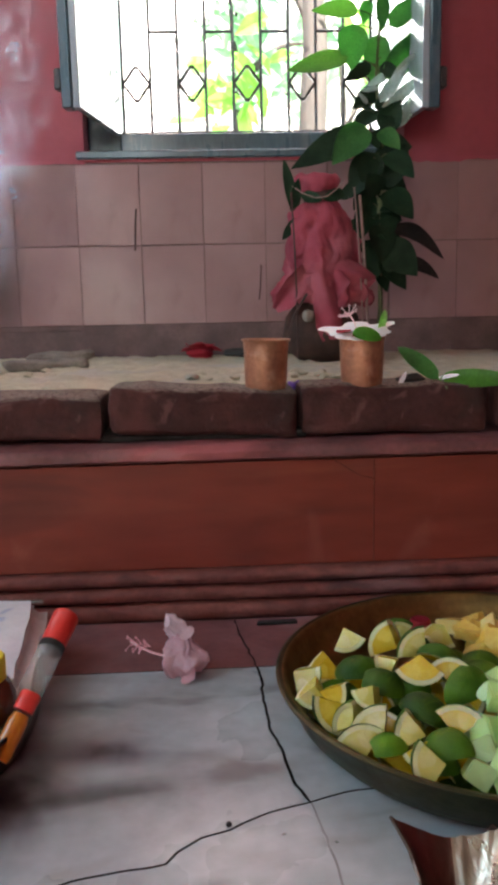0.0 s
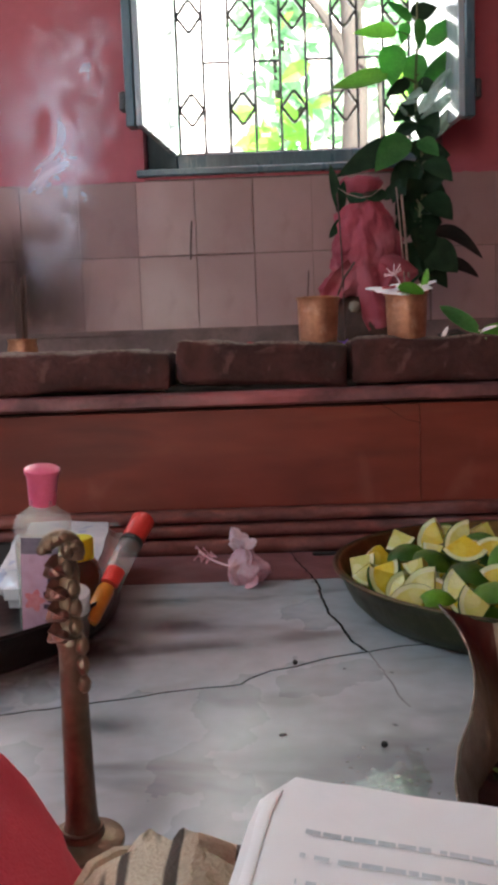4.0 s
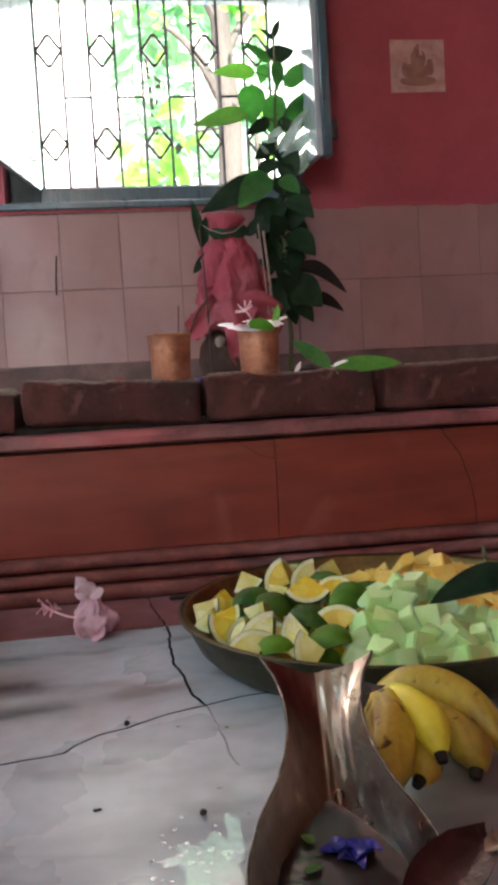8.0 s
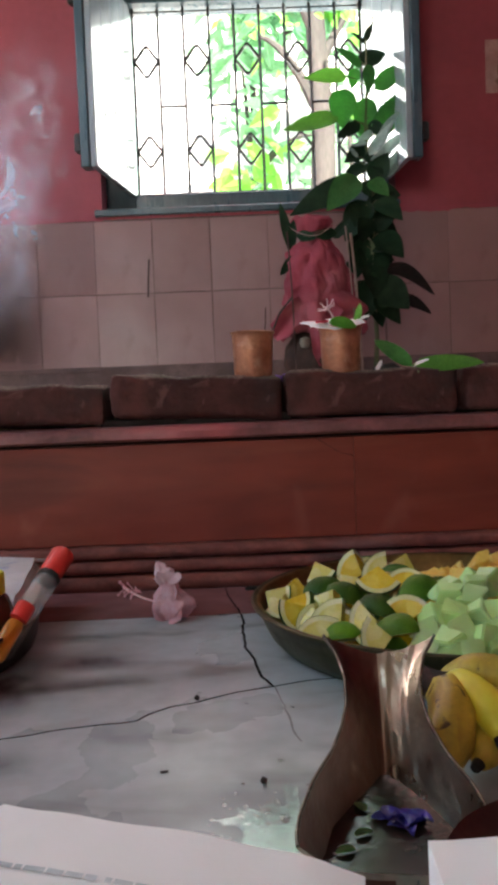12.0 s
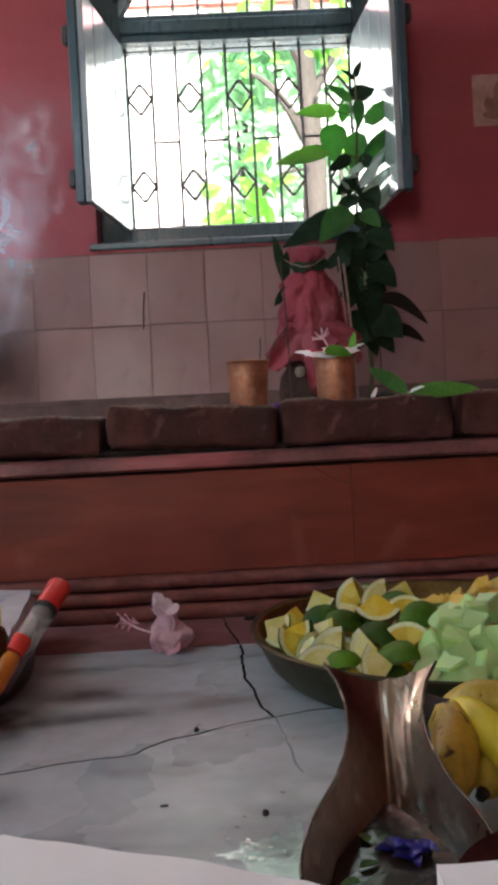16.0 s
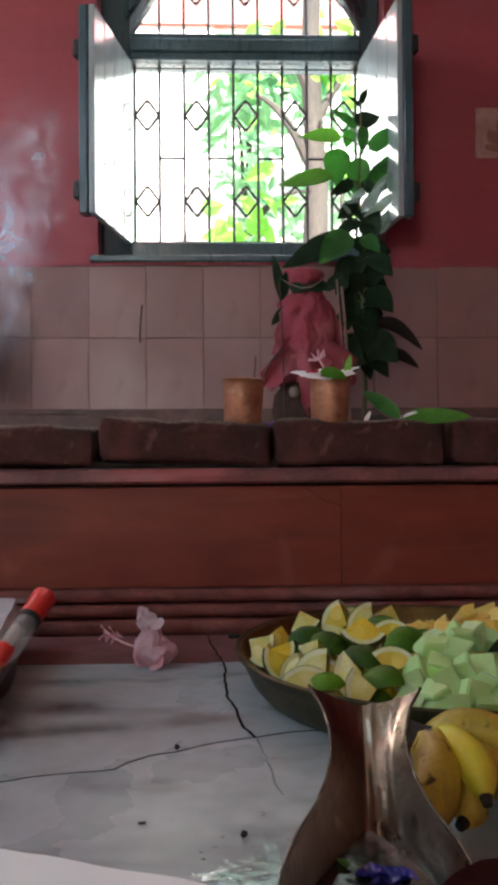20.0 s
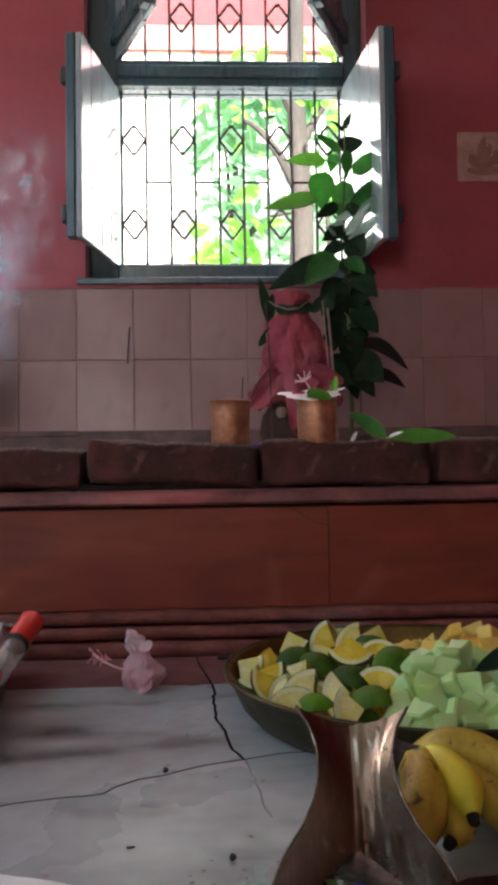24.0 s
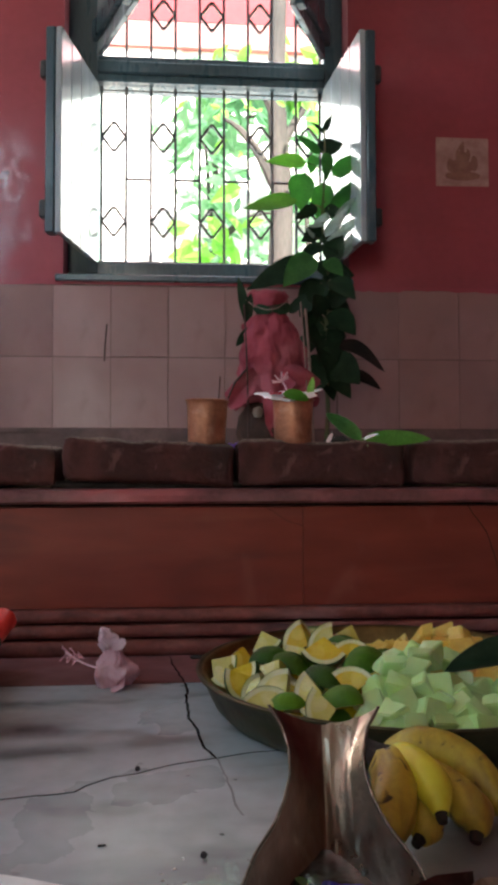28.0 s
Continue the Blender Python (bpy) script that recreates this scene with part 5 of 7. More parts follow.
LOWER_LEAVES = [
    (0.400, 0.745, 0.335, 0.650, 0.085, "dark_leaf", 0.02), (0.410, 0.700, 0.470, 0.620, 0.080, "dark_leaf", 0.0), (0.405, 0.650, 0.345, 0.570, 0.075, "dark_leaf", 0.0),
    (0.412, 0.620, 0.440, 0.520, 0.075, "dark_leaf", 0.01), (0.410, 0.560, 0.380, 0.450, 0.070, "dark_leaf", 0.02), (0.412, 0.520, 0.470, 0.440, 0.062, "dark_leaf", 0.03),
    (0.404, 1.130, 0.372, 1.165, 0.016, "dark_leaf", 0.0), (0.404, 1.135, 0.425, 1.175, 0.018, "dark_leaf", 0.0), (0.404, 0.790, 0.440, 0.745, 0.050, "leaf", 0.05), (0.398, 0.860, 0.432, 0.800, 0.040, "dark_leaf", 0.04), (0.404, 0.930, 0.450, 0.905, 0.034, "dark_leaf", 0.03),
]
LEAVES = UPPER_LEAVES + MIDDLE_LEAVES + LOWER_LEAVES
LEAVES += [
    (0.415, 0.860, 0.482, 0.955, 0.030, "pale_leaf", 0.06), (0.425, 0.845, 0.498, 0.905, 0.026, "pale_leaf", 0.05), (0.410, 0.905, 0.372, 0.880, 0.020, "pale_leaf", 0.05),
    (0.398, 0.872, 0.350, 0.868, 0.018, "pale_leaf", 0.06), (0.430, 0.960, 0.500, 0.995, 0.028, "pale_leaf", 0.0), (0.408, 0.790, 0.445, 0.850, 0.060, "dark_leaf", 0.05),
]
lr = random.Random(12)
# inner and lower leaves use the dark green, their shade put into the colour
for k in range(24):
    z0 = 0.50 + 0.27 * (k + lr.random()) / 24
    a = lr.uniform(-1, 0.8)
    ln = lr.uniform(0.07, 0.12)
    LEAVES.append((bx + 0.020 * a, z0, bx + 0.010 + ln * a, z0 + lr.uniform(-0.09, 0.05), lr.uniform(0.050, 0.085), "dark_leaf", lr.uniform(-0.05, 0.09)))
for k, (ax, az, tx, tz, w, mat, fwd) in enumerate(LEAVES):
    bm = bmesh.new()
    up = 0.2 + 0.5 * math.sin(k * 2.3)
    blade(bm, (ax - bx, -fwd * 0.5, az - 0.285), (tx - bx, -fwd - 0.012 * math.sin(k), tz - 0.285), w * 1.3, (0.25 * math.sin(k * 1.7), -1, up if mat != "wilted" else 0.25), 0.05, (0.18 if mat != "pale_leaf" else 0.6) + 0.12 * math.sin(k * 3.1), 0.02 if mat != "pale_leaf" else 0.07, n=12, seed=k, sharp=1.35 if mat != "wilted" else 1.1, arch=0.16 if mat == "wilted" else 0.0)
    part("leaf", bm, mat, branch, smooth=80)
    if math.hypot(ax - bx, 0.3 * fwd) > 0.006:
        bm = bmesh.new()
        tube(bm, bend((0.002, 0, az - 0.285 - 0.012), (ax - bx, -fwd * 0.5, az - 0.285), (0, 0, 0.004), 4), 0.0014, 5)
        part("leaf_stalk", bm, "stem", branch)
bm = bmesh.new()
pts = [Vector((0.004 + 0.022 * math.sin(s * 5.2) * (1 - 0.2 * s), -0.01, 0.874 + 0.03 * math.sin(2.4 * s) + 0.01 * s)) for s in [i / 12 for i in range(13)]]
tube(bm, pts, 0.0016, 6)
part("tendril", bm, "stem", branch, "curling young shoot")

# smouldering incense in a small pot by the left of the sand bed
inc = thing("incense_pot", pose(-0.492, 1.50, 0.286), "small reddish pot holding a charred bundle of incense", "incense holder")
bm = bmesh.new()
lathe(bm, [(0, 0), (0.022, 0), (0.029, 0.012), (0.031, 0.03), (0.028, 0.044), (0.031, 0.05), (0.027, 0.05), (0.024, 0.04), (0, 0.036)], 24)
part("pot", bm, "copper", inc)
for k in range(14):
    bm = bmesh.new()
    a = k * 2.4
    r = 0.003 + 0.009 * (k / 14)
    tube(bm, [(r * 0.8 * math.cos(a), r * 0.8 * math.sin(a), 0.02), (r * math.cos(a), r * math.sin(a), 0.11), (r * 1.5 * math.cos(a), r * 1.4 * math.sin(a), 0.165 + 0.02 * math.sin(k * 5.0))], 0.0026, 6)
    part("incense_stick", bm, "stick", inc)


# ---- on the floor: the fruit plate ----
PX, PY, PR = 0.280, 0.688, 0.213
plate = thing("brass_plate", pose(PX, PY, 0), "large deep dull brass plate heaped with cut fruit", "plate")
bm = bmesh.new()
lathe(bm, [(0.0, 0.0), (0.172, 0.0), (0.186, 0.003), (0.197, 0.014), (0.205, 0.030), (0.210, 0.043), (0.2145, 0.0445), (0.215, 0.047), (0.210, 0.0475), (0.2055, 0.045), (0.201, 0.032), (0.193, 0.017), (0.184, 0.007), (0.172, 0.005), (0.0, 0.005)], 96, wave=0.002)
bmesh.ops.recalc_face_normals(bm, faces=bm.faces)
bm.normal_update()
# outward and downward faces get the darker brass as painted shade
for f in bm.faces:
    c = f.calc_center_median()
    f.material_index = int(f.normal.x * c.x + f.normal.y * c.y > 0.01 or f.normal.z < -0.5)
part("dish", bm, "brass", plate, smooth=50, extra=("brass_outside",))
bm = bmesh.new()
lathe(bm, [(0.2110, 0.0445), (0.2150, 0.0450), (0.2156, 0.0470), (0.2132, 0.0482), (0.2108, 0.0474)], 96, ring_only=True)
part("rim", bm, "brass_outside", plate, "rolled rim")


def lune(bm, R, alpha, inner=0.0, n=12, k=7, end=0.98):
    """A citrus segment: pole to pole along x, ridge up, rind down. With inner: the rind's shell alone."""
    def pt(r, u, v):
        return Vector((1.2 * r * math.cos(u), r * math.sin(u) * math.sin(v), -r * math.sin(u) * math.cos(v)))
    us = [math.pi * (0.02 + (end - 0.02) * i / n) for i in range(n + 1)]
    vs = [alpha * (j / k - 0.5) for j in range(k + 1)]
    if inner:
        rings = [[*[pt(R, u, v) for v in vs], *[pt(R * inner, u, v) for v in reversed(vs)]] for u in us]
        loft(bm, rings)
    else:
        rings = [[*[pt(R, u, v) for v in vs], Vector((1.2 * R * math.cos(u), 0, 0.0))] for u in us]
        loft(bm, rings)
    return bm


def wedge(x, y, z, R, alpha, spin, tip, yaw, pale, label, end=0.98):
    """spin turns the segment about its length, tip lifts one end."""
    R *= 0.86
    ob = thing("citrus_wedge", pose(x, y, z, spin, tip, yaw), label, "fruit wedge", "cut citrus in the plate")
    bm = lune(bmesh.new(), R, alpha, 0.982, end=end)
    shift = Vector((-0.38 * R if end < 0.9 else 0, 0, 0.52 * R))
    bmesh.ops.translate(bm, verts=bm.verts, vec=shift)
    part("rind", bm, "peel", ob, smooth=60)
    bm = lune(bmesh.new(), R * 0.984, alpha * 1.002, 0.84, end=end)
    bmesh.ops.translate(bm, verts=bm.verts, vec=shift)
    part("pith", bm, "pith", ob, smooth=60)
    bm = lune(bmesh.new(), R * 0.832, alpha * 1.0, end=end)
    rough_up(bm, 0.0007, 300, x * 100)
    bmesh.ops.translate(bm, verts=bm.verts, vec=shift)
    part("pulp", bm, "flesh_pale" if pale else "flesh", ob, smooth=30)
    return ob


# x, y, height, turn about its length, lift of one end, yaw, how much of its length is left, pale flesh, radius, opening angle
RIM_WEDGES = [
    (0.0835, 0.684, 0.047, -58, 20, 78, 0.55, 1, 0.0310, 92), (0.111, 0.688, 0.055, 8, 14, 92, 0.55, 0, 0.0300, 88), (0.116, 0.640, 0.053, -80, 18, 66, 0.55, 0, 0.0300, 66),
    (0.096, 0.620, 0.044, 58, 24, 96, 0.54, 0, 0.0320, 104), (0.094, 0.655, 0.047, 10, 10, 80, 0.6, 1, 0.0270, 84), (0.143, 0.672, 0.063, 186, 6, 20, 0.98, 0, 0.0235, 130),
    (0.143, 0.624, 0.057, 26, 30, 60, 0.58, 1, 0.0250, 80), (0.137, 0.590, 0.050, 134, 18, 74, 0.52, 1, 0.0350, 96), (0.109, 0.573, 0.041, 164, 26, 84, 0.53, 1, 0.0320, 100)]
TOP_WEDGES = [
    (0.192, 0.646, 0.069, 2, 26, 80, 0.54, 0, 0.0320, 108), (0.177, 0.720, 0.070, 112, 8, 70, 0.52, 0, 0.0335, 92), (0.200, 0.697, 0.073, 132, 14, 84, 0.54, 1, 0.0330, 88),
    (0.219, 0.671, 0.074, 172, 10, -30, 0.98, 0, 0.0205, 110), (0.222, 0.643, 0.071, 176, 22, 66, 0.55, 0, 0.0280, 90), (0.229, 0.618, 0.069, 214, -14, 34, 0.98, 0, 0.0245, 96),
    (0.145, 0.742, 0.059, -22, 24, 76, 0.56, 1, 0.0300, 86), (0.163, 0.636, 0.061, 215, 12, -20, 0.8, 0, 0.0210, 96), (0.199, 0.758, 0.064, 178, 10, 82, 0.6, 1, 0.0280, 78),
    (0.170, 0.676, 0.062, 60, 20, 70, 0.6, 1, 0.0250, 76), (0.228, 0.715, 0.071, 20, 20, 96, 0.58, 1, 0.0280, 84)]
FRONT_WEDGES = [
    (0.166, 0.577, 0.053, 98, 16, 78, 0.55, 1, 0.0300, 80), (0.184, 0.594, 0.060, 206, 14, -34, 0.98, 0, 0.0225, 96), (0.208, 0.576, 0.060, 182, 22, 70, 0.54, 0, 0.0310, 92),
    (0.187, 0.550, 0.050, 212, -22, -52, 0.98, 0, 0.0245, 96), (0.169, 0.537, 0.045, 84, 24, 84, 0.54, 1, 0.0310, 96), (0.152, 0.563, 0.047, 205, 0, 10, 0.8, 0, 0.0180, 96),
    (0.176, 0.530, 0.038, 205, 4, 0, 0.8, 0, 0.0190, 100), (0.151, 0.531, 0.037, 10, 30, 70, 0.56, 0, 0.0270, 90)]
WEDGES = RIM_WEDGES + TOP_WEDGES + FRONT_WEDGES
wr = random.Random(21)
CUBES = [(0.260, 0.622, 0.076), (0.276, 0.602, 0.082), (0.292, 0.616, 0.082), (0.287, 0.642, 0.078), (0.245, 0.606, 0.075), (0.318, 0.640, 0.070), (0.249, 0.588, 0.078), (0.267, 0.578, 0.074), (0.267, 0.558, 0.067), (0.227, 0.560, 0.065), (0.244, 0.558, 0.066), (0.243, 0.538, 0.057), (0.220, 0.547, 0.057), (0.210, 0.531, 0.048), (0.235, 0.530, 0.051), (0.230, 0.515, 0.042), (0.281, 0.560, 0.067), (0.281, 0.539, 0.058), (0.265, 0.530, 0.053), (0.294, 0.533, 0.053), (0.272, 0.516, 0.046), (0.287, 0.511, 0.042), (0.308, 0.514, 0.043), (0.324, 0.539, 0.054), (0.324, 0.516, 0.041), (0.303, 0.526, 0.050), (0.249, 0.514, 0.045), (0.311, 0.502, 0.035), (0.299, 0.552, 0.062), (0.345, 0.53, 0.045), (0.355, 0.56, 0.05)]
GOLD = [(0.319, 0.73, 0.069), (0.336, 0.72, 0.062), (0.301, 0.69, 0.061), (0.345, 0.74, 0.068), (0.362, 0.73, 0.064), (0.377, 0.75, 0.058), (0.333, 0.76, 0.053), (0.392, 0.74, 0.054), (0.412, 0.72, 0.049), (0.432, 0.70, 0.044), (0.352, 0.70, 0.060), (0.375, 0.71, 0.058), (0.305, 0.78, 0.042), (0.345, 0.79, 0.042), (0.270, 0.71, 0.052), (0.385, 0.78, 0.040)]
heap_items = []  # place, how much room it takes, kind, extra, whether it is seen on top


def heap_top(x, y):
    return 0.035 + 0.030 * max(0.0, 1 - (math.hypot(x - 0.255, y - 0.675) / 0.19) ** 2)


for x, y, z, *turned in WEDGES:
    heap_items.append([Vector((x, y, z)), 0.0108, "wedge", turned, True])
for x, y, z in CUBES:
    heap_items.append([Vector((x, y, z - 0.009)), 0.0108, "cube", None, True])
for x, y, z in GOLD:
    heap_items.append([Vector((x, y, z - 0.004)), 0.0125, "slice", None, True])
for k in range(700):
    a, r = wr.uniform(0, 2 * math.pi), 0.182 * math.sqrt(wr.random())
    x, y = PX + r * math.cos(a), PY + r * math.sin(a)
    top = heap_top(x, y) - 0.016
    if any(math.hypot(q.x - x, q.y - y) < 0.020 for q, *_ in heap_items[:len(WEDGES) + len(CUBES) + len(GOLD)]):
        top = min(top, 0.024)
    if y > 0.715 and x < 0.29:
        continue
    p = Vector((x, y, max(0.018, top if k % 3 else top * 0.5)))
    kind = "cube" if (p.x > 0.215 and p.y < 0.63) else ("wedge" if p.x < 0.27 and p.y < 0.76 else "slice")
    if all((p - q[0]).length > 0.0155 for q in heap_items):
        heap_items.append([p, 0.0104, kind, (wr.choice((25, 70, 85, 100, 110, 200, 215, 235)), wr.uniform(-45, 45), wr.uniform(-80, 80), wr.choice((0.98, 0.7, 0.6)), k % 2, wr.uniform(0.024, 0.028), wr.uniform(80, 110)), False])
home = [it[0].copy() for it in heap_items]
for step in range(50):
    for i in range(len(heap_items)):
        p, r = heap_items[i][0], heap_items[i][1]
        for j in range(i):
            q, s2 = heap_items[j][0], heap_items[j][1]
            d = p - q
            dist = d.length
            if 1e-6 < dist < r + s2:
                push = d * ((r + s2 - dist) / dist * 0.4)
                p += push
                q -= push
    for it, h in zip(heap_items, home):
        p, r = it[0], it[1]
        p += (h - p) * (0.6 if it[4] else 0.05)
        d = Vector((p.x - PX, p.y - PY, 0))
        size = {"wedge": 0.022, "cube": 0.014, "slice": 0.021}[it[2]]
        lim = 0.2085 - size if p.z > 0.040 else 0.188 - size
        if d.length > lim:
            p.x, p.y = PX + d.x * lim / d.length, PY + d.y * lim / d.length
        p.z = max(0.019 if it[2] == "wedge" else 0.016, p.z)
cr = random.Random(4)


def chunk(name, p, size, mat, label, group, r, yaw, tilt):
    bm = bmesh.new()
    box(bm, size, (0, 0, 0))
    for v in bm.verts:
        v.co += Vector((r.uniform(-1, 1) * size[0], r.uniform(-1, 1) * size[1], r.uniform(-1, 1) * size[2])) * (0.15 if name == "fruit_cube" else 0.22)
    bmesh.ops.bevel(bm, geom=list(bm.edges), offset=0.0013, segments=2, affect="EDGES", clamp_overlap=True)
    return solid(name, bm, mat, label, "fruit piece", group, smooth=0, m=pose(p.x, p.y, p.z, r.uniform(-tilt, tilt), r.uniform(-tilt, tilt), yaw))


for i, (p, room, kind, extra, seen) in enumerate(heap_items):
    if kind == "wedge":
        spin, tip, yaw, left, pale, R, al = extra
        label = "citrus wedge lying with its green rind upward" if left > 0.7 else ("citrus wedge showing its cut yellow face" if spin > 50 else "green-skinned citrus wedge with yellow pulp, ridge upward")
        wedge(p.x, p.y, p.z, R, radians(al), spin, tip, yaw, pale, label, left)
    elif kind == "cube":
        s = cr.uniform(0.0175, 0.0215)
        chunk("fruit_cube", p, (s * cr.uniform(0.9, 1.2), s * cr.uniform(0.9, 1.15), s), "cube", "pale green fruit cube with soft cut edges", "green fruit cubes", cr, cr.uniform(0, 90), 32)
    else:
        chunk("fruit_slice", p, (cr.uniform(0.024, 0.034), cr.uniform(0.017, 0.024), cr.uniform(0.013, 0.020)), "papaya", "pale orange fruit slice", "orange fruit slices", cr, cr.uniform(-90, 90), 50)
bm = bmesh.new()
lathe(bm, [(0, -0.01), (0.010, -0.008), (0.014, 0), (0.010, 0.009), (0, 0.011)], 16)
solid("red_berry", bm, "red_petal", "small dark red fruit on the plate", "fruit", m=pose(0.235, 0.80, 0.046))
big = thing("plate_leaf", pose(0.298, 0.574, 0.066), "large dark green folded leaf on the fruit", "leaf")
bm = bmesh.new()
blade(bm, (0.105, 0.012, 0.000), (-0.004, 0.004, 0.003), 0.046, (0.1, -0.6, 1), 0.0, 0.7, 0.03, n=12, arch=0.07)
part("leaf_blade", bm, "dark_leaf", big, smooth=80)
bm = bmesh.new()
tube(bm, bend((0.052, 0.020, 0.018), (0.059, 0.028, 0.044), (0.003, 0, 0), 6), 0.0016, 6)
part("stalk", bm, "stem", big)

# ---- bananas ----
BAN = thing("banana_bunch", pose(0.226, 0.425, 0), "bunch of small ripe bananas with black ends", "bananas")


def banana(pts, r, mat):
    pts = [Vector(p) - Vector((0.226, 0.425, 0)) for p in pts]
    # a smooth curve through three points
    a, b, c = pts
    ctrl = b * 2 - (a + c) * 0.5
    curve = [a * (1 - s) ** 2 + ctrl * 2 * s * (1 - s) + c * s * s for s in [i / 16 for i in range(17)]]
    bm = bmesh.new()
    tube(bm, curve, lambda s: r * (0.36 + 0.64 * min(1, s / 0.22) ** 0.8 if s < 0.22 else 1 - 0.58 * max(0, (s - 0.72) / 0.28) ** 1.7), 7, flat=1.0)
    ob = part("banana", bm, mat, BAN, smooth=62)
    end = curve[-1]
    d = (curve[-1] - curve[-2]).normalized()
    bm = bmesh.new()
    tube(bm, [end - d * 0.002, end + d * 0.003, end + d * 0.006], lambda s: r * 0.35 * (1 - 0.3 * s), 12)
    part("tip", bm, "banana_end", ob)


HUB = (0.199, 0.437, 0.040)
banana([HUB, (0.197, 0.392, 0.038), (0.177, 0.355, 0.014)], 0.0165, "banana")
banana([HUB, (0.217, 0.402, 0.046), (0.221, 0.368, 0.030)], 0.0132, "banana_fresh")
banana([(0.201, 0.442, 0.043), (0.246, 0.424, 0.049), (0.273, 0.383, 0.020)], 0.0138, "banana")
banana([HUB, (0.215, 0.395, 0.024), (0.207, 0.369, 0.014)], 0.0135, "banana")
banana([HUB, (0.240, 0.395, 0.031), (0.245, 0.369, 0.016)], 0.0145, "banana")
banana([HUB, (0.245, 0.43, 0.022), (0.280, 0.41, 0.015)], 0.0140, "banana")
bm = bmesh.new()
tube(bm, [Vector(p) - Vector((0.226, 0.425, 0)) for p in ((0.205, 0.432, 0.042), (0.196, 0.440, 0.042), (0.186, 0.449, 0.047))], lambda s: 0.011 - 0.003 * s, 10)
rough_up(bm, 0.002, 80)
part("stalk", bm, "banana_end", BAN, "dark cut stalk")

# ---- the boat-shaped copper vessel with its spout ----
N, TIP = Vector((0.126, 0.222, 0)), Vector((0.151, 0.410, 0))
along = TIP - N
across = Vector((along.y, -along.x, 0)).normalized()
kos = thing("ritual_water_vessel", pose(N.x, N.y, 0), "old copper water vessel with a tall flared spout", "vessel")


def profile(s):
    """Half width, rim height and trough height along the vessel, from the bowl's near rim to the spout's lip."""
    table = [(0.0, 0.046, 0.046, 0.034), (0.04, 0.047, 0.047, 0.012), (0.12, 0.0465, 0.048, 0.006), (0.28, 0.041, 0.051, 0.005), (0.42, 0.0315, 0.055, 0.009), (0.54, 0.0255, 0.060, 0.018), (0.66, 0.0225, 0.066, 0.030), (0.78, 0.0232, 0.073, 0.043), (0.90, 0.0285, 0.081, 0.058), (1.0, 0.0375, 0.0885, 0.0755)]
    for p, q in zip(table, table[1:]):
        if s <= q[0]:
            t = (s - p[0]) / (q[0] - p[0])
            return [p[i] + (q[i] - p[i]) * t for i in (1, 2, 3)]
    return table[-1][1:]


def hull(thick, grow):
    rings = []
    for i in range(41):
        s = i / 40
        w, rim_z, low = profile(s)
        c = N + along * s - Vector((N.x, N.y, 0))
        vee = max(0.0, min(1.0, (s - 0.30) / 0.25))
        ring = []
        for k in range(49):
            u = -1 + 2 * k / 48
            bowl = abs(u) ** 3.2
            fold = -0.06
            veed = ((fold - u) / (1 + fold)) ** 1.35 if u < fold else 0.34 * ((u - fold) / 0.62) ** 1.2 if u < 0.56 else 0.34 + 0.66 * ((u - 0.56) / 0.44) ** 1.15
            h = low + (rim_z - low) * (bowl * (1 - vee) + veed * vee)
            h += vee * (0.0011 * math.exp(-((u - 0.13) / 0.055) ** 2) + 0.0013 * math.exp(-((u - 0.58) / 0.06) ** 2))
            ring.append(c + across * (u * (w + grow)) + Vector((0, 0, max(0.0006, h - thick * (1 - 0.6 * abs(u) ** 6)) + 0.0006 * noise.noise((u * 5, s * 12, 2)))))
        rings.append(ring)
    return rings


inner, outer = hull(0.0, 0.0), hull(0.0030, 0.0012)
bm = bmesh.new()
loft(bm, [[*a, *reversed(b)] for a, b in zip(inner, outer)])
# faces left of the fold take the dark bronze: painted shade
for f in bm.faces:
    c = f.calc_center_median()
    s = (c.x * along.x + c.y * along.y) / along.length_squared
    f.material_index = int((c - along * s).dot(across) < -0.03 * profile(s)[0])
part("shell", bm, "old_copper", kos, smooth=50, extra=("shaded_bronze",))
for sgn in (-1, 1):
    bm = bmesh.new()
    pts = []
    for i in range(41):
        w, rim_z, low = profile(i / 40)
        pts.append(N + along * (i / 40) - Vector((N.x, N.y, 0)) + across * sgn * (w + 0.0006) + Vector((0, 0, rim_z)))
    tube(bm, pts, 0.0011, 8)
    part("rim", bm, "rim_bronze", kos, "worn bright rim")
bm = bmesh.new()
WATER = 0.026
shore = []
for i in range(2, 31):
    row = [q for q in inner[i] if q.z < WATER]
    if row:
        shore.append((row[0] - across * 0.0012, row[-1] + across * 0.0012))
ring = [bm.verts.new((a.x, a.y, WATER)) for a, b in shore] + [bm.verts.new((b.x, b.y, WATER)) for a, b in reversed(shore)]
bm.faces.new(ring)
pool = part("water", bm, "still_water", kos, "dark still water in the bowl", smooth=0)
if pool.data.polygons[0].normal.z < 0:
    pool.data.flip_normals()
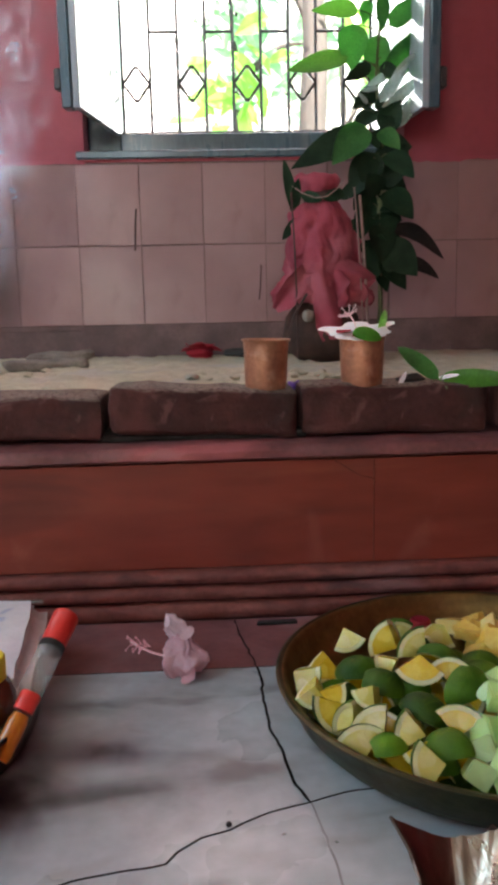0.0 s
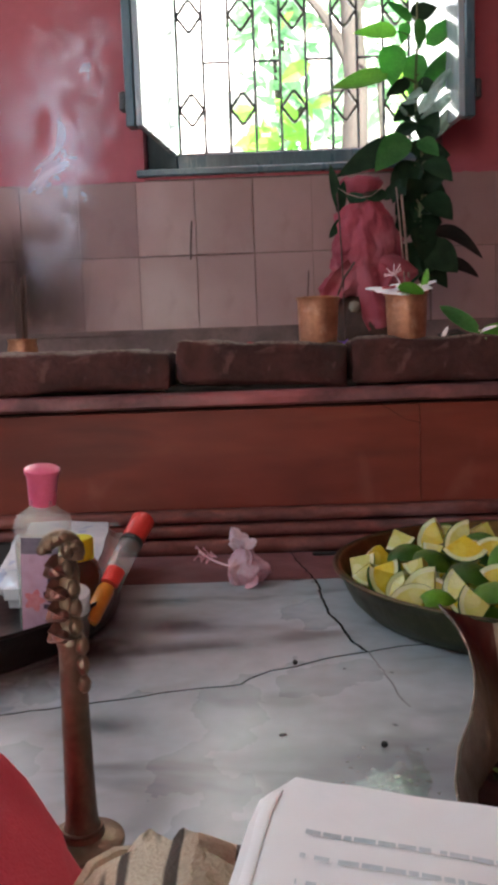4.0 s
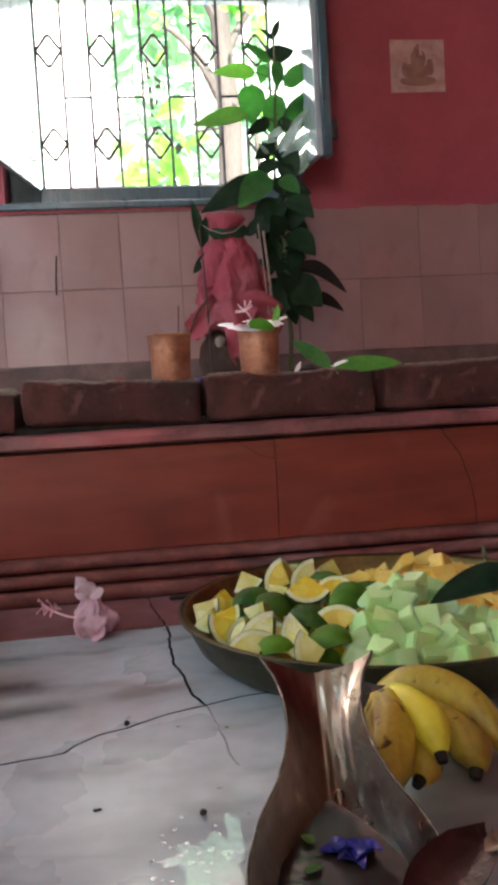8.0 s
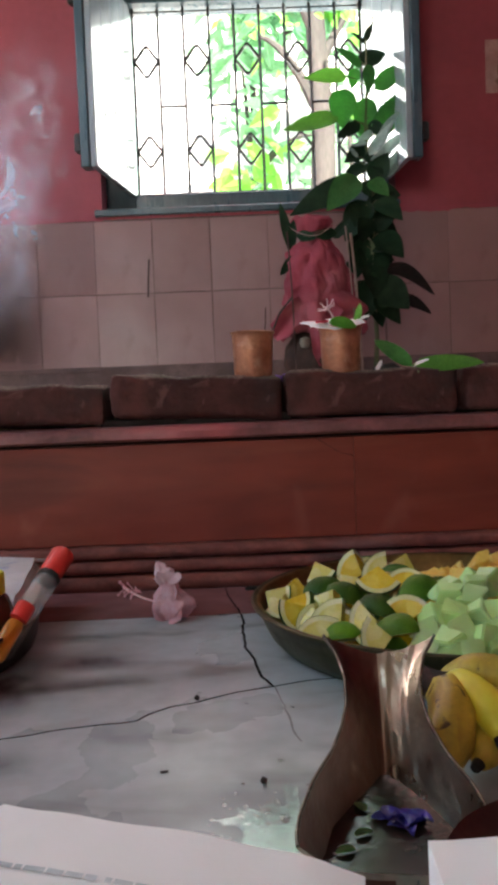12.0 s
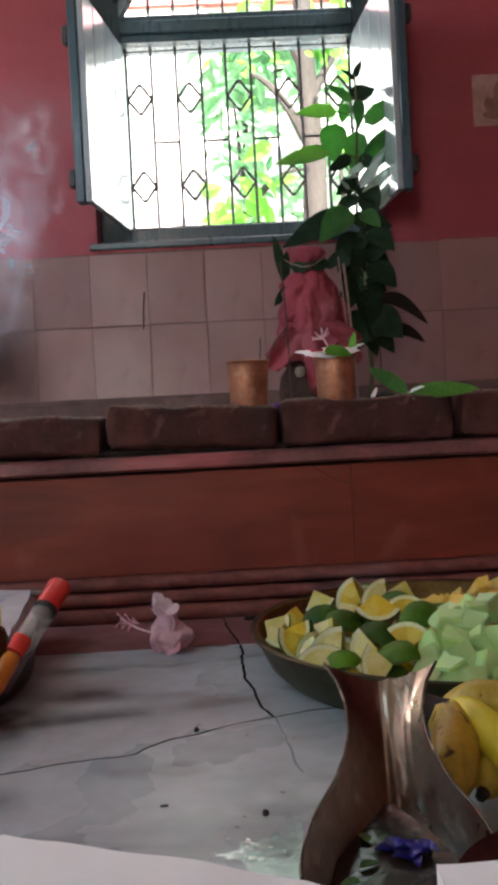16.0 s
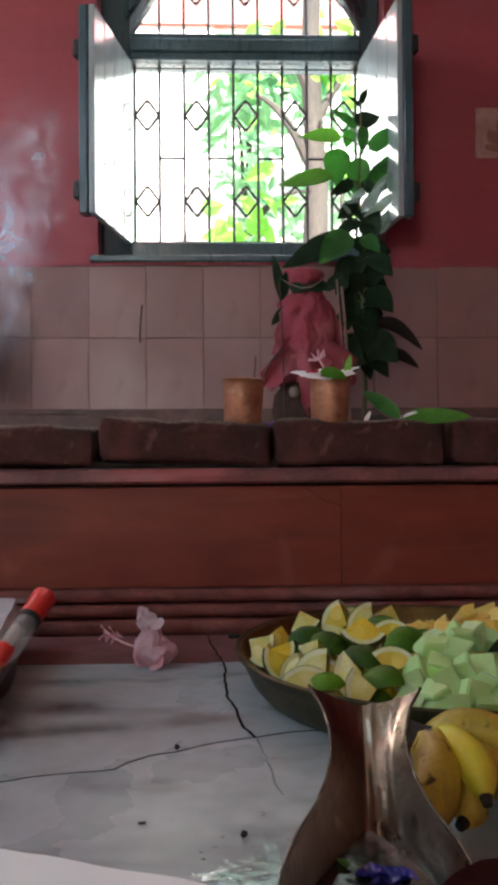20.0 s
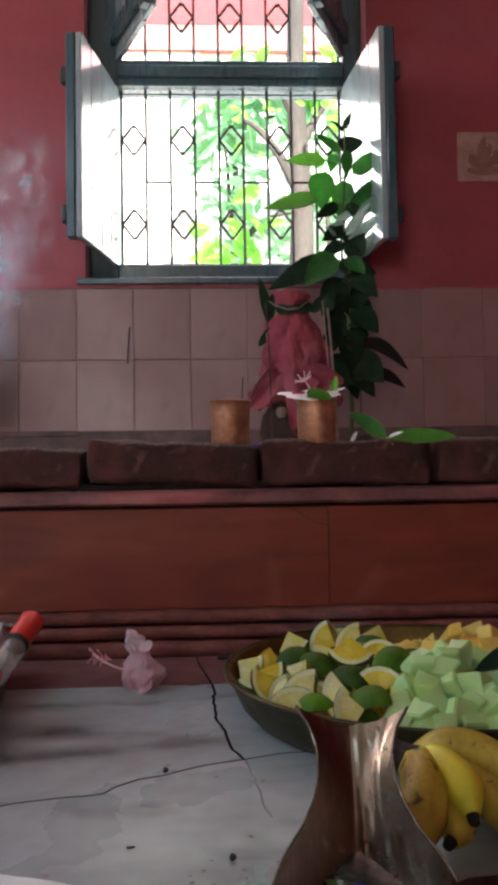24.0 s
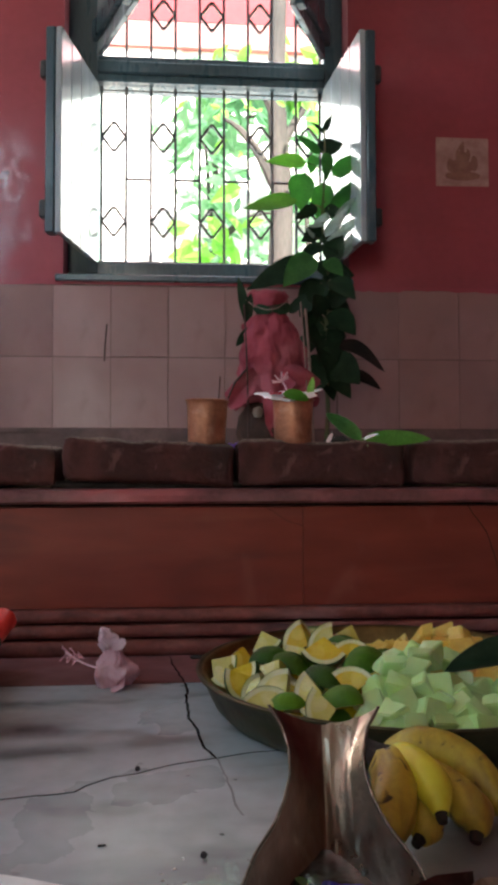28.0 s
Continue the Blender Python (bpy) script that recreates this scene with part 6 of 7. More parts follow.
# flowers in the water and the small spoon that leans in it
for k, (x, y) in enumerate(((0.133, 0.285), (0.146, 0.282), (0.140, 0.276))):
    ob = thing("blue_flower", pose(x, y, 0.026, 0, 0, k * 50), "wet deep blue flower floating in the vessel", "flower", "blue flowers in the water")
    for j in range(4):
        bm = bmesh.new()
        a = j * 1.57
        blade(bm, (0, 0, 0), (0.0085 * math.cos(a), 0.0085 * math.sin(a), 0.005 + 0.003 * math.sin(j * 3)), 0.010, (0, 0, 1), 0.4, 0.6, 0.10, n=12, seed=j + k)
        part("petal", bm, "blue_petal", ob, smooth=80)
for k, (x, y, a) in enumerate(((0.112, 0.268, 0.4), (0.121, 0.292, 2.0), (0.110, 0.256, 3.4))):
    bm = bmesh.new()
    blade(bm, (0, 0, 0), (0.010 * math.cos(a), 0.010 * math.sin(a), 0.002), 0.006, (0, 0, 1), 0.2, 0.3)
    solid("wet_leaf", bm, "bright_leaf", "small wet green leaf floating in the vessel", "leaf", m=pose(x, y, 0.0275))
spoon = thing("ritual_spoon", pose(0.1725, 0.2205, 0.0520, 8, -4, 40), "small dark copper spoon resting on the vessel's rim", "spoon")
bm = bmesh.new()
rings = []
for i in range(13):
    s = i / 12
    w = 0.0155 * math.sin(math.pi * min(1, s * 0.9 + 0.1)) ** 0.6 if s < 0.75 else 0.0105 * (1 - (s - 0.75) / 0.25) + 0.002
    ring = []
    for k in range(9):
        u = -1 + k / 4
        ring.append(Vector((-0.034 + 0.066 * s, u * w, 0.006 * u * u - 0.003)))
    rings.append([*ring, *[q - Vector((0, 0, 0.0014)) for q in reversed(ring)]])
loft(bm, rings)
part("spoon_bowl", bm, "dark_copper", spoon, smooth=60)
bm = bmesh.new()
blade(bm, (0.016, -0.006, 0.0015), (0.036, -0.016, 0.0065), 0.012, (0, 0, 1), 0.1, 0.5)
part("folded_lip", bm, "old_copper", spoon, "bright folded lip", smooth=60)

# ---- the pink flower by the platform ----
pf = thing("pink_flower", pose(-0.033, 0.806, 0), "wilted pale pink hibiscus lying on the marble", "flower")


def crumple(levels, seed, folds, deep, mat, label):
    levels = [(z * 0.93, rx * 0.80, ry * 0.85, cx, cy) for z, rx, ry, cx, cy in levels]
    part("petal", rough_up(rough_up(drape(levels, seed, folds, deep, 60), 0.009, 48, seed), 0.0032, 150, seed), mat, pf, label, smooth=80)


crumple([(0.001, 0.012, 0.014, 0.004, 0), (0.004, 0.024, 0.020, 0.004, 0), (0.014, 0.029, 0.022, 0.004, 0), (0.024, 0.027, 0.020, 0.004, 0.002), (0.034, 0.020, 0.016, 0.002, 0.004), (0.042, 0.011, 0.010, -0.002, 0.006), (0.046, 0.004, 0.004, -0.003, 0.007)], 1.0, 5, 0.16, "petal", "closed wilted pink petals")
crumple([(0.036, 0.006, 0.006, -0.004, 0.008), (0.042, 0.013, 0.011, -0.006, 0.008), (0.052, 0.0165, 0.013, -0.007, 0.008), (0.060, 0.015, 0.011, -0.008, 0.006), (0.067, 0.009, 0.007, -0.009, 0.005), (0.070, 0.003, 0.002, -0.010, 0.004)], 3.0, 4, 0.15, "petal_pale", "pale folded petals above")
for a, b, w, mat in (((0.004, -0.014, 0.006), (0.016, -0.026, 0.004), 0.020, "petal"), ((0.004, -0.002, 0.052), (0.012, -0.006, 0.044), 0.016, "petal_pale")):
    bm = bmesh.new()
    blade(bm, a, b, w, (0.1, -1, 0.5), -0.1, 0.4, 0.03, n=8, shape=0.3, sharp=0.6, seed=a[0] * 900)
    part("petal", bm, mat, pf, smooth=80)
bm = bmesh.new()
tube(bm, bend((0, 0, 0.020), (-0.055, -0.005, 0.042), (0, 0, -0.006), 8), 0.0013, 6)
part("stamen", bm, "petal_pale", pf)
bm = bmesh.new()
for k in range(22):
    s = 0.6 + 0.4 * (k % 8) / 8
    p = Vector((-0.055 * s, -0.005 * s, 0.020 + 0.022 * s))
    a = k * 2.4
    q = p + Vector((-0.008, 0.008 * math.cos(a), 0.009 * math.sin(a)))
    tube(bm, [p, q], 0.0005, 4)
    box(bm, (0.0018, 0.0018, 0.0018), q, 0.0004)
part("anthers", bm, "petal", pf)

# ---- the dark tray with bottles ----
TX, TY = -0.382, 0.688
tray = thing("tray", pose(TX, TY, 0), "round dark metal tray crowded with bottles", "tray")
bm = bmesh.new()
lathe(bm, [(0, 0), (0.203, 0), (0.210, 0.003), (0.2135, 0.012), (0.2165, 0.034), (0.2195, 0.036), (0.2185, 0.039), (0.2135, 0.037), (0.2110, 0.013), (0.2075, 0.006), (0.201, 0.004), (0, 0.004)], 80)
part("dish", bm, "dark_tray", tray, smooth=50)


bot = thing("rosewater_bottle", pose(-0.223, 0.598, 0.0075, 10, 4.5, 4), "clear flat bottle with a pink cap and a pink label", "bottle")


def flat_body(levels, n=40):
    """A flat bottle from rounded-rectangle rings: height, half width, half depth."""
    bm = bmesh.new()
    rings = []
    for z, w, d in levels:
        ring = []
        for k in range(n):
            a = 2 * math.pi * k / n
            c, q = math.cos(a), math.sin(a)
            ring.append(Vector((w * math.copysign(abs(c) ** 0.32, c), d * math.copysign(abs(q) ** 0.32, q), z)))
        rings.append(ring)
    return loft(bm, rings)


part("bottle_body", flat_body([(0, 0.018, 0.011), (0.003, 0.020, 0.0125), (0.06, 0.0222, 0.0132), (0.122, 0.0252, 0.0140), (0.1265, 0.0240, 0.0132), (0.134, 0.0135, 0.0105), (0.1375, 0.0105, 0.0100), (0.146, 0.0100, 0.0100)]), "clear", bot, smooth=30)
part("rosewater", flat_body([(0.003, 0.018, 0.0110), (0.06, 0.0206, 0.0120), (0.104, 0.0228, 0.0126)]), "rosewater", bot, smooth=30)
bm = bmesh.new()
lathe(bm, [(0, 0.140), (0.0120, 0.140), (0.0122, 0.143), (0.0140, 0.166), (0.0158, 0.170), (0.0160, 0.173), (0.0140, 0.1745), (0, 0.1750)], 32)
part("cap", bm, "pink_plastic", bot, "pink flared cap")


def label_panel(z0, z1, x0, x1, y):
    """A thin panel that follows the taper of the bottle's front."""
    bm = bmesh.new()
    for z in (z0, z1):
        f, d = 0.80 + 0.0016 * z / 0.0126, -0.0125 - 0.0016 * z / 0.122 - y
        for x, yy in ((x0 * f, d), (x1 * f, d), (x1 * f, d + 0.0005), (x0 * f, d + 0.0005)):
            bm.verts.new((x, yy, z))
    v = list(bm.verts)
    for q in ((0, 1, 5, 4), (1, 2, 6, 5), (2, 3, 7, 6), (3, 0, 4, 7), (0, 3, 2, 1), (4, 5, 6, 7)):
        bm.faces.new([v[i] for i in q])
    return bm


part("label", label_panel(0.012, 0.112, -0.0215, 0.0195, 0.0003), "label_dark", bot, "grey-violet label", smooth=0)
part("label", label_panel(0.010, 0.096, -0.0215, 0.0225, 0.0012), "label_pink", bot, "pink label panel", smooth=0)
bm = bmesh.new()
m = Matrix.Translation((0.0105, -0.0154, 0.028)) @ Matrix.Rotation(radians(90), 4, "X") @ Matrix.Rotation(radians(90), 4, "Z")
for k in range(8):
    box(bm, (0.0046, 0.0125 if k in (0, 2, 4) else 0.0085, 0.0003), (0.0035 + k * 0.0064, 0.0018 if k in (2, 4) else 0, 0), m=m)
part("lettering", bm, "label_ink", bot, "row of dark violet shapes", smooth=0)
bm = bmesh.new()
lathe(bm, [(0.0045, 0), (0.0045, 0.0003)], 18, m=Matrix.Translation((0.0105, -0.0152, 0.0165)) @ Matrix.Rotation(radians(90), 4, "X"))
part("mark", bm, "label_ink", bot, smooth=0)
bm = bmesh.new()
for k in range(5):
    blade(bm, (-0.006, -0.0154, 0.05), (-0.006 + 0.010 * math.cos(k * 1.26), -0.0154, 0.05 + 0.012 * math.sin(k * 1.26)), 0.008, (0, -1, 0), 0, 0, n=5)
part("printed_flower", bm, "print_red", bot)

jar = thing("honey_jar", pose(-0.2045, 0.662, 0.0055), "dark honey jar with a bright yellow lid", "jar")
bm = bmesh.new()
lathe(bm, [(0, 0), (0.023, 0), (0.026, 0.004), (0.0265, 0.05), (0.022, 0.062), (0.0175, 0.066), (0, 0.066)], 36)
part("jar_body", bm, "honey", jar)
bm = bmesh.new()
lathe(bm, [(0.0178, 0.066), (0.0188, 0.0665), (0.0190, 0.086), (0.0175, 0.088), (0, 0.0885)], 40)
part("lid", bm, "yellow_plastic", jar, "bright yellow screw lid")
bm = bmesh.new()
box(bm, (0.018, 0.0006, 0.03), (0.006, -0.0268, 0.026))
part("label", bm, "yellow_plastic", jar, "yellow paper label", smooth=0)

vial = thing("white_capped_vial", Matrix.Translation((-0.1945, 0.612, 0.0080)) @ Vector((0.0080, -0.0247, 0.0445)).to_track_quat("Z", "Y").to_matrix().to_4x4() @ Matrix.Diagonal((0.86, 0.86, 0.95, 1)), "small leaning bottle with a white cap", "bottle")
bm = bmesh.new()
lathe(bm, [(0, 0), (0.0125, 0), (0.0135, 0.004), (0.0135, 0.036), (0.0115, 0.040), (0, 0.040)], 28)
part("vial_body", bm, "clear", vial)
bm = bmesh.new()
lathe(bm, [(0.012, 0.037), (0.0132, 0.038), (0.0135, 0.060), (0.0125, 0.062), (0, 0.0625)], 32)
part("cap", bm, "white_plastic", vial, "white screw cap")


def capped_tube(base, top, r, cap_len, fill, label, collar=True):
    base, top = Vector(base), Vector(top)
    d = (top - base)
    ln = d.length
    ob = thing("capped_tube", Matrix.Translation(base) @ d.to_track_quat("Z", "Y").to_matrix().to_4x4(), label, "bottle", "leaning tubes")
    bm = bmesh.new()
    lathe(bm, [(0, 0), (r * 0.85, 0), (r, 0.004), (r, ln - cap_len - 0.006), (r * 0.8, ln - cap_len), (0, ln - cap_len)], 28)
    part("tube_body", bm, fill, ob)
    bm = bmesh.new()
    lathe(bm, [(0, ln - cap_len + 0.003), (r * 1.02, ln - cap_len + 0.003), (r * 1.10, ln - 0.002), (r * 0.98, ln), (0, ln)], 28)
    part("cap", bm, "red_plastic", ob, "red cap")
    if collar:
        bm = bmesh.new()
        lathe(bm, [(0, ln - cap_len - 0.003), (r * 1.05, ln - cap_len - 0.003), (r * 1.05, ln - cap_len + 0.0032), (0, ln - cap_len + 0.0032)], 28)
        part("collar", bm, "pepper", ob, "black collar")
    return ob


capped_tube((-0.186, 0.632, 0.016), (-0.1465, 0.757, 0.092), 0.0125, 0.040, "clear", "clear tube with a red cap leaning on the tray's rim")
capped_tube((-0.1830, 0.612, 0.020), (-0.1600, 0.650, 0.062), 0.0090, 0.020, "orange_paste", "orange paste tube with a small red cap", False)
pkg = thing("plastic_package", pose(-0.2505, 0.785, 0.0150, 8, 3, 6), "crumpled white plastic package with blue print", "package")
bm = bmesh.new()
box(bm, (0.13, 0.19, 0.045), (0, 0, 0.026), 0.016, seg=3)
bmesh.ops.subdivide_edges(bm, edges=[e for e in bm.edges if e.calc_length() > 0.04], cuts=6, use_grid_fill=True)
rough_up(bm, 0.004, 22, 2.0)
part("bag", bm, "wrap", pkg, smooth=60)
bm = bmesh.new()
for k in range(3):
    text_bars(bm, -0.04, 0.02 - 0.026 * k, 0.06, 0.010, rng, Matrix.Translation((0, 0, 0.0515)))
part("print", bm, "print_line", pkg, smooth=0)
bm = bmesh.new()
tube(bm, bend((-0.058, 0.088, 0.040), (0.060, 0.088, 0.041), (0, 0, 0.001), 10), 0.0022, 6)
part("seam", bm, "clear", pkg, "clear crimped seam")

# ---- the bronze lamp holder ----
st = thing("bronze_lamp_holder", pose(-0.0986, 0.208, 0.0475) @ Matrix.Diagonal((0.75, 0.75, 0.772, 1)), "slim bronze lamp holder with clustered oil cups", "lamp holder")
bm = bmesh.new()
lathe(bm, [(0, 0), (0.0235, 0), (0.0252, 0.0015), (0.0250, 0.0035), (0.021, 0.0055), (0.0135, 0.0075), (0.0118, 0.0100), (0.0118, 0.0120), (0.0102, 0.0140), (0.0095, 0.022), (0.0088, 0.05), (0.0082, 0.09), (0.0078, 0.121), (0.0086, 0.1235), (0.0086, 0.1255), (0.0075, 0.128), (0, 0.129)], 36)
part("pole", bm, "bronze_pole", st)
bm = bmesh.new()
lathe(bm, [(0.0108, 0.0102), (0.0126, 0.0104), (0.0130, 0.0115), (0.0124, 0.0126), (0.0106, 0.0126)], 32, ring_only=True)
part("collar", bm, "bronze_pole", st, "turned ring above the foot")


def lump(name, at, size, seed, mat="bronze_pole", label=""):
    bm = bmesh.new()
    bmesh.ops.create_icosphere(bm, subdivisions=3, radius=1.0)
    for v in bm.verts:
        v.co = Vector((v.co.x * size[0], v.co.y * size[1], v.co.z * size[2])) * (1 + 0.16 * noise.noise(v.co * 1.6 + Vector((seed, 0, 0))))
    ob = part(name, bm, mat, st, label, smooth=180)
    ob.location = at
    return ob


# pairs of cast petals down one side, a string of beads up the other, a hooked finial
for k in range(4):
    z = 0.128 + 0.0125 * k
    bm = bmesh.new()
    for sgn in (-1, 1):
        blade(bm, (-0.001, -0.004, z), (-0.0125 + 0.004 * (sgn > 0), -0.010 - 0.003 * sgn, z + 0.0045 + 0.0035 * sgn), 0.0125, (0.2, -0.6, 0.9), 0.12, 0.7, 0.05, n=7, shape=0.3, sharp=0.6, seed=k + sgn)
    part("cast_petal", bm, "copper_cast", st, "reddish cast petal", smooth=80)
    lump("petal_heart", (-0.0040, -0.0065, z + 0.0015), (0.0052, 0.0050, 0.0040), k * 1.7, "copper_cast", "reddish cast knob")
for k in range(-1, 7):
    lump("bead", (0.0075 - 0.0010 * k + 0.0012 * math.sin(k * 2.2), -0.0050, 0.112 + 0.0112 * k), (0.0040, 0.0042, 0.0056), k * 2.3)
bm = bmesh.new()
tube(bm, [(0, 0, 0.124), (-0.001, 0, 0.148), (0.001, 0, 0.164), (-0.001, 0, 0.176)], lambda s: 0.0068 - 0.0008 * s, 16)
part("core", bm, "bronze_pole", st, "twisted core of the lamp's head")
bm = bmesh.new()
tube(bm, [(0.0085 * math.cos(a) - 0.003, -0.003 * math.sin(a * 0.5), 0.178 + 0.0078 * math.sin(a)) for a in [-0.5 + 0.36 * k for k in range(11)]], lambda s: 0.0058 - 0.0014 * s, 12)
part("finial", bm, "bronze_pole", st, "curled finial of pale worn bronze", smooth=80)
for k in range(4):
    a = 0.4 + k * 0.85
    lump("finial_knob", (-0.003 + 0.0098 * math.cos(a), -0.0045, 0.178 + 0.0088 * math.sin(a)), (0.0036, 0.0036, 0.0034), 20 + k)

# ---- the open book on its cloth bundle ----
bundle = thing("cloth_bundle", pose(0.085, -0.045, 0), "dark brown cloth bundle that carries the book", "cloth")
bm = bmesh.new()
box(bm, (0.18, 0.14, 0.128), (0, 0, 0.064), 0.03, seg=4)
rough_up(bm, 0.004, 30)
for v in bm.verts:
    v.co.z = max(0.0, v.co.z)
part("wrapping", bm, "brown_cloth", bundle, smooth=60)
book = thing("open_book", pose(0.086, 0.052, 0.130), "old open book with pale printed pages", "book")


def lift(sgn, s, t):
    """Height of a page over the covers; the left half lies flatter."""
    if sgn < 0:
        return 0.0125 + 0.0062 * s + 0.0025 * math.sin(math.pi * min(1.0, s * 1.25)) * (0.7 + 0.3 * t) - 0.002 * max(0, 0.12 - s) / 0.12 - 0.002 * max(0, s - 0.92) / 0.08 + 0.0018 * max(0.0, s - 0.4) / 0.6 - 0.006 * t
    return 0.0185 + 0.001 * math.sin(math.pi * s) - 0.006 * t


def page_block(u, v, w, h, name, sgn):
    """One half of the open book: a stack of pages, arched from the gutter to its edge."""
    bm = bmesh.new()
    rings = []
    for j in range(15):
        t = j / 14
        row = []
        for i in range(19):
            s = i / 18
            if sgn < 0:
                s *= 1 - 0.09 * max(0.0, 1 - t / 0.10) ** 2
            p = Vector(((0.0 if sgn < 0 else 0.015) + u[0] * w * s + v[0] * h * t, u[1] * w * s + v[1] * h * t, lift(sgn, s, t) + 0.0008 * noise.noise((s * 6, t * 6, sgn))))
            row.append(p)
        rings.append([*row, *[Vector((p.x, p.y, 0.0)) for p in reversed(row)]])
    loft(bm, rings)
    return part(name, bm, "paper", book, smooth=50)


UL, VL = (-0.966, 0.255), (-0.19, -0.98)
UR, VR = (0.995, -0.03), (-0.03, -0.995)
page_block(UL, VL, 0.104, 0.145, "page_block", -1.0)
page_block(UR, VR, 0.100, 0.145, "page_block", 1.0)


def on_page(u, v, w, s, t, up=0.0004):
    return Vector(((0.0 if u[0] < 0 else 0.015) + u[0] * w * s + v[0] * 0.145 * t, u[1] * w * s + v[1] * 0.145 * t, lift(u[0], s, t) + up))


def print_lines(u, v, w, name, rows, mat, s0=0.12, s1=0.86, gap=0.062, t0=0.15):
    bm = bmesh.new()
    for k in range(rows):
        s, t = s0, t0 + gap * k
        while s < s1:
            e = min(s1, s + rng.uniform(0.012, 0.05))
            q = [on_page(u, v, w, s, t), on_page(u, v, w, e, t), on_page(u, v, w, e, t + 0.012), on_page(u, v, w, s, t + 0.012)]
            bm.faces.new([bm.verts.new(p) for p in q])
            s = e + rng.choice((0.006, 0.006, 0.02))
    part(name, bm, mat, book, smooth=0)


print_lines(UL, VL, 0.104, "print", 10, "print_line")
print_lines(UR, VR, 0.100, "print", 10, "print_line", 0.3)
bm = bmesh.new()
bm.faces.new([bm.verts.new(on_page(UR, VR, 0.1, s, t)) for s, t in ((0.20, 0.03), (0.225, 0.03), (0.225, 0.95), (0.20, 0.95))])
part("ruled_line", bm, "print_red", book, smooth=0)
bm = bmesh.new()
rows = []
for j in range(17):
    t = 0.05 + 0.92 * j / 16
    a = on_page(UL, VL, 0.104, 0.955 - 0.05 * max(0.0, 1 - t / 0.12) ** 2, t, 0.0004)
    row = [a + Vector((-0.0062 * math.sin(q), 0.002 * math.sin(q), -0.0075 * (1 - math.cos(q)))) for q in (0, 0.4, 0.8, 1.2, 1.6, 2.0)]
    rows.append([*row, *[q + Vector((0.0005, 0, -0.0003)) for q in reversed(row)]])
loft(bm, rows)
part("curled_page", bm, "paper", book, "page edges curling down along the fore-edge", smooth=80)
# ---- red cloth and striped cloth bag beside the book ----
heap = thing("red_cloth_heap", pose(-0.190, 0.065, 0), "bright red cloth heaped over a cushion", "cloth")
LV = [(0.0, 0.14, 0.145, 0, 0), (0.025, 0.145, 0.147, 0, 0), (0.07, 0.135, 0.142, 0, 0), (0.105, 0.118, 0.132, -0.004, 0), (0.132, 0.092, 0.112, -0.010, 0.004), (0.150, 0.058, 0.080, -0.016, 0.008), (0.157, 0.02, 0.03, -0.02, 0.01)]
part("cloth", drape(LV, 2.0, 5, 0.05), "bright_red_cloth", heap, smooth=80)
for k, (pts, w) in enumerate((([(0.02, -0.12, 0.146), (0.075, -0.06, 0.118), (0.115, 0.0, 0.075), (0.135, 0.05, 0.03)], 0.020), ([(-0.03, -0.02, 0.156), (0.03, 0.06, 0.136), (0.06, 0.11, 0.10), (0.075, 0.140, 0.05)], 0.016))):
    part("cloth_fold", tail(pts, lambda s, w=w: w * (1 - 0.5 * s), 0.003, k * 2.0), "bright_red_cloth", heap, "raised fold of the red cloth", smooth=80)
pad = thing("folded_cloth", pose(-0.124, 0.196, 0), "bright red folded cloth under the lamp holder", "cloth")
LV = [(0.0, 0.036, 0.032, 0, 0), (0.006, 0.038, 0.034, 0, 0), (0.020, 0.038, 0.034, 0, 0), (0.036, 0.037, 0.033, 0, 0), (0.044, 0.034, 0.030, 0, 0), (0.0462, 0.028, 0.024, 0, 0), (0.0464, 0.004, 0.004, 0, 0)]
part("cloth", drape(LV, 3.0, 5, 0.02), "bright_red_cloth", pad, smooth=80)
bag = thing("striped_cloth_bag", pose(-0.046, 0.100, 0), "folded beige cloth with dark stripes", "cloth")
LV = [(0.0, 0.034, 0.045, 0, 0), (0.03, 0.038, 0.048, 0, 0), (0.07, 0.036, 0.045, 0, 0), (0.095, 0.030, 0.036, 0, 0), (0.108, 0.014, 0.02, 0, 0)]
part("cloth", drape(LV, 6.0, 7, 0.16), "beige_cloth", bag, smooth=80)
bm = bmesh.new()
tube(bm, [(0.031 * math.cos(a), 0.036 * math.sin(a), 0.093 + 0.004 * math.sin(3 * a)) for a in [k * 0.3307 for k in range(20)]], 0.0028, 6)
part("drawstring", bm, "beige_cloth", bag, "twisted cloth drawstring")

# ---- seeds, crumbs and spilt water ----
for x, y in ((0.0140, 0.5353), (0.0669, 0.3820)):
    bm = bmesh.new()
    bmesh.ops.create_icosphere(bm, subdivisions=2, radius=0.0023, matrix=Matrix.Translation((0, 0, 0.0030)))
    rough_up(bm, 0.0004, 400)
    solid("peppercorn", bm, "pepper", "black seed lying on the marble", "seed", "seeds on the floor", m=pose(x, y, 0))
bm = bmesh.new()
box(bm, (0.0058, 0.0022, 0.0012), (0, 0, 0.0006), 0.0005)
rough_up(bm, 0.0008, 300)
solid("crumb", bm, "bark", "small brown crumb on the marble", "crumb", m=pose(-0.0017, 0.4055, 0, 0, 0, 8))
bm = bmesh.new()
box(bm, (0.05, 0.012, 0.004), (0, 0, 0.002), 0.0015)
rough_up(bm, 0.003, 70)
solid("dark_debris", bm, "pepper", "dark scrap lying at the platform's foot", "debris", m=pose(0.085, 0.935, 0, 0, 0, 4))


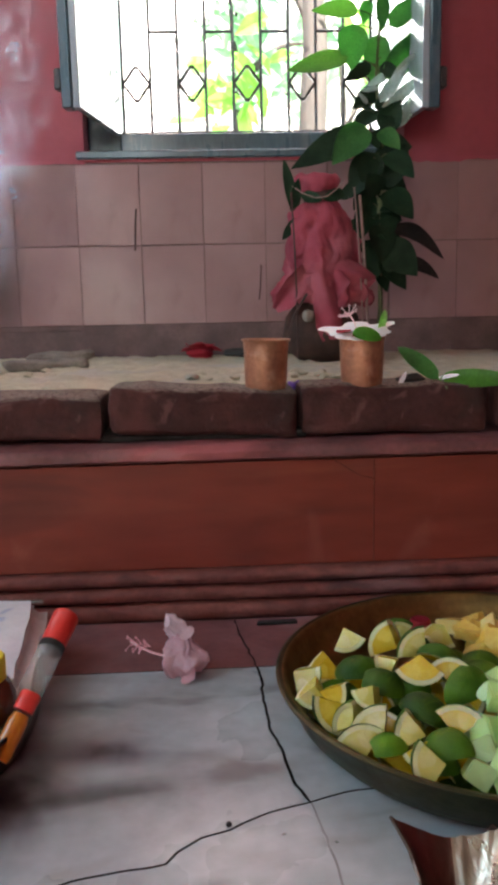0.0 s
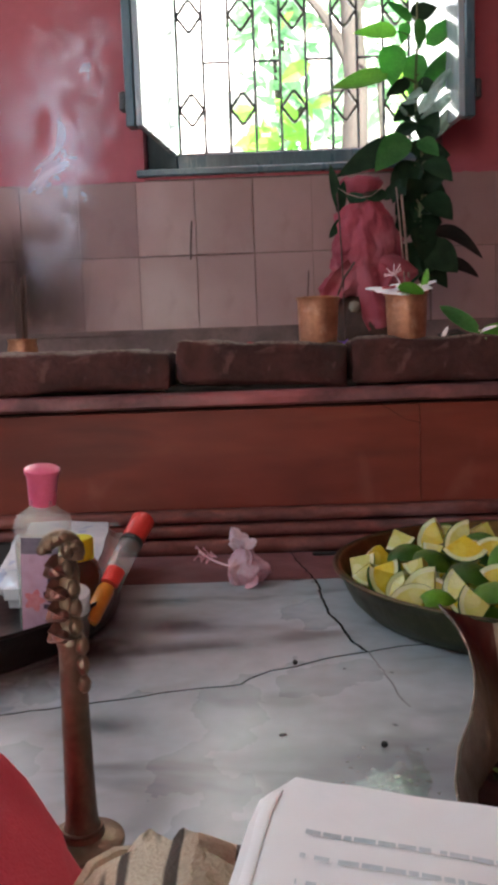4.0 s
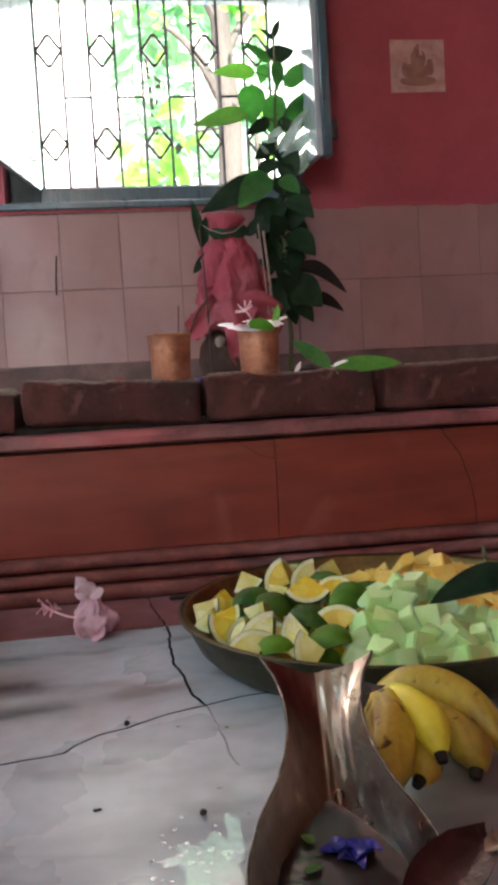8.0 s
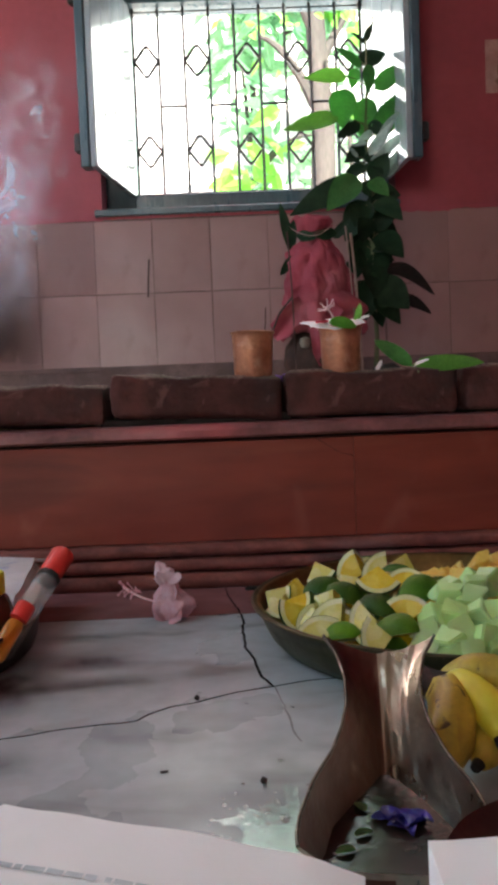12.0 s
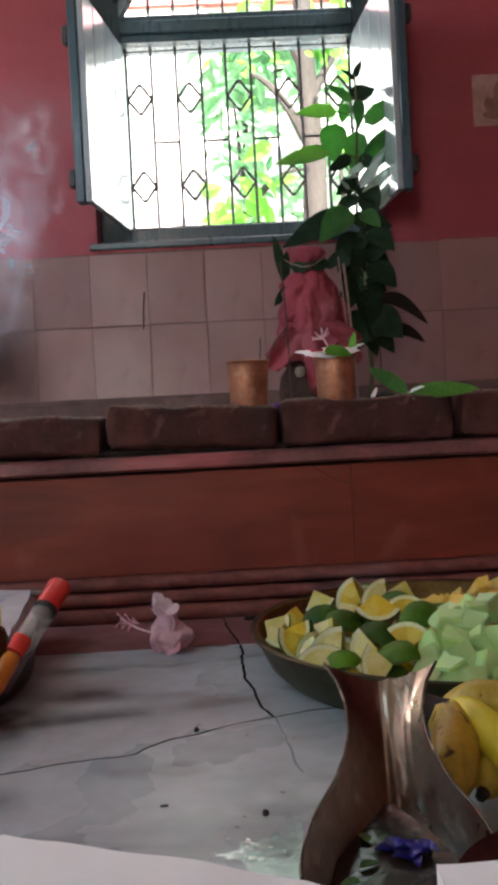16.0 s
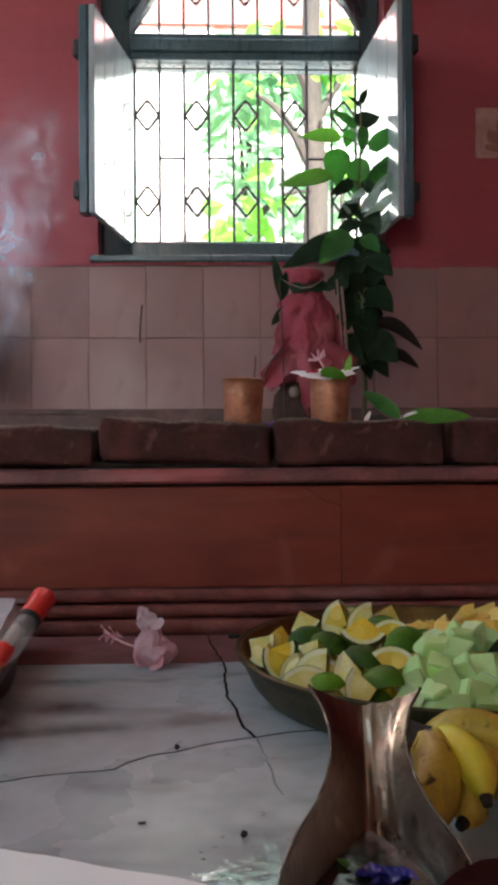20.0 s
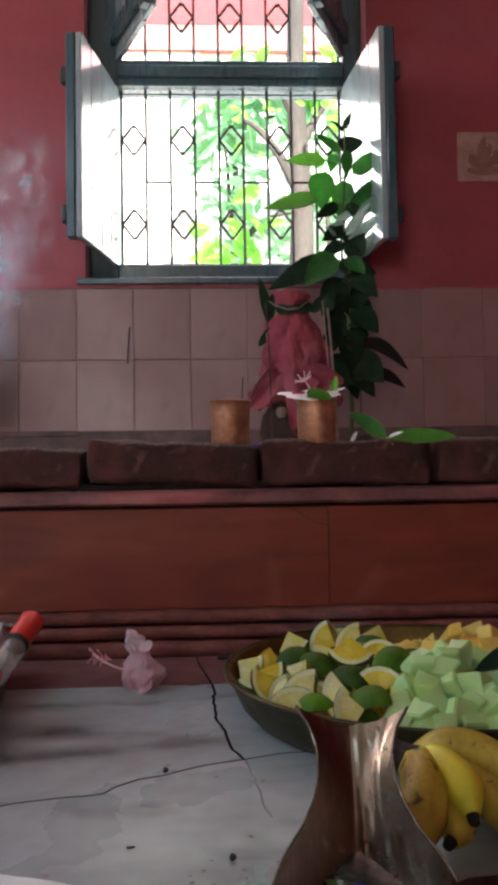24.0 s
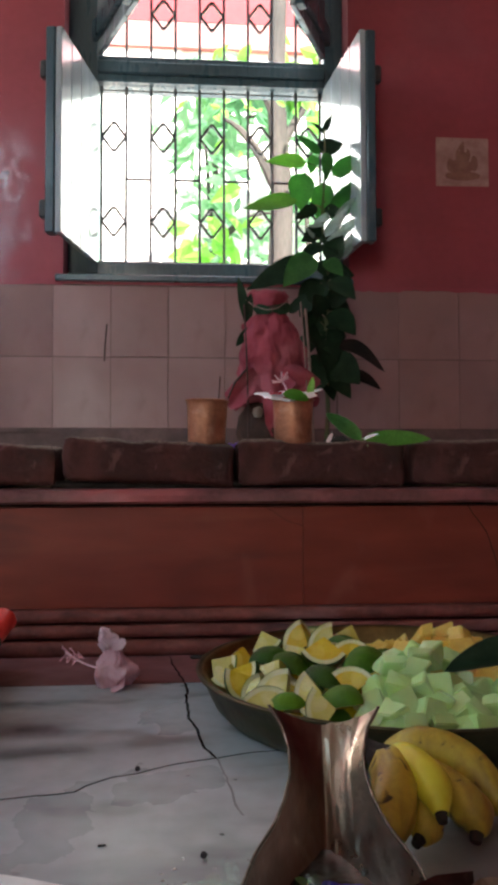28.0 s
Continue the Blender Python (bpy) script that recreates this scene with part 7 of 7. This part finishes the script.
def puddle(x, y, rx, ry, seed, label, mat="water"):
    bm = bmesh.new()
    n, ring, inner_ = 40, [], []
    for k in range(n):
        a = 2 * math.pi * k / n
        r = 1 + 0.8 * noise.noise((math.cos(a) * 1.6, math.sin(a) * 1.6, seed)) + 0.35 * noise.noise((math.cos(a) * 5, math.sin(a) * 5, seed))
        ring.append(bm.verts.new((rx * r * math.cos(a), ry * r * math.sin(a), 0.0)))
        inner_.append(bm.verts.new((0.94 * rx * r * math.cos(a), 0.94 * ry * r * math.sin(a), 0.0010)))
    for k in range(n):
        bm.faces.new((ring[k], ring[(k + 1) % n], inner_[(k + 1) % n], inner_[k]))
    bm.faces.new(inner_)
    return solid("puddle", bm, mat, label, "water", m=pose(x, y, 0.0003), smooth=0)


puddle(0.069, 0.333, 0.021, 0.026, 3.0, "shallow spilt water by the vessel", "spilt_water")
puddle(0.084, 0.362, 0.006, 0.016, 8.0, "small splash of water on the marble", "spilt_water")
puddle(0.047, 0.336, 0.010, 0.004, 6.0, "small splash of water on the marble", "spilt_water")
pr = random.Random(5)


def water_drop(x, y, r, flat):
    """A low dome of water, a little out of round."""
    bm = bmesh.new()
    rings = []
    for a in (0.0, 0.35, 0.7, 1.0, 1.3):
        rings.append([Vector((r * math.cos(a) * (1 + 0.25 * math.sin(2 * q + x * 900)) * math.cos(q), r * math.cos(a) * (1 + 0.25 * math.sin(3 * q + y * 700)) * math.sin(q) * 0.9, r * flat * math.sin(a))) for q in [2 * math.pi * i / 12 for i in range(12)]])
    loft(bm, rings)
    solid("water_drop", bm, "water_drop", "water drop on the marble", "water", "water drops on the floor", m=pose(x, y, 0.0004), smooth=80)


for k in range(10):
    water_drop(pr.gauss(0.075, 0.030), pr.gauss(0.375, 0.06), pr.uniform(0.0010, 0.0022), pr.uniform(0.10, 0.16))
for k in range(30):
    water_drop(pr.gauss(0.058, 0.015), pr.gauss(0.338, 0.014), pr.uniform(0.0010, 0.0022), pr.uniform(0.10, 0.18))


# ---- incense smoke ----
plume = thing("incense_smoke", pose(-0.390, 1.50, 0.24), "thin bluish smoke drifting up from the incense", "smoke", kind="stuff")
for k in (0, 2, 3, 5, 6):
    bm = bmesh.new()
    uvl = bm.loops.layers.uv.new("UVMap")
    rows = []
    curl = k > 2
    for i in range(37):
        s = i / 36
        c = Vector((0.010 * k - 0.05 + 0.05 * s + 0.045 * math.sin((4 + 0.6 * k) * s + 1.7 * k) * s, -0.05 + 0.018 * k - 0.04 * s, 0.12 + (0.56 + 0.03 * k) * s))
        w = (0.010 + 0.085 * s ** 0.8) if curl else (0.014 + 0.17 * s ** 0.9)
        rows.append([(bm.verts.new(c + Vector((w * (u - 0.5) * 2, 0.03 * math.sin(6 * u + 7 * s + k) * s, 0.02 * math.sin(9 * s + 5 * u + k) * s))), u, s) for u in [j / 8 for j in range(9)]])
    for a, b in zip(rows, rows[1:]):
        for j in range(8):
            quad = (a[j], a[j + 1], b[j + 1], b[j])
            f = bm.faces.new([q[0] for q in quad])
            for loop, q in zip(f.loops, quad):
                loop[uvl].uv = (q[1], q[2])
    part("wisp", bm, "smoke_curl" if curl else "smoke", plume, smooth=180)


# ---- outside the window ----
bm = bmesh.new()
bmesh.ops.create_grid(bm, x_segments=1, y_segments=1, size=60, matrix=Matrix.Translation((0, 40, -0.3)))
solid("ground", bm, "soil", "dry sunlit soil outside the window", "ground", kind="structure", smooth=0)
house = thing("neighbour_house", pose(0, 5.6, -0.3), "pink and white house across the yard", "house")
bm = boxes(span(-7, 0.0, 0, 4, 0, 3.71))
part("white_wall", bm, "pale_house", house, smooth=0)
bm = boxes(span(-7, 8, -0.03, 4.2, 3.71, 3.90))
part("faded_band", bm, "faded_pink_house", house, "sun-bleached pink band", smooth=0)
bm = boxes(span(-7, 8, -0.034, 4.2, 3.90, 7.5))
part("pink_storey", bm, "pink_house", house, "pink painted upper storey", smooth=0)
bm = boxes(span(0.0, 8, 0.02, 4, 0, 3.71))
part("back_wall", bm, "pale_house", house, smooth=0)


def leaf_cloud(clumps, seed, sizes, narrow, spread=(0.085, 0.14, 0.09), hang=-0.5):
    """Folded leaves, two facets each, round the clumps: centre and count."""
    r = random.Random(seed)
    verts, faces = [], []
    for c0, count in clumps:
        for k in range(count):
            c = Vector(c0) + Vector((r.gauss(0, spread[0]), r.gauss(0, spread[1]), r.gauss(0, spread[2])))
            d = Vector((r.gauss(0, 0.9), r.gauss(0, 0.6), r.gauss(hang, 0.6))).normalized()
            side = d.cross(Vector((r.gauss(0, 0.6), r.gauss(-1, 0.4), r.gauss(0, 0.6)))).normalized()
            up = side.cross(d)
            ln = r.uniform(*sizes)
            w = ln * r.uniform(narrow * 0.8, narrow * 1.2)
            n = len(verts)
            bow = up * ln * 0.10
            verts += [c, c + d * ln * 0.25 + side * w * 0.8 + bow, c + d * ln * 0.6 + side * w + bow, c + d * ln - up * ln * 0.15, c + d * ln * 0.6 - side * w + bow, c + d * ln * 0.25 - side * w * 0.8 + bow, c + d * ln * 0.45 - bow * 0.2]
            faces += [(n, n + 1, n + 6), (n + 1, n + 2, n + 6), (n + 2, n + 3, n + 6), (n + 3, n + 4, n + 6), (n + 4, n + 5, n + 6), (n + 5, n, n + 6)]
    return verts, faces


def tree(x, y, trunk, limbs, radius, clouds, label):
    """A tree outside: the trunk's points, limbs as point pairs, and clouds of leaves (clumps, seed, sizes, narrowness, material)."""
    ob = thing("tree", pose(x, y, -0.3), label, "tree", "trees outside")
    bm = bmesh.new()
    tube(bm, trunk, lambda s: radius * (1 - 0.5 * s), 12)
    rough_up(bm, radius * 0.25, 4.0)
    part("trunk", bm, "bark", ob)
    for a, b, r in limbs:
        bm = bmesh.new()
        tube(bm, bend(a, b, (0, 0, 0.08), 6), lambda s, r=r: r * (1 - 0.7 * s), 7)
        part("limb", bm, "bark", ob)
    for clumps, seed, sizes, narrow, mat in clouds:
        verts, faces = leaf_cloud(clumps, seed, sizes, narrow)
        me = bpy.data.meshes.new("crown")
        me.from_pydata(verts, [], faces)
        me.materials.append(M[mat])
        crown = new("crown", me)
        crown.parent = ob
    return ob


# a bare grey trunk with a few twigs of leaves high up
tree(0.545, 4.1, [(0, 0, 0), (-0.02, 0, 1.2), (0.02, 0, 2.0), (0.0, 0.02, 2.7), (0.03, 0, 4.2)], [((0.0, 0, 2.1), (-0.30, 0.1, 2.55), 0.035), ((0.0, 0, 2.45), (-0.22, -0.1, 2.75), 0.025), ((0.0, 0, 2.3), (0.35, 0.1, 2.8), 0.03)], 0.085,
     [([((0.22, -0.2, 2.45), 14), ((0.30, 0, 2.2), 12), ((0.12, -0.2, 2.62), 10), ((-0.25, 0.1, 2.6), 10), ((0.35, 0.1, 2.0), 10)], 3, (0.06, 0.13), 0.26, "sunlit_leaf")], "bare grey trunk of a tree outside the window")
# a tree whose boughs hang in front of the house
tree(0.20, 5.0, [(0, 0, 0), (0.02, 0, 1.5), (0.03, 0, 2.4), (0.04, 0, 3.1)], [((0, 0, 2.2), (-0.05, -0.2, 2.7), 0.02), ((0, 0, 2.6), (0.30, -0.1, 2.9), 0.025), ((0, 0, 2.0), (0.4, -0.1, 2.25), 0.03)], 0.035,
     [([((-0.08, -0.1, 2.95), 30), ((-0.04, -0.2, 2.68), 40), ((-0.02, -0.1, 2.40), 30), ((0.10, -0.2, 2.88), 26), ((0.22, -0.1, 2.98), 20), ((0.55, 0.1, 3.0), 26), ((0.02, -0.1, 3.08), 26), ((0.35, -0.1, 3.08), 22), ((0.70, 0, 3.08), 22), ((0.08, -0.1, 2.15), 14)], 5, (0.12, 0.24), 0.17, "tree_leaf"),
      ([((-0.08, -0.2, 2.02), 12), ((-0.06, -0.2, 1.90), 8), ((0.10, -0.2, 2.05), 8), ((0.0, -0.1, 3.12), 16), ((0.45, -0.1, 3.12), 18), ((0.80, -0.1, 3.1), 14)], 6, (0.13, 0.26), 0.20, "sunlit_leaf")], "leafy tree with hanging boughs before the neighbouring house")
# a slender tree to the right
tree(0.85, 5.1, [(0, 0, 0), (0.05, 0, 1.2), (0.0, 0, 2.6)], [((0, 0, 1.6), (-0.35, -0.1, 2.0), 0.02), ((0, 0, 1.7), (0.3, -0.1, 2.2), 0.02)], 0.03,
     [([((-0.25, -0.1, 2.15), 16), ((-0.08, 0, 2.5), 26), ((0.2, 0, 2.3), 30), ((0.15, 0, 2.8), 30), ((0.40, 0, 2.6), 36), ((0.5, 0, 2.2), 30), ((-0.30, 0, 1.92), 10)], 8, (0.08, 0.17), 0.24, "tree_leaf")], "slender bushy tree beside the neighbouring house")
